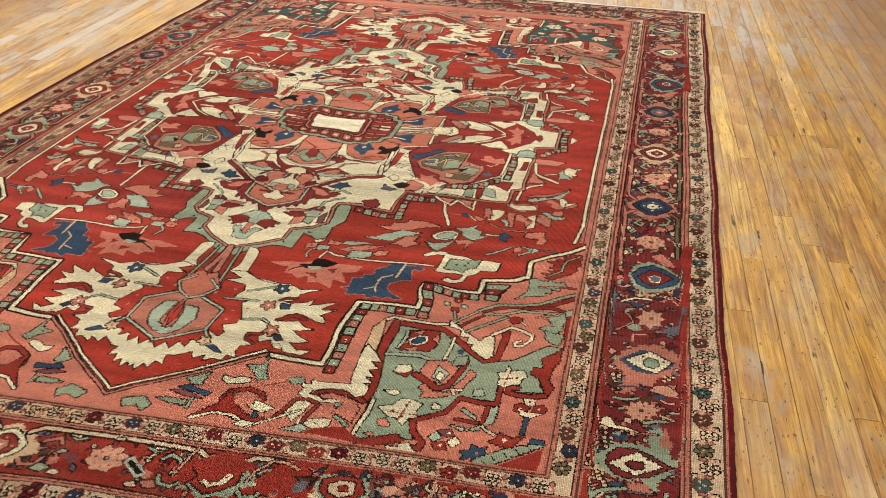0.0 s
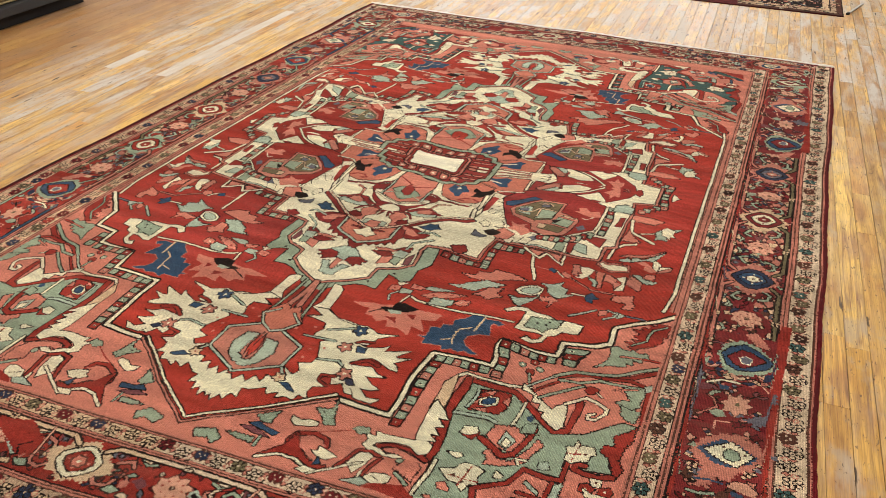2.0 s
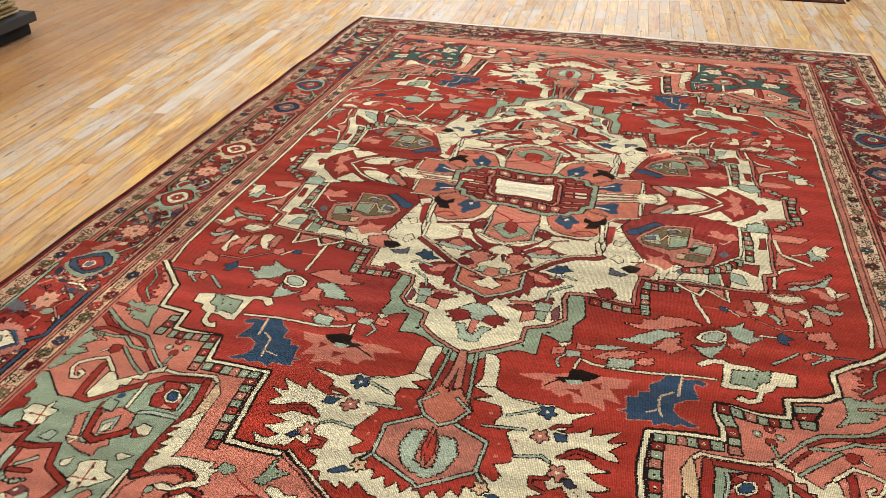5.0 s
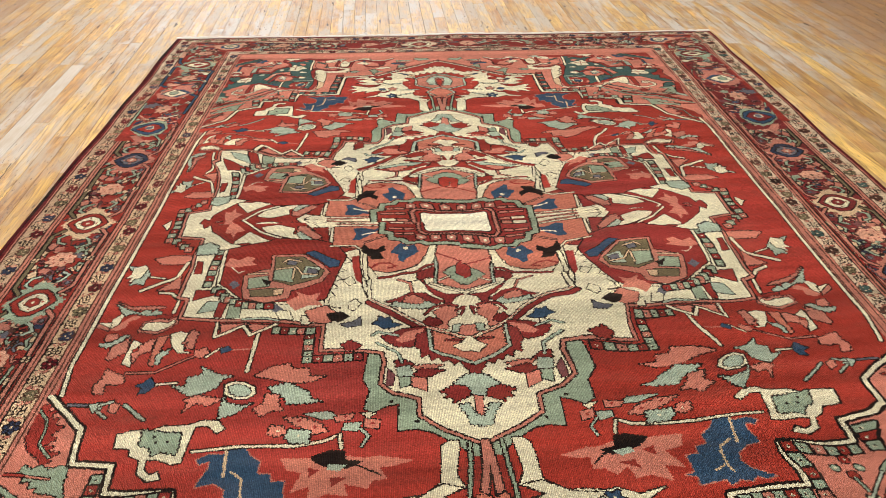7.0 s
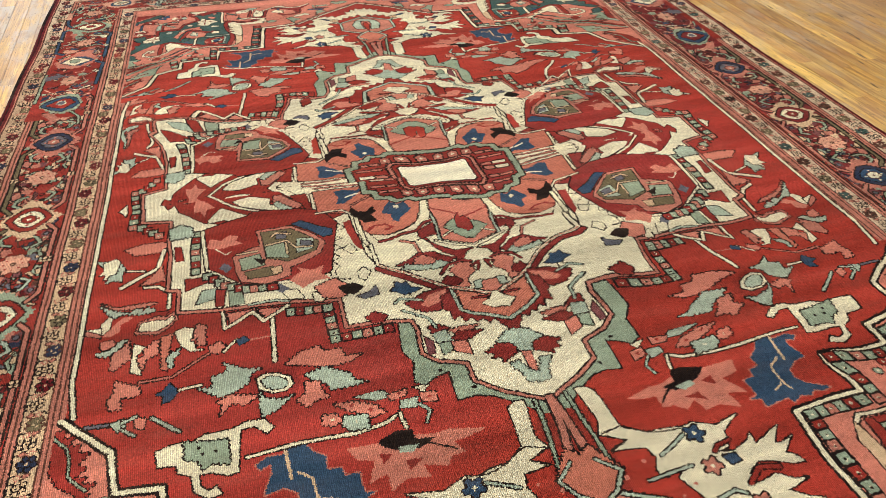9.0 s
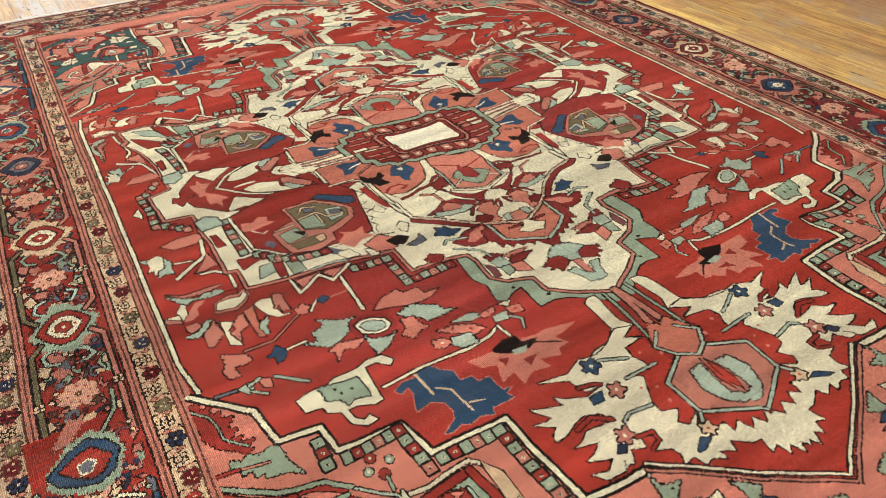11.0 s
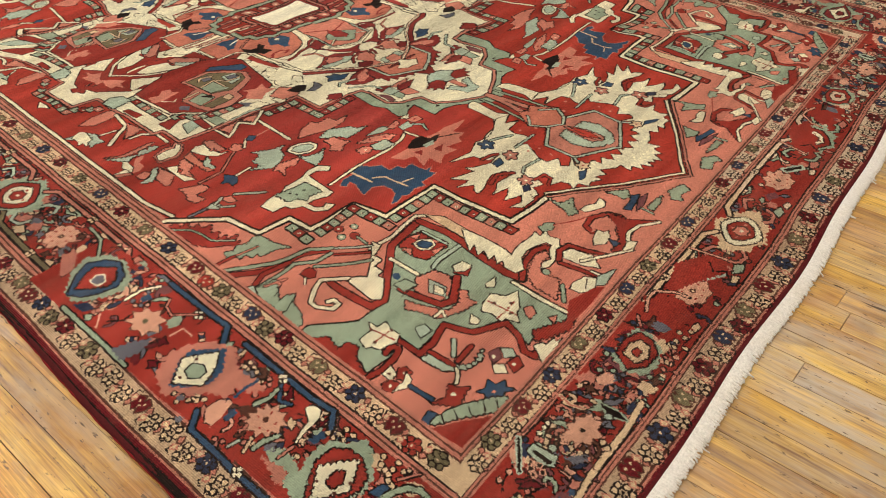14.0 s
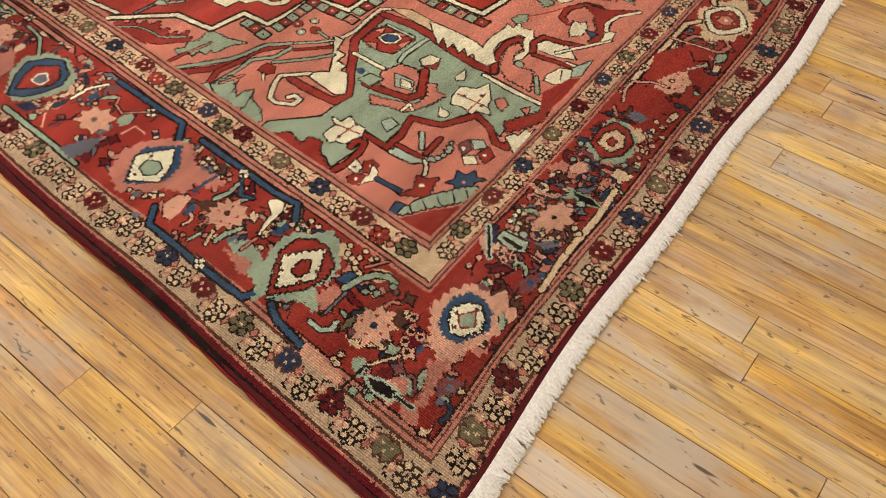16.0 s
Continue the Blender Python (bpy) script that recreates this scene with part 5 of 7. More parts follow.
    c.patch("sage", "ink", [(569, 256), (517, 246), (505, 288), (560, 296)], 2)
    c.patch("olive", "ink", [(555, 304), (486, 298), (471, 328), (546, 328)], 2)
    c.ribbon("tan", "ink", 4.5, [(574, 239), (521, 234)], 2)
    c.patch("ink", None, [(531, 257), (499, 269), (513, 287)], 3)
    c.patch("tan", "ink", [(492, 305), (466, 301), (468, 324), (488, 325)], 2)
    c.patch("pink", None, [(648, 198), (635, 165), (608, 179), (589, 160), (563, 169), (571, 185), (555, 196), (604, 207), (625, 209)], 3)
    c.patch("pink", None, [(456, 358), (426, 334), (433, 318), (400, 334), (369, 323), (381, 350), (361, 372), (399, 372), (429, 389)], 3)
    c.patch("slate", None, [(620, 279), (606, 263), (586, 281), (601, 298)], 3)
    c.patch("slate", None, [(497, 379), (480, 363), (460, 385), (480, 396)], 3)
    c.ribbon("cream", None, 3, [(626, 208), (603, 232), (587, 225)], 2.6)
    c.patch("blue", "ink", [(425, 148), (402, 139), (359, 174), (326, 192), (330, 216), (351, 218), (379, 188)], 2.2)
    checks(c, 20, [(648, 302), (604, 339), (553, 362), (496, 371)])


def medallion_heart(c):
    """Coral petals round the central cartouche and the ivory lattice."""
    c.patch("cream", "ink", [(275, 136), (207, 80), (82, 111), (-33, 115), (-43, 322), (-3, 520), (108, 464), (242, 357), (262, 298)], 3)
    c.patch("coral", "ink", [(358, 21), (213, 22), (207, 80), (169, 90), (150, 110), (82, 111), (89, 153), (109, 182), (115, 209), (153, 234), (202, 249), (233, 242), (249, 214), (250, 179), (272, 141), (353, 117)], 2.6)
    c.patch("blue", None, [(303, 33), (281, 27), (244, 39), (225, 31), (247, 65), (280, 94), (303, 91), (294, 65)], 3)
    c.ribbon("white", None, 5, [(274, 67), (251, 57), (232, 54)], 2.6)
    c.patch("blue", None, [(193, 154), (180, 129), (166, 108), (145, 123), (126, 113), (117, 152), (133, 171), (146, 181), (158, 201), (171, 194), (172, 164)], 3)
    c.dots("cream", None, 8, [(153, 135)], 2)
    c.dots("blue", None, 4, [(158, 141)], 2)
    c.patch("ink", None, [(276, 143), (267, 113), (251, 134), (232, 141), (208, 118), (204, 145), (219, 155), (209, 185), (241, 187), (261, 159)], 3)
    c.ribbon("cream", "ink", 5, [(360, 118), (292, 122), (272, 141)], 2.2)
    c.ribbon("rose", "ink", 4, [(267, 108), (212, 74)], 2)
    c.ribbon("brick", None, 7, [(243, 223), (223, 204), (196, 205), (178, 221), (197, 228)], 2.6)
    c.patch("cream", "ink", [(236, 238), (195, 252), (153, 240), (121, 222), (101, 187), (83, 116), (61, 119), (65, 158), (81, 209), (106, 251), (130, 257), (182, 263), (223, 266)], 2.4)
    c.ribbon("brick", "ink", 7, [(221, 270), (189, 266), (161, 255), (124, 253), (96, 223), (78, 219)], 2.2)
    c.patch("brick", "ink", [(119, 254), (76, 228), (77, 278), (99, 275), (104, 300), (121, 280)], 2)
    c.ribbon("mint", "ink", 8, [(71, 196), (68, 243), (72, 309)], 2.6)
    c.ribbon("cream", "ink", 9, [(260, 166), (257, 261), (247, 288)], 2.6)
    c.patch("pink", "ink", [(65, 116), (21, 129), (-32, 118), (-54, 185), (-50, 306), (-3, 331), (44, 311), (66, 299), (63, 216), (71, 167)], 3)
    c.ribbon("brick", None, 5, [(70, 163), (6, 203), (-58, 163)], 2.6)
    c.patch("sage", "ink", [(52, 255), (34, 232), (16, 223), (15, 267), (-6, 275), (-20, 245), (-35, 267), (-19, 297), (7, 308), (27, 287), (41, 268)], 2.2)
    c.patch("red", "ink", [(13, 214), (0, 201), (-17, 209), (-15, 262), (2, 273), (17, 260)], 2)
    c.ribbon("cream", "ink", 4, [(61, 289), (35, 271)], 2)
    c.ribbon("cream", "ink", 6, [(85, 303), (39, 327), (-1, 344), (-48, 317)], 2.4)
    c.patch("brick", "ink", [(104, 298), (77, 330), (49, 349), (5, 351), (28, 362), (36, 381), (54, 388), (58, 364), (77, 350), (93, 327)], 2, jag=4)
    c.ribbon("rose", "ink", 6, [(170, 282), (138, 299), (131, 342)], 2.2)
    c.patch("brick", "ink", [(199, 370), (162, 356), (137, 339), (100, 343), (76, 365), (56, 374), (74, 387), (112, 385), (164, 379)], 2.2)
    c.patch("pink", "ink", [(157, 376), (149, 354), (127, 349), (103, 367), (102, 385), (126, 389)], 2)
    c.patch("mint", "ink", [(187, 387), (176, 371), (157, 380), (113, 387), (96, 374), (77, 387), (85, 399), (114, 401), (152, 398)], 2)
    c.patch("pink", "ink", [(102, 461), (72, 438), (85, 417), (55, 392), (27, 403), (25, 434), (50, 453), (50, 481), (82, 477)], 2)
    c.ribbon("brick", "ink", 6, [(106, 423), (83, 398), (47, 388), (26, 397)], 2)
    c.patch("brick", "ink", [(117, 460), (99, 434), (72, 442), (62, 458), (89, 474)], 2)
    c.ribbon("brick", "ink", 5, [(29, 414), (8, 402), (17, 432)], 2)
    c.patch("mint", "ink", [(38, 470), (19, 468), (21, 493), (39, 493)], 2)
    c.patch("pink", "ink", [(17, 473), (-7, 472), (-17, 488), (-17, 519), (3, 519), (23, 502)], 2)
    c.ribbon("brick", "ink", 14, [(243, 369), (179, 421), (109, 480), (6, 533)], 2.6)
    c.ribbon("cream", "ink", 7, [(246, 279), (242, 355), (178, 404), (108, 464), (1, 521)], 2.6)
    c.ribbon("rose", None, 3, [(242, 355), (178, 404), (108, 464), (1, 521)], 2.6)
    c.ribbon("ink", None, 2.6, [(144, 294), (88, 281)], 2.6)


def medallion_foot(c):
    """The serrated chevron and flowers under the lattice."""
    c.patch("blue", "ink", [(232, 450), (218, 438), (216, 424), (203, 433), (191, 430), (184, 448), (162, 457), (182, 464), (205, 467), (218, 456)], 2.2)
    c.ribbon("ink", None, 2.6, [(205, 467), (207, 481)], 2.6)
    c.ribbon("ink", None, 2.6, [(192, 466), (192, 483)], 2.6)
    c.patch("brick", "ink", [(211, 496), (164, 474), (105, 466), (104, 495), (123, 519), (139, 534), (175, 531), (198, 515)], 2.2)
    c.patch("pink", None, [(178, 510), (153, 483), (106, 473), (121, 501), (137, 510), (162, 518)], 3)
    c.patch("brick", "ink", [(126, 495), (95, 482), (91, 552), (66, 570), (1, 606), (-81, 563), (-96, 597), (-55, 609), (-32, 626), (-19, 621), (-17, 640), (13, 639), (12, 622), (20, 614), (28, 593), (44, 603), (53, 587), (68, 592), (76, 576), (91, 585), (98, 564), (115, 573), (117, 544), (130, 535)], 2)
    c.patch("coral", "ink", [(85, 486), (2, 528), (-76, 501), (-93, 548), (-75, 562), (3, 599), (66, 567), (84, 547)], 2.4)
    c.ribbon("mint", "ink", 7, [(96, 482), (91, 549), (66, 567), (3, 599)], 2.2)
    c.patch("cream", "ink", [(39, 543), (19, 532), (4, 512), (-17, 516), (-14, 533), (-31, 547), (-4, 559), (17, 564)], 2.2)
    c.ribbon("brick", "ink", 5, [(55, 521), (21, 523)], 2)
    c.patch("brick", "ink", [(179, 576), (156, 577), (132, 594), (147, 605), (175, 600)], 2)
    c.patch("mint", "ink", [(174, 600), (144, 596), (136, 629), (172, 628)], 2)
    c.patch("sage", "ink", [(168, 632), (143, 632), (146, 658), (167, 666)], 2)
    c.patch("pink", "ink", [(137, 599), (105, 597), (68, 602), (90, 615), (125, 614)], 2)
    c.patch("brick", "ink", [(138, 625), (119, 609), (66, 620), (93, 633), (117, 641)], 2)
    c.patch("pink", "ink", [(142, 633), (110, 641), (111, 681), (142, 663)], 2)
    c.patch("plum", "ink", [(193, 603), (178, 625), (184, 657), (199, 654)], 2)
    c.patch("brick", "ink", [(85, 684), (52, 667), (18, 664), (15, 698), (37, 708), (58, 720), (52, 705), (78, 703), (65, 691)], 2)
    c.patch("mint", "ink", [(52, 663), (24, 636), (4, 631), (-32, 660), (-43, 672), (-22, 675), (-12, 696), (12, 696), (19, 673)], 2)
    c.patch("pink", "ink", [(8, 698), (-17, 698), (-20, 749), (6, 758)], 2)
    c.patch("mint", "ink", [(46, 724), (21, 720), (7, 759), (-21, 751), (-32, 761), (-13, 790), (23, 783), (28, 755)], 2)
    c.ribbon("mint", "ink", 5, [(222, 518), (171, 551), (162, 585)], 2)
    c.ribbon("mint", "ink", 5, [(233, 491), (217, 479), (172, 494)], 2)
    c.patch("pink", "ink", [(403, 393), (352, 373), (318, 406), (311, 426), (348, 440), (387, 427)], 2, jag=4)
    c.patch("ink", None, [(351, 403), (312, 397), (285, 419), (315, 440), (336, 427)], 3)
    c.patch("slate", "ink", [(310, 445), (278, 439), (259, 422), (259, 454), (291, 458)], 2)
    c.ribbon("ink", None, 4, [(346, 376), (313, 383)], 2.6)
    c.patch("brick", "ink", [(307, 520), (283, 505), (258, 522), (270, 538), (292, 538)], 2)


def cartouche(c):
    """The ivory cartouche in its sage frame."""
    c.patch("sage", "ink", [(-20, -20), (228, -20), (228, 60), (203, 64), (198, 92), (166, 96), (150, 114), (112, 108), (96, 122), (40, 118), (-20, 126)])
    c.patch("brick", "ink", [(-20, -20), (208, -20), (208, 44), (184, 48), (180, 78), (150, 80), (138, 98), (102, 92), (88, 104), (40, 100), (-20, 108)], 3)
    for x, y in ((22, 84), (66, 82), (108, 78)):
        c.patch("rose", "ink", [(x - 13, y - 14), (x + 13, y - 14), (x + 13, y + 8), (x, y + 15), (x - 13, y + 8)], 3)
        c.dots("cream", None, 5, [(x, y)])
    for y in (2, 34, 60):
        c.ribbon("rose", "ink", 8, [(132, y), (152, y)], 3)
        c.ribbon("cream" if y < 10 else "pink", "ink", 7, [(164, y), (196 if y < 50 else 176, y)], 3)
    c.patch("rose", "ink", [(-20, -20), (118, -20), (114, 44), (100, 62), (-20, 62)], 4)
    c.patch("brick", "ink", [(-20, -20), (106, -20), (102, 42), (92, 54), (-20, 54)], 3)
    c.patch("white", "ink", [(-20, -20), (96, -20), (92, 38), (84, 45), (-20, 45)], 3)


def pendant(c):
    """The red lobe with its hexagon and ivory flames."""
    c.patch("brick", None, [(-20, 868), (46, 868), (62, 1000), (50, 1062), (-20, 1062)])
    c.ribbon("rose", "ink", 14, [(1, 833), (21, 1017)], 3.5)
    c.ribbon("sage", "ink", 6, [(31, 830), (50, 1013)], 3)
    c.ribbon("sage", "ink", 6, [(-28, 829), (-27, 1030)], 3)
    c.patch("cream", "ink", [(73, 823), (53, 824), (65, 910), (52, 941), (97, 958), (59, 977), (115, 977), (113, 997), (155, 991), (189, 984), (214, 964), (160, 950), (129, 949), (96, 925), (89, 835)], 2.6)
    c.patch("cream", "ink", [(317, 957), (254, 970), (210, 953), (174, 961), (132, 951), (94, 929), (58, 941), (96, 958), (65, 976), (112, 979), (118, 1005), (106, 1028), (106, 1047), (146, 1041), (132, 1055), (150, 1087), (160, 1106), (159, 1131), (130, 1143), (151, 1165), (138, 1182), (107, 1167), (128, 1188), (108, 1192), (112, 1212), (86, 1207), (84, 1234), (62, 1219), (52, 1248), (34, 1229), (20, 1256), (6, 1236), (-23, 1246), (-81, 1260), (-151, 1293), (-55, 1346), (-6, 1331), (6, 1312), (16, 1332), (26, 1304), (40, 1318), (46, 1292), (66, 1298), (58, 1268), (78, 1264), (110, 1240), (119, 1260), (142, 1244), (144, 1262), (164, 1249), (181, 1253), (186, 1231), (210, 1235), (200, 1215), (204, 1196), (231, 1184), (207, 1178), (211, 1157), (234, 1150), (241, 1171), (267, 1157), (283, 1183), (302, 1177), (287, 1163), (305, 1185), (348, 1182), (365, 1162), (332, 1171), (306, 1154), (324, 1151), (352, 1138), (329, 1132), (307, 1116), (323, 1113), (353, 1105), (334, 1102), (309, 1087), (276, 1094), (245, 1097), (266, 1070), (292, 1058), (318, 1064), (348, 1077), (372, 1079), (368, 1067), (350, 1054), (383, 1028), (356, 1036), (344, 1033), (368, 999), (339, 1012), (308, 1024), (313, 999), (297, 1013), (255, 1030), (222, 1025), (251, 1019), (261, 984)], 2.4)
    c.patch("rose", "ink", [(-9, 1029), (31, 1050), (102, 1090), (97, 1168), (-9, 1230), (-40, 1238), (-110, 1099)], 3)
    c.ribbon("mint", "ink", 6, [(16, 1045), (101, 1091), (99, 1169), (-7, 1231), (-48, 1223)], 2.6)
    c.patch("mint", "ink", [(41, 1095), (10, 1091), (14, 1110), (18, 1135), (16, 1173), (-20, 1185), (-5, 1199), (12, 1200), (38, 1178), (48, 1154), (53, 1134)], 2.4)
    c.patch("red", "ink", [(-6, 1061), (-29, 1091), (-35, 1171), (-5, 1179), (9, 1138), (4, 1100)], 2.4)
    c.patch("coral", "ink", [(23, 956), (60, 1013), (25, 1054), (-15, 1072), (-72, 1019)], 2.4)
    c.ribbon("mint", "ink", 5, [(23, 984), (56, 1014), (30, 1049), (-11, 1071)], 2.2)
    c.ribbon("mint", "ink", 5, [(164, 1038), (86, 1045)], 2.2)
    c.ribbon("mint", "ink", 5, [(236, 1109), (216, 1099), (164, 1111)], 2.2)
    c.ribbon("mint", "ink", 5, [(180, 974), (127, 1003)], 2.2)
    c.ribbon("mint", "ink", 5, [(102, 1172), (115, 1189)], 2.2)
    c.ribbon("brick", "ink", 7, [(258, 1006), (231, 1012), (218, 1022)], 2.2)
    c.ribbon("brick", "ink", 8, [(322, 1077), (286, 1069), (252, 1093)], 2.2)
    c.ribbon("brick", "ink", 6, [(240, 1146), (206, 1154), (207, 1173), (232, 1180)], 2.2)
    bloom(c, "blue", 20, [(202, 977)])
    bloom(c, "rose", 19, [(199, 1048)])
    bloom(c, "rose", 19, [(256, 1130)])
    bloom(c, "tan", 16, [(117, 1202)])
    bloom(c, "rose", 19, [(-23, 1284)])
    c.patch("blue", "ink", [(256, 1034), (227, 1034), (236, 1052), (260, 1050)], 2)
    c.patch("navy", "ink", [(281, 1138), (265, 1145), (279, 1158), (293, 1152)], 2)
    c.patch("blue", "ink", [(146, 1210), (129, 1217), (160, 1230), (172, 1228)], 2)
    c.dots("pink", None, 4, [(56, 1030), (125, 1088), (127, 1122), (95, 1006), (155, 1072)], 2)


def border_ground(c):
    c.patch("brick", None, [(1075, 608), (1251, 605), (1212, 1661), (1041, 1660)])
    c.patch("brick", None, [(471, 1549), (1216, 1550), (1211, 1663), (469, 1660)])
    c.patch("red", None, [(1091, 1050), (1065, 1167), (1094, 1209), (1139, 1176), (1133, 1128), (1158, 1126), (1140, 1063)], jag=5)
    c.patch("red", None, [(1134, 1250), (1064, 1260), (1086, 1305), (1139, 1294), (1177, 1282)], jag=5)
    c.patch("red", None, [(1217, 1155), (1172, 1171), (1181, 1247), (1237, 1230)], jag=5)
    c.patch("red", None, [(1115, 770), (1091, 844), (1092, 944), (1103, 876), (1144, 829)], jag=5)
    c.patch("red", None, [(1132, 1441), (1072, 1480), (1091, 1517), (1150, 1479)], jag=5)
    c.patch("red", None, [(327, 1552), (234, 1602), (276, 1645), (368, 1601), (426, 1583)], jag=5)
    c.patch("red", None, [(455, 1549), (413, 1611), (438, 1639), (506, 1610), (496, 1573)], jag=5)
    c.patch("rose", None, [(712, 1546), (658, 1577), (656, 1620), (702, 1623), (730, 1574)], jag=5)
    c.patch("red", None, [(676, 1587), (658, 1621), (704, 1639), (721, 1612)], jag=5)
    c.patch("red", None, [(1207, 945), (1150, 959), (1181, 1004), (1217, 993)], jag=5)
    c.patch("red", None, [(1105, 1239), (1054, 1241), (1075, 1289), (1116, 1278)], jag=5)
    c.patch("red", None, [(1114, 1137), (1100, 1191), (1137, 1220), (1148, 1174)], jag=5)
    c.patch("wine", None, [(1222, 898), (1190, 904), (1197, 947), (1226, 954)], jag=5)
    fill_ground(c)
    c.patch("rose", None, [(1194, 1255), (1184, 1282), (1187, 1325), (1177, 1345), (1190, 1352), (1200, 1326), (1201, 1287)], jag=4)
    c.patch("sage", None, [(1172, 1256), (1158, 1295), (1170, 1332), (1189, 1338), (1178, 1293)], jag=4)
    c.patch("blush", "ink", [(1216, 1140), (1195, 1120), (1172, 1122), (1161, 1131), (1174, 1140), (1191, 1138), (1209, 1154)], 2)
    c.ribbon("sage", "ink", 6, [(1097, 1216), (1122, 1202), (1139, 1200)], 2)
    c.dots("tan", "ink", 4.5, [(1088, 1308), (1077, 1310), (1077, 1325), (1063, 1326), (1064, 1341), (1091, 1331), (1090, 1347), (1077, 1296)], 2)
    c.dots("tan", "ink", 4.5, [(1180, 1068), (1178, 1080), (1167, 1082), (1187, 1089), (1200, 1087), (1186, 1103)], 2)
    c.ribbon("mint", "ink", 5, [(1230, 1350), (1209, 1348), (1187, 1355)], 2)
    c.ribbon("blush", "ink", 5, [(398, 1616), (404, 1589), (428, 1560), (457, 1560), (487, 1572)], 2)
    c.dots("tan", "ink", 4.5, [(494, 1642), (500, 1656), (479, 1658), (517, 1647), (533, 1650), (523, 1667)], 2)
    c.ribbon("blush", "ink", 4.5, [(263, 1553), (254, 1592), (248, 1625)], 2)
    c.ribbon("ink", None, 4, [(278, 1603), (298, 1619), (281, 1639), (302, 1653)])


def border_lines(c):
    """Bent blue and sage lines along the border."""
    c.ribbon("blue", "ink", 9, [(1062, 831), (1056, 963), (1053, 1003), (1086, 1029)])
    c.ribbon("blue", "ink", 9, [(1059, 1061), (1058, 1172), (1059, 1239), (1052, 1285), (1080, 1305)])
    c.ribbon("blue", "ink", 6, [(1066, 1170), (1101, 1200), (1091, 1222)], 2)
    c.ribbon("blue", "ink", 9, [(1209, 1113), (1239, 1135), (1241, 1241), (1235, 1344), (1212, 1356)])
    c.ribbon("blue", "ink", 9, [(1215, 1385), (1227, 1407), (1233, 1460)])
    c.ribbon("sage", "ink", 8, [(1242, 729), (1238, 824), (1236, 938)])
    c.ribbon("sage", "ink", 6, [(1117, 645), (1086, 603), (1082, 553)], 2.5)
    c.dots("cream", "ink", 4, [(1063, 1165), (1058, 1171), (1070, 1173), (1065, 1178)], 2)
    c.dots("cream", "ink", 4, [(1238, 1246), (1233, 1251), (1244, 1253), (1239, 1258)], 2)
    c.dots("cream", "ink", 4, [(1073, 933), (1067, 939), (1080, 942), (1075, 949)], 2)
    c.patch("blush", None, [(1225, 1464), (1227, 1536), (1243, 1538), (1243, 1467)])
    c.ribbon("ink", None, 4, [(1239, 1545), (1189, 1548)])
    c.ribbon("ink", None, 4, [(884, 1549), (832, 1551), (776, 1551)])
    c.ribbon("ink", "mint", 5, [(884, 1545), (933, 1580)], 2.5)
    c.ribbon("tan", "ink", 9, [(929, 1673), (863, 1667), (756, 1667), (685, 1660)], 2)


def border_blue_lozenge(c):
    """Ivory lozenge in a blue ring and a rosy cloud."""
    c.patch("rose", None, [(1210, 993), (1163, 978), (1135, 981), (1095, 1010), (1076, 1056), (1105, 1099), (1099, 1143), (1102, 1166), (1124, 1152), (1136, 1123), (1160, 1129), (1176, 1092), (1206, 1077), (1228, 1040)], jag=6)
    c.patch("blue", None, [(1210, 1035), (1164, 1003), (1134, 999), (1088, 1043), (1125, 1079), (1157, 1084), (1193, 1060)], jag=5)
    c.patch("cream", "ink", [(1201, 1034), (1155, 1003), (1104, 1040), (1126, 1059), (1145, 1069), (1170, 1077), (1187, 1054)], 2.4, jag=4)
    c.patch("sage", "ink", [(1170, 1030), (1153, 1026), (1141, 1042), (1147, 1058), (1163, 1060), (1175, 1049)], 2.4)
    c.dots("brown", None, 3.5, [(1140, 1023), (1148, 1073), (1185, 1034)])
    c.dots("tan", "ink", 4, [(1080, 1101), (1082, 1114), (1093, 1108), (1086, 1125), (1093, 1100)], 2)
    c.ribbon("blue", None, 6, [(1148, 1138), (1122, 1136), (1100, 1141)])


def border_sage_lozenge(c):
    """Ivory lozenge with a red eye in a sage cloud."""
    c.patch("sage", None, [(1184, 1258), (1157, 1273), (1168, 1304), (1150, 1317), (1121, 1314), (1091, 1322), (1079, 1346), (1054, 1362), (1070, 1389), (1095, 1417), (1124, 1423), (1152, 1414), (1157, 1437), (1184, 1443), (1181, 1417), (1202, 1392), (1212, 1366), (1231, 1360), (1206, 1342), (1202, 1317), (1180, 1311), (1189, 1279)], jag=6)
    c.patch("rose", None, [(1161, 1423), (1130, 1429), (1120, 1448), (1151, 1457), (1174, 1451)], jag=5)
    c.patch("red", None, [(1161, 1304), (1152, 1319), (1169, 1324)], jag=3)
    c.patch("brick", "ink", [(1139, 1331), (1105, 1334), (1087, 1355), (1085, 1379), (1103, 1408), (1125, 1414), (1161, 1405), (1207, 1370), (1165, 1344)], 2.4, jag=4)
    c.patch("cream", "ink", [(1143, 1339), (1116, 1357), (1091, 1379), (1120, 1395), (1140, 1404), (1166, 1387), (1190, 1371), (1163, 1353)], 2.4, jag=4)
    c.patch("red", "ink", [(1153, 1367), (1131, 1366), (1120, 1375), (1136, 1387), (1154, 1382)], 2.4, jag=3)
    c.dots("brown", None, 3.5, [(1162, 1355), (1129, 1397), (1121, 1350), (1158, 1391)])


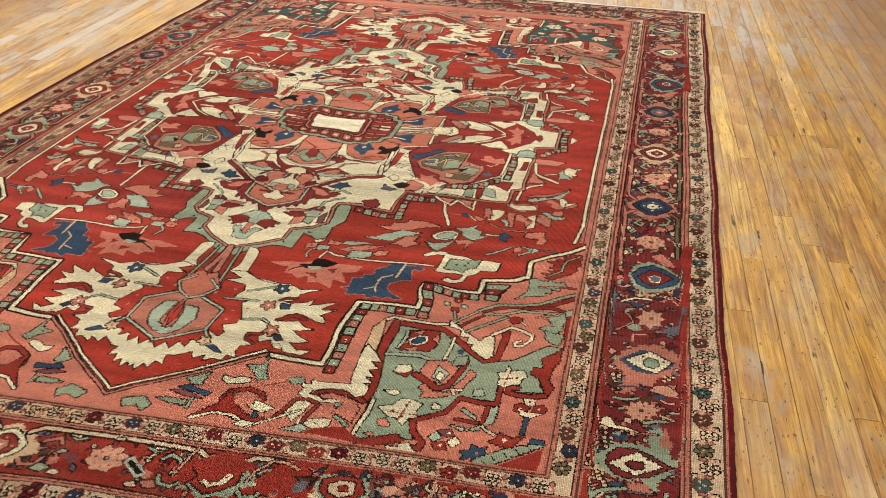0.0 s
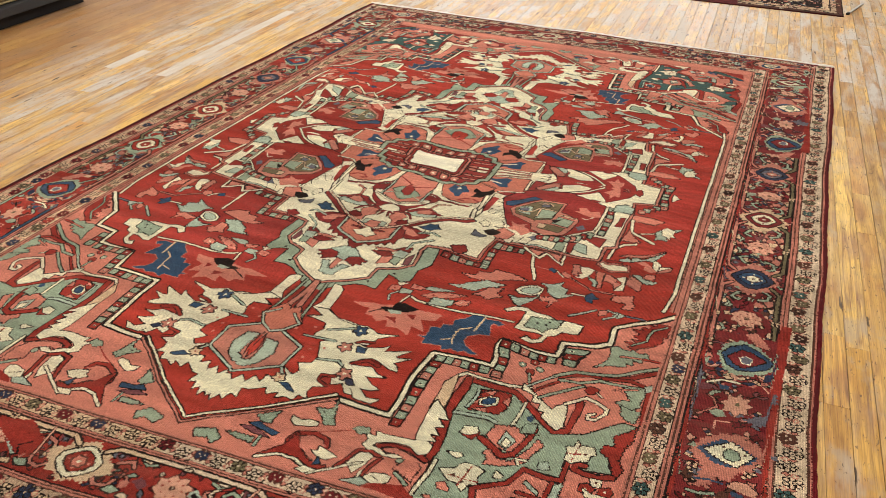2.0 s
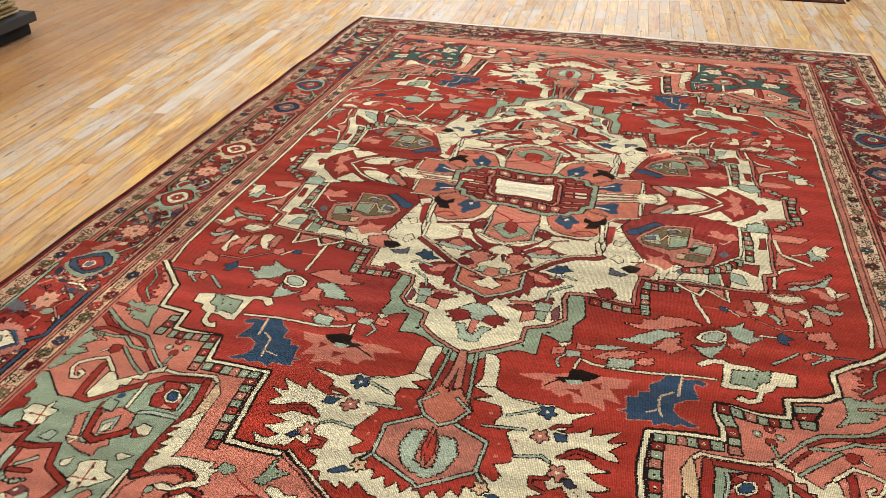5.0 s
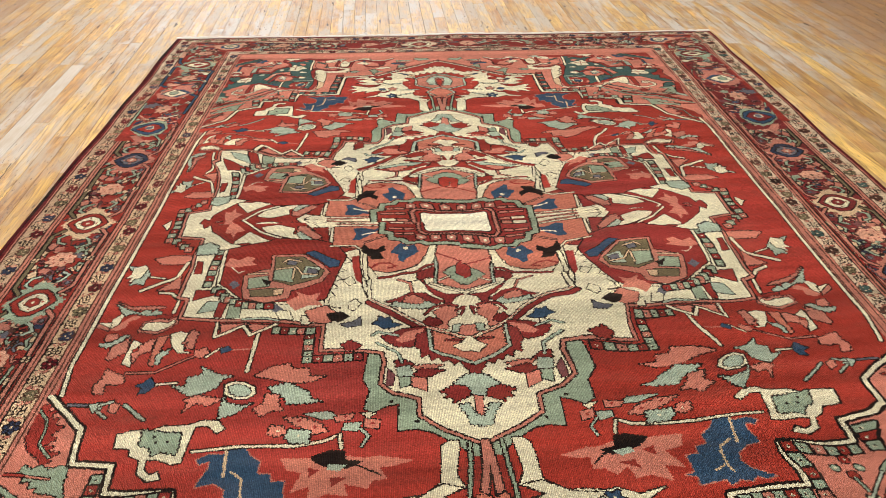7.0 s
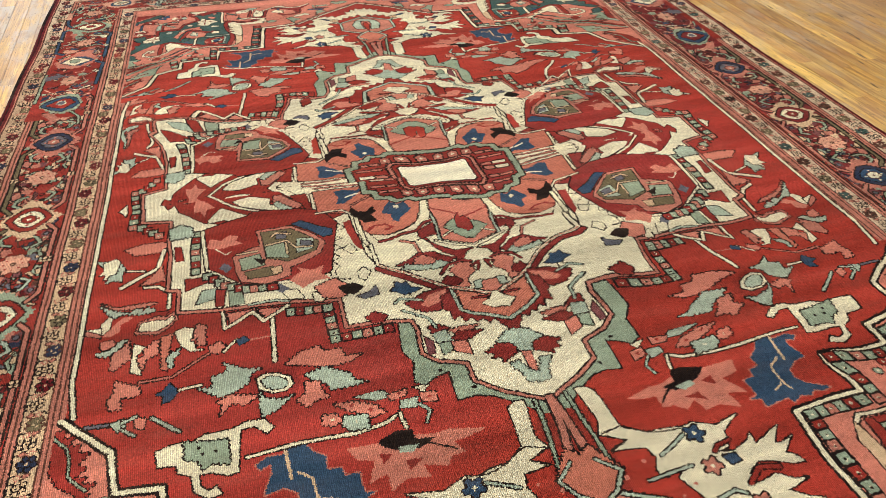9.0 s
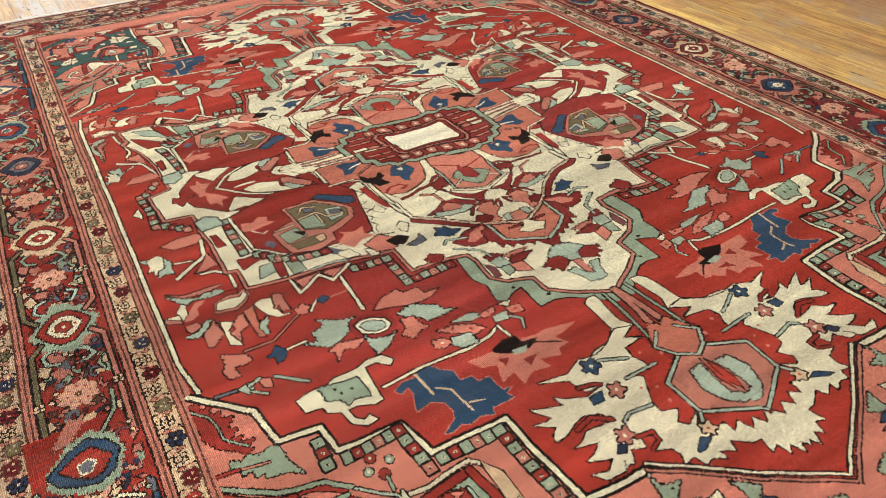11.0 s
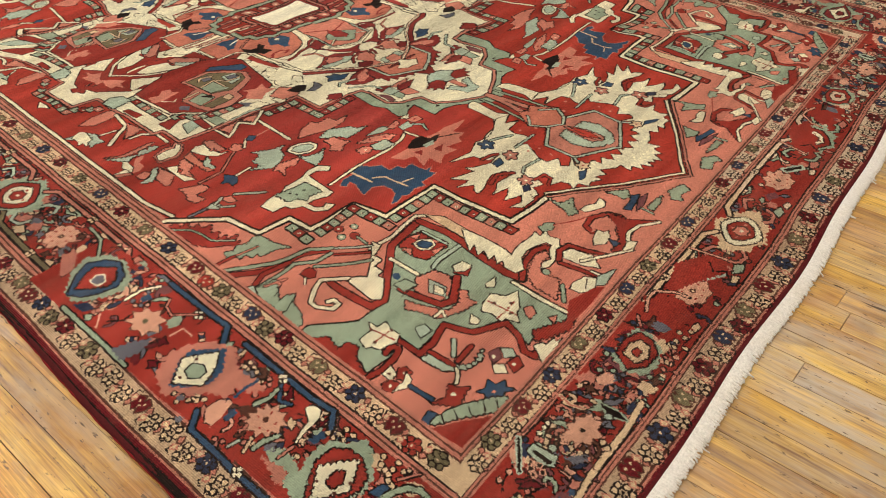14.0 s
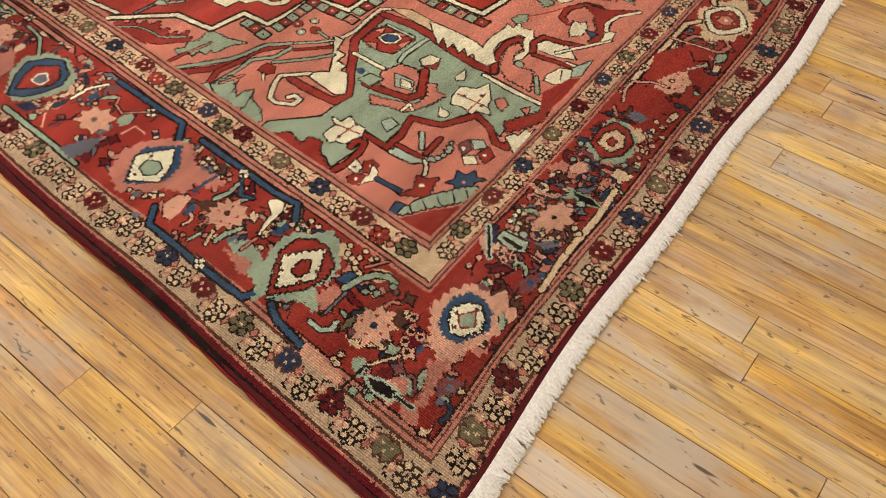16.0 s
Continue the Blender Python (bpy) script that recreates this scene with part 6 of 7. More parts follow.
def border_red_lozenge(c):
    """Blue lozenge with a red heart."""
    c.patch("sage", None, [(1222, 695), (1180, 648), (1140, 631), (1100, 659), (1087, 705), (1106, 758), (1132, 774), (1169, 767), (1200, 748), (1223, 729)], jag=6)
    c.patch("rose", None, [(1169, 586), (1142, 604), (1174, 644), (1206, 644)], jag=5)
    c.patch("blue", "ink", [(1220, 702), (1181, 667), (1146, 649), (1114, 669), (1097, 699), (1112, 739), (1139, 755), (1173, 746), (1204, 728)], 2.4, jag=4)
    c.patch("red", "ink", [(1201, 700), (1165, 678), (1142, 672), (1111, 707), (1130, 734), (1151, 741), (1176, 724)], 2.4, jag=4)
    c.patch("slate", "cream", [(1169, 704), (1152, 697), (1140, 707), (1148, 724), (1164, 724)], 2.4)


def border_rosettes(c):
    c.patch("blush", "brown", [(1169, 1186), (1156, 1191), (1153, 1180), (1143, 1191), (1137, 1181), (1131, 1194), (1119, 1188), (1120, 1203), (1106, 1205), (1117, 1218), (1108, 1228), (1122, 1233), (1125, 1246), (1135, 1239), (1146, 1250), (1150, 1236), (1164, 1240), (1162, 1225), (1177, 1224), (1169, 1213), (1179, 1203), (1167, 1200)], 1.5)
    c.dots("brick", None, 2.6, [(1147, 1198), (1126, 1209), (1137, 1230), (1159, 1217), (1154, 1230)])
    c.dots("brown", None, 6, [(1142, 1212)])
    c.patch("blush", "brown", [(1164, 1489), (1151, 1497), (1145, 1486), (1136, 1497), (1125, 1490), (1123, 1504), (1105, 1506), (1111, 1517), (1101, 1529), (1117, 1533), (1120, 1549), (1132, 1540), (1142, 1551), (1148, 1539), (1161, 1544), (1162, 1531), (1179, 1527), (1168, 1519), (1177, 1508), (1163, 1505)], 1.5)
    c.dots("brick", None, 2.6, [(1145, 1501), (1124, 1511), (1126, 1534), (1158, 1518), (1143, 1534)])
    c.dots("navy", None, 6, [(1139, 1518)])
    c.patch("blush", "brown", [(1179, 847), (1162, 854), (1156, 838), (1147, 853), (1132, 850), (1132, 868), (1117, 878), (1127, 888), (1123, 907), (1140, 904), (1151, 922), (1159, 904), (1178, 904), (1173, 886), (1185, 873), (1172, 867)], 1.5)
    c.dots("olive", None, 6, [(1153, 877)])
    c.patch("blush", "brown", [(828, 1594), (813, 1598), (806, 1588), (795, 1597), (782, 1592), (778, 1603), (761, 1608), (770, 1618), (764, 1630), (783, 1632), (790, 1645), (802, 1635), (815, 1639), (818, 1625), (835, 1622), (826, 1612), (839, 1605)], 1.5)
    c.dots("ink", None, 4.5, [(800, 1614)])


def border_sprigs(c):
    """Leaves, stems and buds between the lozenges."""
    c.ribbon("sage", "ink", 7, [(1134, 1174), (1108, 1183), (1086, 1181)], 2.2)
    c.ribbon("sage", "ink", 8, [(1192, 1238), (1173, 1240), (1150, 1250)], 2.2)
    c.patch("cream", "ink", [(1081, 1246), (1069, 1249), (1065, 1268), (1081, 1277), (1103, 1278), (1126, 1280), (1142, 1282), (1115, 1271), (1095, 1269)], 2.2)
    c.patch("blue", None, [(1121, 1293), (1090, 1298), (1097, 1311), (1119, 1306)], jag=4)
    c.ribbon("rose", "ink", 4, [(1177, 1281), (1145, 1283)], 2)
    c.ribbon("sage", "ink", 9, [(1122, 1447), (1095, 1454), (1074, 1465), (1062, 1483), (1064, 1498)], 2.2)
    c.dots("sage", "ink", 5, [(1071, 1500)], 2)
    c.patch("blue", "ink", [(1120, 1428), (1096, 1433), (1088, 1445), (1114, 1443)], 2)
    c.dots("sage", "ink", 5, [(1105, 1474), (1093, 1477), (1096, 1489)], 2)
    c.ribbon("slate", "ink", 4, [(1172, 1454), (1127, 1454)], 2)
    c.dots("tan", "ink", 4.5, [(1071, 1410), (1074, 1420), (1076, 1429), (1065, 1429), (1084, 1436), (1086, 1446), (1058, 1403), (1050, 1428)], 2)
    c.dots("tan", "ink", 4, [(1056, 1444), (1049, 1450), (1089, 1308), (1090, 1320), (1078, 1322), (1081, 1335)], 2)
    c.ribbon("rose", "ink", 4, [(1072, 1446), (1042, 1466)], 2)
    c.patch("olive", "ink", [(1182, 1487), (1156, 1484), (1145, 1490), (1161, 1495)], 2)
    c.ribbon("mint", "ink", 7, [(1197, 1446), (1197, 1466), (1186, 1478), (1172, 1476)], 2)
    c.dots("tan", "ink", 4.5, [(1217, 1510), (1205, 1513), (1219, 1517)], 2)
    c.ribbon("tan", "ink", 3.5, [(1191, 1550), (1151, 1575)], 1.8)
    c.patch("ink", "mint", [(1207, 1560), (1197, 1580), (1197, 1605), (1209, 1602), (1214, 1579)], 4)
    c.ribbon("ink", "mint", 4, [(1202, 1604), (1200, 1630)], 1.8)
    c.dots("ink", "blush", 4.5, [(1091, 1553), (1112, 1564), (1111, 1579), (1129, 1566), (1141, 1578)], 2)
    c.patch("blue", None, [(1133, 1586), (1113, 1587), (1122, 1594), (1136, 1591)])
    c.dots("sage", "ink", 6, [(1234, 1558), (1226, 1580)], 2)
    c.dots("rose", "ink", 4, [(1229, 1188), (1219, 1191), (1224, 1178)], 2)
    c.ribbon("mint", "ink", 5, [(1220, 1205), (1199, 1209)], 2)
    c.ribbon("tan", "ink", 5, [(1208, 1231), (1181, 1221)], 2)
    c.patch("blush", None, [(1193, 1139), (1159, 1135), (1158, 1144), (1196, 1154), (1217, 1155)])
    c.patch("blue", None, [(1189, 1156), (1164, 1155), (1168, 1167), (1191, 1168)])
    c.dots("tan", "ink", 4, [(1207, 1070), (1220, 1072), (1205, 1085), (1212, 1055)], 2)
    c.dots("slate", None, 7, [(1211, 1071), (1240, 1104)])
    c.ribbon("cream", "ink", 6, [(1149, 801), (1112, 802), (1081, 821)], 2.2)
    c.patch("blue", None, [(1130, 819), (1107, 822), (1110, 838), (1129, 833)])
    c.ribbon("rose", "ink", 4, [(1088, 866), (1103, 876), (1110, 901), (1074, 938)], 2)
    c.dots("navy", None, 7, [(1095, 744), (1098, 766), (1077, 746)])
    c.dots("rose", None, 4, [(1074, 732), (1073, 758), (1072, 784)], 2)
    c.patch("navy", None, [(1227, 735), (1202, 752), (1201, 777), (1223, 766)])
    c.patch("sage", "ink", [(1224, 776), (1212, 786), (1222, 796), (1230, 790)], 2)
    c.ribbon("blush", None, 4, [(1202, 796), (1224, 821)])
    c.ribbon("ink", None, 4, [(1202, 824), (1180, 844), (1161, 843)])
    c.patch("slate", None, [(1234, 886), (1197, 901), (1165, 924), (1202, 933), (1237, 923)], jag=5)
    c.ribbon("blush", None, 4, [(1141, 942), (1113, 947), (1113, 973)])
    c.patch("mint", "ink", [(893, 1567), (875, 1568), (869, 1610), (889, 1615), (900, 1595)], 2)
    c.patch("ink", None, [(889, 1571), (882, 1578), (882, 1611), (892, 1607)])
    c.ribbon("ink", None, 3.5, [(885, 1614), (884, 1643)])
    c.dots("cream", "ink", 4, [(837, 1565), (827, 1564), (852, 1564)], 2)
    c.dots("mint", "ink", 6, [(861, 1596)], 2)
    c.patch("slate", None, [(865, 1617), (840, 1635), (841, 1652), (863, 1638)], jag=4)
    c.dots("tan", "ink", 5, [(798, 1651), (803, 1661)], 2)
    c.ribbon("brown", None, 4, [(818, 1637), (851, 1665)])
    c.dots("ink", "blush", 4, [(916, 1590), (902, 1597), (909, 1608), (922, 1599)], 2)
    c.patch("ink", "sage", [(733, 1608), (728, 1642), (735, 1659), (745, 1631)], 3)
    c.dots("mint", "ink", 6, [(748, 1633)], 2)
    c.ribbon("rose", "tan", 4, [(764, 1551), (769, 1572), (761, 1593)], 1.5)


def border_corner(c):
    """The corner lozenge in blue on a rosy cloud."""
    c.patch("blush", None, [(1059, 1561), (1021, 1568), (989, 1587), (984, 1625), (963, 1632), (982, 1650), (1013, 1649), (1029, 1666), (1058, 1654), (1085, 1643), (1118, 1637), (1123, 1619), (1109, 1593)], jag=7)
    c.patch("rose", None, [(1132, 1606), (1108, 1633), (1160, 1639), (1191, 1643), (1195, 1629), (1160, 1624)], jag=5)
    c.patch("blue", None, [(1079, 1589), (1055, 1580), (1029, 1579), (1004, 1592), (998, 1615), (1009, 1639), (1036, 1652), (1059, 1640), (1083, 1628), (1089, 1605)], jag=4)
    c.patch("cream", "ink", [(1064, 1598), (1044, 1590), (1023, 1600), (1011, 1619), (1025, 1635), (1046, 1642), (1071, 1624), (1076, 1609)], 2.4, jag=4)
    c.patch("sage", "brick", [(1046, 1604), (1026, 1619), (1045, 1630), (1060, 1616)], 2.4)
    c.dots("brown", None, 3.5, [(1045, 1598), (1021, 1619), (1066, 1608)])
    c.patch("plum", None, [(1152, 1636), (1132, 1648), (1125, 1664), (1152, 1661), (1166, 1646)], jag=5)
    c.dots("slate", None, 6, [(1144, 1654), (1169, 1653)])
    c.patch("plum", None, [(939, 1639), (915, 1645), (912, 1663), (938, 1664), (953, 1653)], jag=5)
    c.dots("blue", None, 6, [(907, 1659), (930, 1654)])


def end_lozenge(c):
    """A tan lozenge in a sage cloud on the end border."""
    c.patch("sage", None, [(631, 1573), (583, 1571), (541, 1573), (533, 1604), (556, 1636), (595, 1647), (630, 1637), (647, 1606)], jag=6)
    c.patch("brick", "ink", [(617, 1576), (575, 1574), (545, 1586), (547, 1613), (571, 1634), (608, 1630), (636, 1608)], 2.4, jag=3)
    c.patch("tan", "ink", [(610, 1586), (581, 1585), (560, 1596), (565, 1615), (589, 1624), (615, 1613)], 2.4, jag=3)
    c.patch("brick", "ink", [(597, 1596), (581, 1599), (585, 1610), (601, 1608)], 2)


for draw in (border_ground, border_lines, border_blue_lozenge, border_sage_lozenge, border_red_lozenge, border_rosettes, border_sprigs, border_corner, end_lozenge,):
    for sx in (-1, 1):
        for sy in (-1, 1):
            if draw is not border_lines or sx < 0:
                draw(border.put(0, 0, sx, sy))
border.put()


quarter = Cartoon(-0.02, -0.02, 1.0, 1.52, "red")
quarter.saw = 4.6
for draw in (corner_ground, corner_leaf, corner_stems, corner_blossoms, corner_hooks, blue_leaf, shadow_flower, animal_head, star_leaves, feathers, medallion_ground, medallion_arm, medallion_heart, medallion_foot, cartouche, pendant,):
    draw(quarter)


# ---------------------------------------------------------------- the rug as cloth
NEAR_LEFT, NEAR_RIGHT, FAR_LEFT, FAR_RIGHT = (-1.400, -1.895), (1.335, -1.785), (-1.203, 1.937), (1.488, 1.829)
FLOOR_Z = -0.005


def pattern_centre(u, v):
    """How far the woven design drifts from the middle of the cloth."""
    drift = np.interp(v, [-1.5, -1.2, -0.9, -0.55, 0.0, 0.4, 1.5], [-0.018, -0.036, -0.034, -0.043, -0.049, -0.056, -0.056])
    return drift * np.interp(np.abs(u), [0, 0.6, 0.95, 1.3], [1, 1, 0.5, 0])


def wobble(u, v, seed):
    """The unsteady hand of the weaver, a few millimetres."""
    return 0.0022 * np.sin(9.1 * u + 7.3 * v + seed) + 0.0016 * np.sin(23.0 * v - 15.0 * u + 2.1 * seed) + 0.0010 * np.sin(61.0 * u + 3.7 * seed) * np.sin(53.0 * v + seed)


def sample(c, x, y):
    j = np.clip(np.rint((x - c.x0) / STEP).astype(int), 0, c.cells.shape[1] - 1)
    i = np.clip(np.rint((y - c.y0) / STEP).astype(int), 0, c.cells.shape[0] - 1)
    return c.cells[i, j]


# Where the weaver set the motifs of the other three quarters: place, and the step back to the drawing (millimetres).
NEAR_RIGHT_DRIFT = [(595, 645, -77, -11), (464, 906, 9, -14), (661, 792, -7, -26), (732, 851, 6, -30), (731, 906, 2, -23), (583, 895, 12, -1), (594, 997, -13, -20), (446, 1003, -26, -18), (439, 1239, -32, -44), (636, 1114, -44, -18), (234, 990, -28, -14), (275, 862, 25, -12), (519, 230, -28, 3), (184, 434, 22, 4), (330, 408, -58, 13), (148, 156, -11, -30), (722, 456, -11, -41), (418, 593, -38, -30), (960, 650, -10, -35), (842, 737, -9, -19), (842, 809, -22, 1), (810, 843, -40, -22)]
FAR_LEFT_DRIFT = [(516, 697, 2, -63), (479, 935, -6, -43), (649, 859, 5, -93), (299, 871, 1, -21), (519, 270, -28, -37), (260, 403, -54, 35), (329, 402, -57, 19), (167, 145, -30, -19), (809, 535, -98, -120), (389, 597, -9, -34)]
FAR_RIGHT_DRIFT = [(615, 657, -97, -23), (464, 912, 9, -20), (593, 805, 61, -39), (319, 837, -19, 13), (513, 273, -22, -40), (239, 389, -33, 49), (319, 397, -47, 24), (143, 135, -6, -9), (703, 467, 8, -52), (397, 533, -17, 30)]


def drift(a, b, rows):
    """A smooth shift that carries the listed places to the drawing and fades out towards the borders and the middle."""
    fixed = [(x, y, 0, 0) for x, y in ((0, 0), (965, 0), (965, 300), (965, 1490), (500, 1490), (0, 1490), (965, 1150), (0, 430), (0, 900))]
    total, sx, sy = 1e-9, 0.0, 0.0
    for x, y, dx, dy in rows + fixed:
        w = 1.0 / ((a - x / 1000) ** 2 + (b - y / 1000) ** 2 + 0.0009) ** 1.6
        total, sx, sy = total + w, sx + w * dx, sy + w * dy
    return a + sx / total / 1000, b + sy / total / 1000


def design(u, v):
    """Wool number at each place of the cloth."""
    # single knots stand a little out of line
    stray = np.random.RandomState(19)
    u, v = u + stray.normal(0, 0.0006, u.shape), v + stray.normal(0, 0.0006, v.shape)
    du, dv = u + wobble(u, v, 0.4), v + wobble(v, u, 1.9)
    x = du - pattern_centre(u, v)
    y = dv + 0.033 - 0.06 * np.minimum(1, np.abs(u) / 0.95) * np.maximum(0, 1 - np.abs(v) / 0.7)
    a, b = np.abs(x), np.abs(y)
    for side, rows in (((x > 0) & (y < 0), NEAR_RIGHT_DRIFT), ((x <= 0) & (y >= 0), FAR_LEFT_DRIFT), ((x > 0) & (y >= 0), FAR_RIGHT_DRIFT)):
        a[side], b[side] = drift(a[side], b[side], rows)
    inner = sample(quarter, np.abs(a), np.abs(b))
    along = np.interp(v, [-1.75, -1.45, -1.138, -0.782, -0.395, -0.016, 0.37, 0.77, 1.2, 1.75], [0, 0.06, 0.085, 0.074, 0.075, 0.066, 0.10, 0.03, -0.05, 0]) * np.clip((u - 1.045) / 0.01, 0, 1) * np.clip((1.228 - u) / 0.01, 0, 1)
    # the dark outer stripe is narrower on the right side
    squeeze = np.interp(u, [0.0, 0.90, 1.03, 1.10, 1.24, 1.312, 1.33], [0.0, -0.012, -0.012, -0.006, 0.002, 0.012, 0.016])
    squeeze = squeeze + np.interp(u, [-1.33, -1.31, -1.24], [-0.003, -0.003, 0.0])
    steady = 0.35
    outer = sample(border, u + steady * (du - u) - squeeze, v + steady * (dv - v) + along + np.interp(v, [-1.745, -1.735, -1.69], [0.005, 0.005, 0.0]))
    # paler tan in the guard stripes of the right side and the far end
    outer = np.where(((u > 0) | (v > 1.2)) & ((outer == SHADES.index("dun")) | (outer == SHADES.index("tan"))) & ((np.abs(u) > 1.24) | (np.abs(u) < 1.03) | (np.abs(v) > 1.5)), SHADES.index("bisque"), outer)
    # the main border is dyed darker than the field, most of all on the right side
    outer = np.where(((np.abs(u) > 1.05) | (np.abs(v) > 1.55)) & (outer == SHADES.index("red")), SHADES.index("brick"), outer)
    dark = (u > 1.05) & (u < 1.222) & (np.abs(v) < 1.56)
    outer = np.where(dark & (outer == SHADES.index("brick")), SHADES.index("garnet"), outer)
    # the far corners are woven in a darker green than the near ones
    far = (y > 1.02) & (np.abs(x) > 0.42) & (inner == SHADES.index("sage"))
    inner = np.where(far, SHADES.index("teal"), inner)
    return np.where(outer >= 0, outer, inner)


def cloth(u, v):
    """Where a place of the cloth lies in the room: the four corners, wavering edges and shallow ripples."""
    s, t = u / (2 * HALF_W) + 0.5, v / (2 * HALF_L) + 0.5
    out = []
    for k in (0, 1):
        out.append((NEAR_LEFT[k] * (1 - s) + NEAR_RIGHT[k] * s) * (1 - t) + (FAR_LEFT[k] * (1 - s) + FAR_RIGHT[k] * s) * t)
    x, y = out[0], out[1] + 0.022 * (1 - (v / 1.745) ** 2)
    rim_u, rim_v = np.clip((np.abs(u) - 0.9) / 0.43, 0, 1) ** 2, np.clip((np.abs(v) - 1.3) / 0.445, 0, 1) ** 2
    x = x + rim_u * (0.003 * np.sin(5.3 * v + 2.6) + 0.002 * np.sin(13.1 * v + 5.0))
    y = y + rim_v * (0.006 * np.sin(4.7 * u + np.sign(v)) + 0.004 * np.sin(12.0 * u + 0.7))
    z = 0.004 + 0.0012 * np.sin(3.1 * u + 1.0) * np.sin(2.3 * v) + 0.0008 * np.sin(11.0 * v + 2.0 * u) + 0.0016 * rim_u * np.sin(9.0 * v) + 0.0016 * rim_v * np.sin(8.0 * u + 1.0)
    return x, y, z


# the knots are finer at the near left corner, which is seen from closest
line_u = np.concatenate([np.linspace(-HALF_W, -0.45, 480, endpoint=False), np.linspace(-0.45, HALF_W, 641)])
line_v = np.concatenate([np.linspace(-HALF_L, -0.80, 530, endpoint=False), np.linspace(-0.80, 0.20, 360, endpoint=False), np.linspace(0.20, HALF_L, 321)])
nu, nv = len(line_u) - 1, len(line_v) - 1
gu, gv = np.meshgrid(line_u, line_v)
PALETTE = np.array([WOOL[k] for k in SHADES], dtype=np.float32)
cu, cv = (gu[:-1, :-1] + gu[1:, 1:]) / 2, (gv[:-1, :-1] + gv[1:, 1:]) / 2
dye = PALETTE[design(cu, cv)]
# each dye lot: bands of knots that took the colour a little differently
lots = np.random.RandomState(4)
reds = np.isin(design(cu, cv), [SHADES.index(k) for k in ("red", "brick", "garnet")])
bands = np.interp(cv + 0.012 * np.sin(2.1 * cu + 0.6), np.linspace(-1.9, 1.9, 90), lots.normal(0.0, 0.12, 90)) + 0.11 * np.sin(4.3 * cv + 1.1 * np.sin(1.7 * cu) + 0.4) + 0.05 * np.sin(3.0 * cu + 2.0 * cv)
dye *= np.where(reds, 1.0 + bands, 1.0 + 0.35 * bands)[:, :, None]
# one lot of red leans to plum, another to scarlet
plum = np.clip(np.sin(3.1 * cv - 0.9 * np.sin(2.2 * cu) + 2.7), 0, 1) * np.clip(1.2 - np.abs(cu), 0, 1)
dye *= np.where(reds, 1.0, 0.0)[:, :, None] * (plum[:, :, None] * np.array((-0.08, 0.08, 0.28)) + (1 - plum[:, :, None]) * np.array((0.05, 0.04, -0.06))) + 1.0
row_tone = np.interp(np.arange(nv), np.arange(0, nv + 30, 9), lots.normal(1.0, 0.075, len(np.arange(0, nv + 30, 9))))
dye *= row_tone[:, None, None] * lots.normal(1.0, 0.12, dye.shape[:2])[:, :, None]
px, py, pz = cloth(gu, gv)
pz = pz + lots.normal(0, 0.00025, pz.shape)
points = np.stack([px, py, pz], axis=-1)

rug = tagged(new("rug"), "large red and ivory hand-knotted wool rug, flat on wooden boards", "rug")
mid_u, mid_v = (gu[:-1, :-1] + gu[1:, 1:]) / 2, (gv[:-1, :-1] + gv[1:, 1:]) / 2
au, av = np.abs(mid_u) * 1000, np.abs(mid_v) * 1000
in_outer = (au > 1222) | (av > 1676)
in_main = ~in_outer & ((au > 1052) | (av > 1553))
in_inner = ~in_outer & ~in_main & ((au > INNER_A) | (av > INNER_B))
in_field = ~(in_outer | in_main | in_inner)
zx, zy = np.abs(mid_u - pattern_centre(mid_u, mid_v)) * 1000, np.abs(mid_v + 0.033) * 1000
in_medallion = in_field & ((zx / 905 + zy / 1250 < 1) & (zy < 880))
in_corner = in_field & ~in_medallion & (zy > 690) & ((zx > 950 - (zy - 690) * 0.72) | (zy > 1400))
in_pendant = in_field & ~in_medallion & ~in_corner & (zy > 880) & (zx < 430)
in_ground = in_field & ~in_medallion & ~in_corner & ~in_pendant
for name, keep, label in (("outer_guard_stripe", in_outer, "tan stripe of small dark flowers"), ("main_border", in_main, "dark red border of lozenges and rosettes"),
                          ("inner_guard_stripe", in_inner, "tan stripe of small flowers"), ("red_field", in_ground, "madder red ground with scattered leaves"),
                          ("medallion", in_medallion, "stepped ivory, green and pink medallion"),
                          ("near_pendant", in_pendant & (mid_v < 0), "red lobe with ivory flame leaves"), ("far_pendant", in_pendant & (mid_v > 0), "red lobe with ivory flame leaves"),
                          ("corner", in_corner & (mid_v < 0) & (mid_u < 0), "pink corner with a sage leaf form"), ("corner", in_corner & (mid_v < 0) & (mid_u > 0), "pink corner with a sage leaf form"),
                          ("corner", in_corner & (mid_v > 0) & (mid_u < 0), "pink corner with a dark green leaf form"), ("corner", in_corner & (mid_v > 0) & (mid_u > 0), "pink corner with a dark green leaf form")):
    piece = new(name, grid_mesh(name, points, PILE, dye, keep))
    piece.parent = rug
    tagged(piece, label)

# backing: a thin closed slab under the pile
bu, bv = np.meshgrid(np.linspace(-HALF_W, HALF_W, 60), np.linspace(-HALF_L, HALF_L, 80))
bx, by, bz = cloth(bu * 0.997, bv * 0.998)
back = new("backing", grid_mesh("backing", np.stack([bx, by, bz - 0.004], axis=-1), BACKING))
back.parent = rug


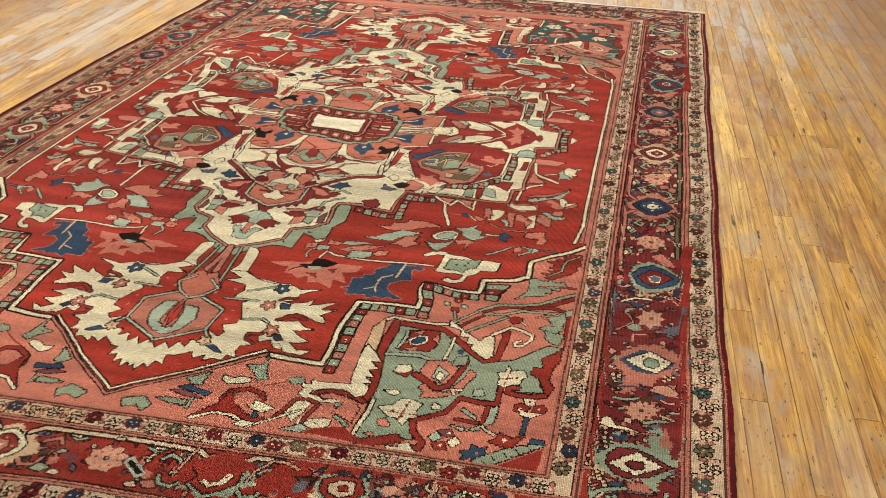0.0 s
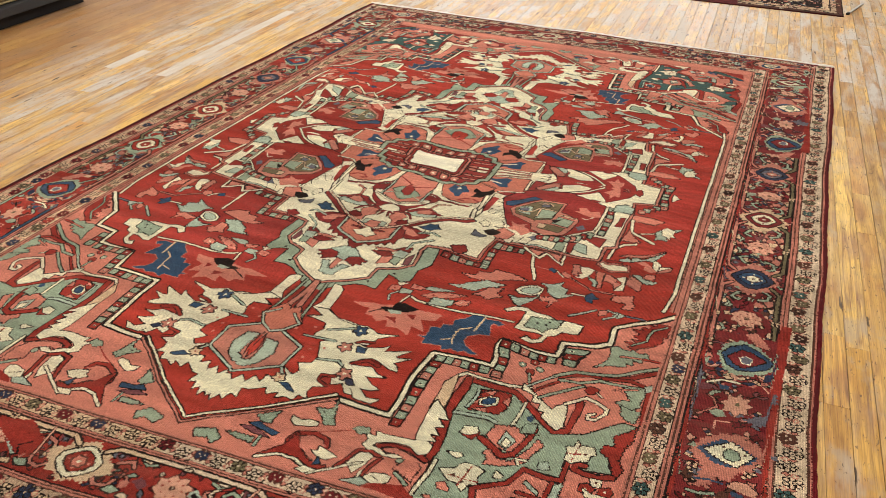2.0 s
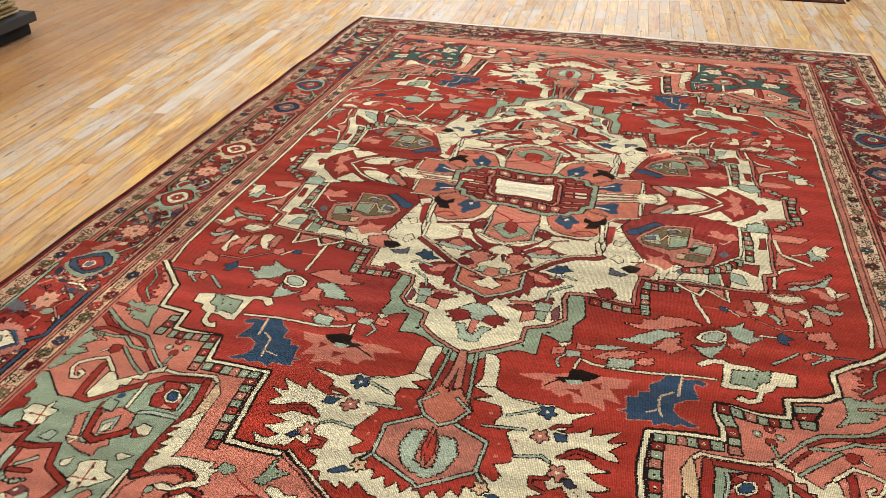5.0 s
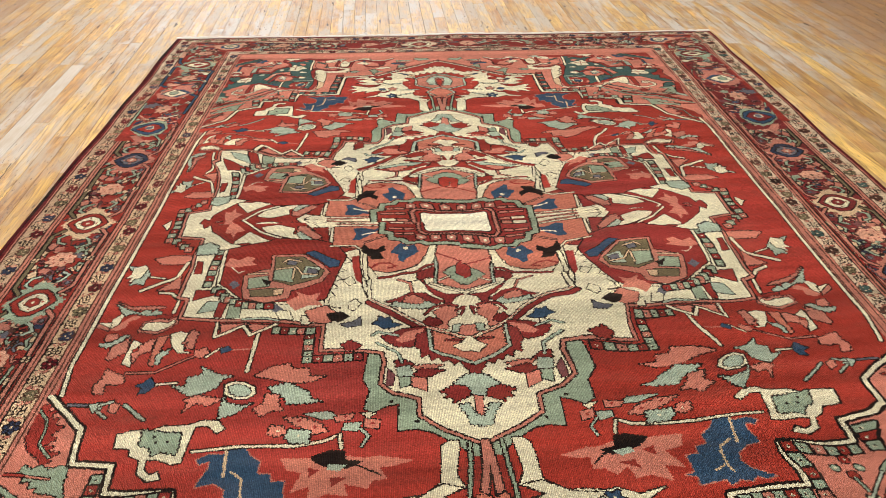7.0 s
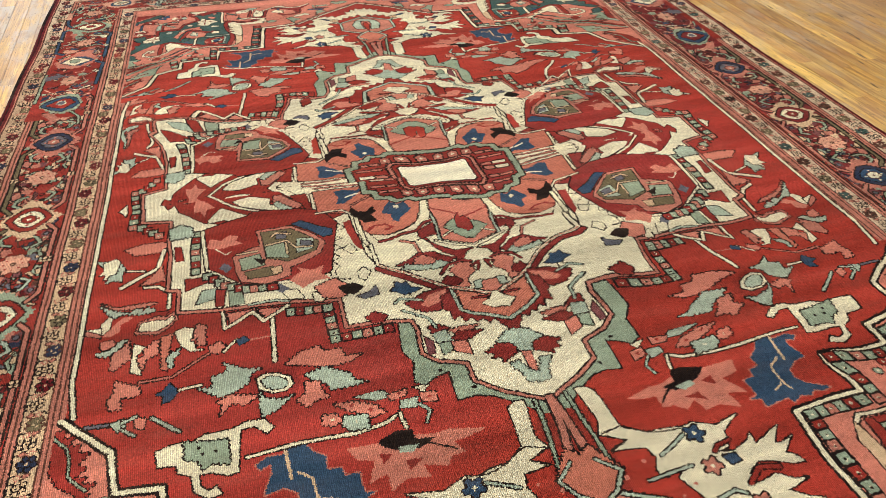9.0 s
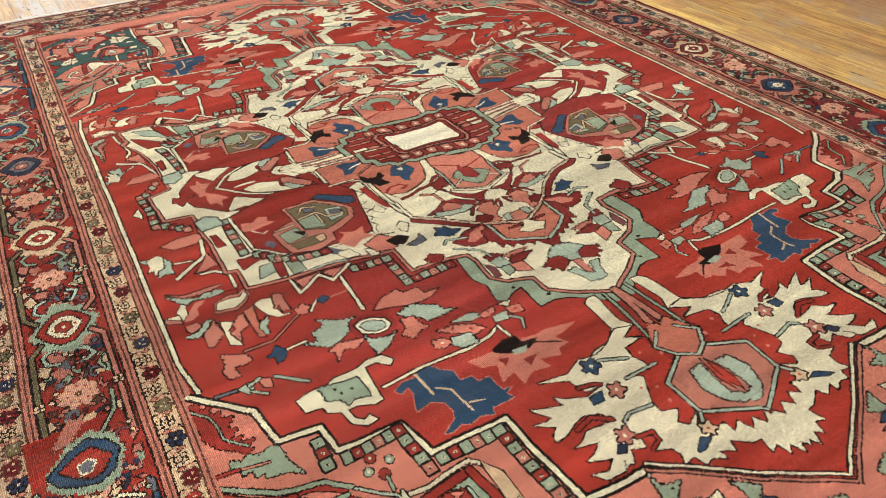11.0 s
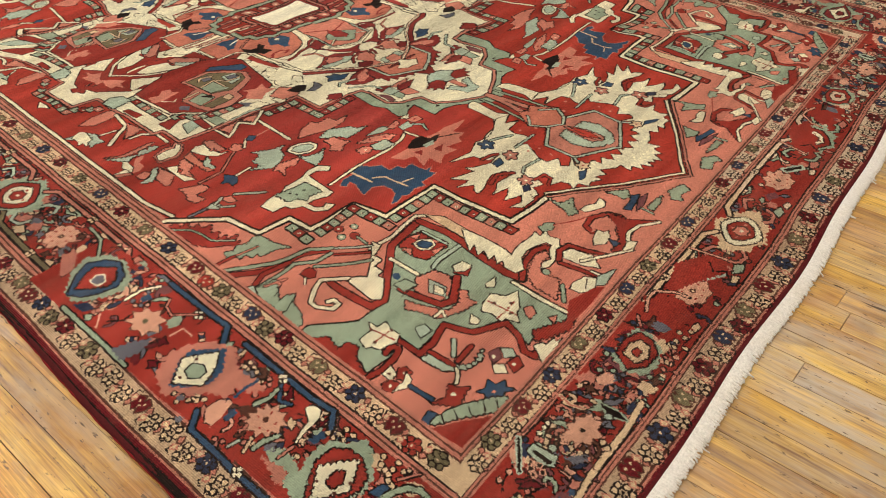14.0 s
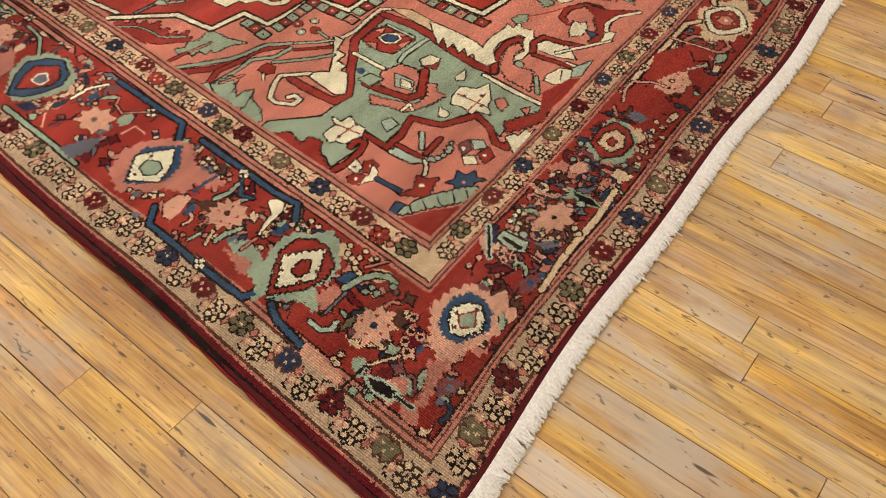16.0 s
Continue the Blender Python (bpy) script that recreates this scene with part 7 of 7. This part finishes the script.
def cord(name, path, radius, material, label, lump=0.15, sides=8, seed=1):
    """A bound edge: an uneven tube along a path."""
    chance = np.random.RandomState(seed)
    n = len(path)
    ahead = np.gradient(path, axis=0)
    ahead /= np.linalg.norm(ahead, axis=1)[:, None]
    side = np.cross(ahead, (0, 0, 1.0))
    r = radius * (1 + lump * np.interp(np.arange(n), np.arange(0, n + 3, 3), chance.uniform(-1, 1, len(np.arange(0, n + 3, 3)))))
    ang = np.linspace(0, 2 * np.pi, sides + 1)
    xyz = path[:, None, :] + r[:, None, None] * (np.cos(ang)[None, :, None] * side[:, None, :] + np.sin(ang)[None, :, None] * np.array((0, 0, 0.8))[None, None, :])
    ob = new(name, grid_mesh(name, xyz, material))
    ob.parent = rug
    return tagged(ob, label)


def edge_path(side, end, n, out, z):
    if end is None:
        v = np.linspace(-HALF_L, HALF_L, n)
        u = np.full(n, side * (HALF_W + out))
    else:
        u = np.linspace(-HALF_W, HALF_W, n)
        v = np.full(n, end * (HALF_L + out))
    x, y, _ = cloth(u, v)
    return np.stack([x, y, np.full(n, z)], axis=-1)


for side in (-1, 1):
    cord("selvedge", edge_path(side, None, 700, -0.004, 0.0006), 0.0058, SELVEDGE, "dark wool overcast edge", seed=3 + side)
    cord("edge_binding", edge_path(side, None, 700, -0.001, -0.0012), 0.0040, SELVEDGE_RED, "worn red wool edge binding", 0.3, seed=7 + side)
for end in (-1, 1):
    if end < 0:
        cord("end_band", edge_path(0, end, 500, 0.001, 0.0006), 0.0058, SELVEDGE, "dark woven end band", seed=12 + end)
    else:
        cord("end_band", edge_path(0, end, 500, 0.006, 0.0030), 0.0085, COTTON, "white cotton end band", 0.35, seed=12 + end)


# fringe: short, knotted tufts of cotton warp at both ends
def fringe(end, length, count, seed):
    chance = np.random.RandomState(seed)
    verts, faces = [], []
    for i in range(count):
        u = -HALF_W + 2 * HALF_W * (i + chance.uniform(0.1, 0.9)) / count
        x0, y0, _ = cloth(np.array(u), np.array(end * (HALF_L + 0.003)))
        lean = chance.normal(0, 0.18)
        long = length * chance.uniform(0.75, 1.1) * (1.4 if chance.rand() < 0.006 else 1)
        w = chance.uniform(0.0020, 0.0034)
        base = len(verts)
        for k in range(5):
            t = k / 4
            cx, cy = x0 + lean * long * t * t + chance.normal(0, 0.0006), y0 + end * long * t
            cz = 0.0025 * (1 - t) ** 0.7 - 0.002 * t + chance.uniform(0, 0.0018) + 0.0015 * math.sin(t * 3)
            r = w * (1.0 - 0.45 * t) * (1 + 0.25 * math.sin(k * 2.5 + i))
            for a in range(6):
                verts.append((cx + r * math.cos(a * math.pi / 3), cy, max(FLOOR_Z + 0.0006, cz + r * 0.9 * math.sin(a * math.pi / 3))))
        for k in range(4):
            for a in range(6):
                p, q = base + 6 * k + a, base + 6 * k + (a + 1) % 6
                faces.append((p, q, q + 6, p + 6))
        faces.append(tuple(base + 24 + a for a in range(6)))
    data = bpy.data.meshes.new("fringe")
    data.from_pydata([tuple(float(c) for c in p) for p in verts], [], faces)
    data.polygons.foreach_set("use_smooth", [True] * len(data.polygons))
    data.materials.append(COTTON)
    ob = new("fringe", data)
    ob.parent = rug
    return tagged(ob, "short worn white cotton fringe", kind="stuff")


fringe(-1, 0.028, 3000, 21)
fringe(1, 0.024, 3000, 22)


# ---------------------------------------------------------------- stacked rugs on a low platform
def sheet_slab(sx, sy, thick, seed, wave=0.004):
    """A folded rug: a soft slab with a rounded fold and wavering layers."""
    chance = random.Random(seed)
    bm = bmesh.new()
    n = 28
    ph = chance.uniform(0, 6)
    rings = []
    for i in range(n + 1):
        y = -sy / 2 + sy * i / n
        ring = []
        for k in range(12):
            t = k / 11
            if t < 0.4:
                x, z = sx / 2 - sx * t / 0.4, -0.5
            elif t > 0.6:
                x, z = -sx / 2 + sx * (t - 0.6) / 0.4, 0.5
            else:
                a = (t - 0.4) / 0.2 * math.pi
                x, z = -sx / 2 - thick * 0.5 * math.sin(a), -0.5 * math.cos(a)
            lift = wave * (math.sin(3.1 * y + ph) + 0.6 * math.sin(8.7 * y + 2 * ph + x))
            ring.append(bm.verts.new((-x + 0.5 * lift, y, z * thick + lift)))
        rings.append(ring)
    for r0, r1 in zip(rings, rings[1:]):
        for k in range(12):
            bm.faces.new((r0[k], r0[(k + 1) % 12], r1[(k + 1) % 12], r1[k]))
    bm.faces.new(rings[0])
    bm.faces.new(list(reversed(rings[-1])))
    bmesh.ops.recalc_face_normals(bm, faces=bm.faces[:])
    return bm


PLAT_X, PLAT_Y0, PLAT_Y1 = -2.800, -2.2, 1.255
platform = tagged(new("platform"), "low display platform, its shaded recess coloured black, with a dark grey edge board", "platform")
platform.matrix_world = pose(PLAT_X, (PLAT_Y0 + PLAT_Y1) / 2, FLOOR_Z)
# set back under the edge board, its shade deepened by a near-black colour
part("plinth", box_bm(1.7, PLAT_Y1 - PLAT_Y0 - 0.02, 0.072, 0.004, (-0.90, 0, 0.036)), RECESS_TIP_BLACK, platform)
part("edge_board", box_bm(1.76, PLAT_Y1 - PLAT_Y0, 0.052, 0.006, (-0.88, 0, 0.096)), GREY_BOARD, platform, "dark grey edge board")
FOLDS = [(0.40, 0.33, 0.17), (0.22, 0.16, 0.08), (0.36, 0.29, 0.14), (0.42, 0.35, 0.19), (0.24, 0.18, 0.09), (0.34, 0.28, 0.15), (0.28, 0.22, 0.12), (0.38, 0.32, 0.20), (0.30, 0.26, 0.18), (0.10, 0.12, 0.13), (0.06, 0.09, 0.11), (0.24, 0.20, 0.13), (0.10, 0.11, 0.12), (0.20, 0.18, 0.14), (0.06, 0.08, 0.10)]
height = 0.122 + FLOOR_Z
for i, colour in enumerate(FOLDS):
    thick = 0.014 + 0.005 * ((i * 7) % 3)
    slab = tagged(part("folded_rug", sheet_slab(1.55, PLAT_Y1 - PLAT_Y0 - 0.10, thick, 30 + i, 0.0028), thread_material("folded_rug_wool", colour), None, "", True),
                  "folded woollen rug lying in a low stack on the platform", "rug", "stacked folded rugs")
    slab.matrix_world = pose(PLAT_X - 0.83 + random.uniform(-0.012, 0.012), (PLAT_Y0 + PLAT_Y1) / 2 - 0.02, height + thick / 2 + 0.004)
    height += thick + 0.003
    if i in (3, 8, 10):
        # loose fringe hanging from the fold
        bm = bmesh.new()
        for k in range(260):
            y = random.uniform(-1.6, 1.6)
            x0, drop, lean = 0.775 + thick / 2, random.uniform(0.008, 0.026), random.uniform(-0.02, 0.02)
            ring = [bm.verts.new((x0 + 0.004 * math.sin(t * 3), y + lean * t + w, -t * drop + thick * 0.3)) for t in (0.0, 0.5, 1.0) for w in (0.0, 0.0022)]
            bm.faces.new((ring[0], ring[1], ring[3], ring[2]))
            bm.faces.new((ring[2], ring[3], ring[5], ring[4]))
        tagged(part("fringe", bm, COTTON, slab), "loose white cotton fringe", kind="stuff")


# ---------------------------------------------------------------- the second rug beyond
def far_rug():
    c = Cartoon(-1.4, -1.0, 1.4, 1.0, "brown")
    c.put()
    for wool, m in (("umber", 0), ("brown", 14), ("dun", 40), ("ink", 78), ("tan", 84), ("plum", 112), ("tan", 120), ("ink", 128), ("dun", 240), ("ink", 248), ("tan", 256), ("plum", 296), ("ink", 304), ("dun", 312)):
        c.patch(wool, None, [(-1400 + m, -1000 + m), (1400 - m, -1000 + m), (1400 - m, 1000 - m), (-1400 + m, 1000 - m)])
    chance = random.Random(8)
    for i in range(5200):
        x, y = chance.uniform(-1380, 1380), chance.uniform(-980, 980)
        inset = min(1400 - abs(x), 1000 - abs(y))
        band = inset > 128 and inset < 240
        r = chance.uniform(5, 15)
        c.patch(chance.choice(["tan", "cream", "blush", "rose", "slate"] if band else ["ink", "plum", "brown", "umber", "olive", "blush", "cream", "slate"]), "umber" if i % 2 else None,
                [(x + r * chance.uniform(0.4, 1.4) * math.cos(k), y + r * chance.uniform(0.4, 1.4) * math.sin(k)) for k in np.linspace(0, 2 * math.pi, 7)[:-1]], 2.4)
    u, v = np.meshgrid(np.linspace(-1.4, 1.4, 350), np.linspace(-1.0, 1.0, 250))
    z = 0.006 + 0.001 * np.sin(7 * u) * np.sin(5 * v)
    xyz = np.stack([u, v, z], axis=-1)
    ob = tagged(new("rug"), "dark brown and tan patterned wool rug lying flat", "rug")
    top = new("surface", grid_mesh("surface", xyz, PILE, PALETTE[sample(c, u, v)][:-1, :-1]))
    top.parent = ob
    part("backing", box_bm(2.8, 2.0, 0.006, 0.002, (0, 0, 0.0022)), SELVEDGE, ob)
    return ob


far_rug().matrix_world = pose(0.182, 3.905, FLOOR_Z + 0.001, 0, 0, -0.4)


# ---------------------------------------------------------------- a thin bar beside the second rug
def stand_foot():
    """A slim flattened metal foot with a dark rubber tip."""
    ob = tagged(new("stand_foot"), "thin pale grey metal foot with a dark tip, on the boards", "stand")
    bar = part("bar", box_bm(0.30, 0.014, 0.010, 0.003, (0.165, 0, 0.007)), FRAME_PAINT, ob)
    part("tip", box_bm(0.03, 0.018, 0.013, 0.003, (0.0, 0, 0.0068)), RECESS_TIP_BLACK, ob, "dark rubber tip")
    return ob


stand_foot().matrix_world = pose(1.602, 2.97, FLOOR_Z + 0.0005, 0, 0, 71)


# ---------------------------------------------------------------- floor boards
BOARD, JOINT_X = 0.0612, -1.124
boards = random.Random(11)
unit = bmesh.new()
bmesh.ops.create_cube(unit, size=1.0)
for v in unit.verts:
    v.co.x *= (BOARD - 0.0002) * (1.0 if v.co.z < 0 else 0.991)
    v.co.z *= 0.016
UNIT_BOARD = mesh_of("board", unit, BOARD_PIECE)
PALE_UNIT = UNIT_BOARD.copy()
PALE_UNIT.materials.clear()
PALE_UNIT.materials.append(PALE_BOARD)
PALE = {math.floor((x - JOINT_X) / BOARD): span for x, span in ((-1.605, (0.37, 1.60)), (-1.91, (0.36, 0.65)))}
ENDS = {math.floor((-0.91 - JOINT_X) / BOARD): -2.10}
rest_verts, rest_faces, near_count = [], [], 0
first = math.ceil((X_WEST - JOINT_X) / BOARD)
last = math.floor((X_EAST - JOINT_X) / BOARD)
for i in range(first, last):
    x = JOINT_X + (i + 0.5) * BOARD
    y = Y_SOUTH - boards.uniform(0, 1.2)
    while y < Y_NORTH:
        long = boards.choice([0.35, 0.5, 0.7, 0.9, 1.1, 1.4, 1.8]) * boards.uniform(0.85, 1.15)
        light = False
        if i in ENDS and y < ENDS[i] < y + long:
            long = ENDS[i] - y
        if i in PALE:
            if y < PALE[i][0] < y + long:
                long = PALE[i][0] - y
            elif abs(y - PALE[i][0]) < 1e-6:
                long, light = PALE[i][1] - y, True
        y0, y1 = max(y, Y_SOUTH), min(y + long, Y_NORTH)
        y += long
        if y1 - y0 < 0.05:
            continue
        z = FLOOR_Z - 0.008 + boards.uniform(-0.0005, 0.0)
        covered = abs(x) < 1.15 and y0 > -1.70 and y1 < 1.62
        near = -2.15 < x < 2.1 and y1 > -2.4 and y0 < 2.3 and not covered
        if light or (near and near_count < 297):
            near_count += 1
            ob = new("board", PALE_UNIT if light else UNIT_BOARD)
            ob.matrix_world = Matrix.Translation((x, (y0 + y1) / 2, z)) @ pose(0, 0, 0, 0, boards.uniform(-0.35, 0.35), 0) @ Matrix.Diagonal((boards.choice((0.978, 0.988, 0.993, 0.996)), y1 - y0 - boards.choice((0.0006, 0.0012, 0.0018)), 1, 1))
            ob.parent = floor
            continue
        base = len(rest_verts)
        h, g = (BOARD - 0.0002) / 2 * boards.choice((0.978, 0.988, 0.993, 0.996)), boards.choice((0.0003, 0.0006, 0.0015))
        for zz, s in ((-0.008, 1.0), (0.008, 0.991)):
            rest_verts += [(x - h * s, y0 + g, z + zz), (x + h * s, y0 + g, z + zz), (x + h * s, y1 - g, z + zz), (x - h * s, y1 - g, z + zz)]
        rest_faces += [tuple(base + k for k in f) for f in ((4, 5, 6, 7), (0, 1, 5, 4), (1, 2, 6, 5), (2, 3, 7, 6), (3, 0, 4, 7))]
data = bpy.data.meshes.new("board_field")
data.from_pydata(rest_verts, [], rest_faces)
data.materials.append(BOARD_REST)
rest = new("board_field", data)
rest.parent = floor
tagged(rest, "worn varnished wooden strip boards", kind="stuff")
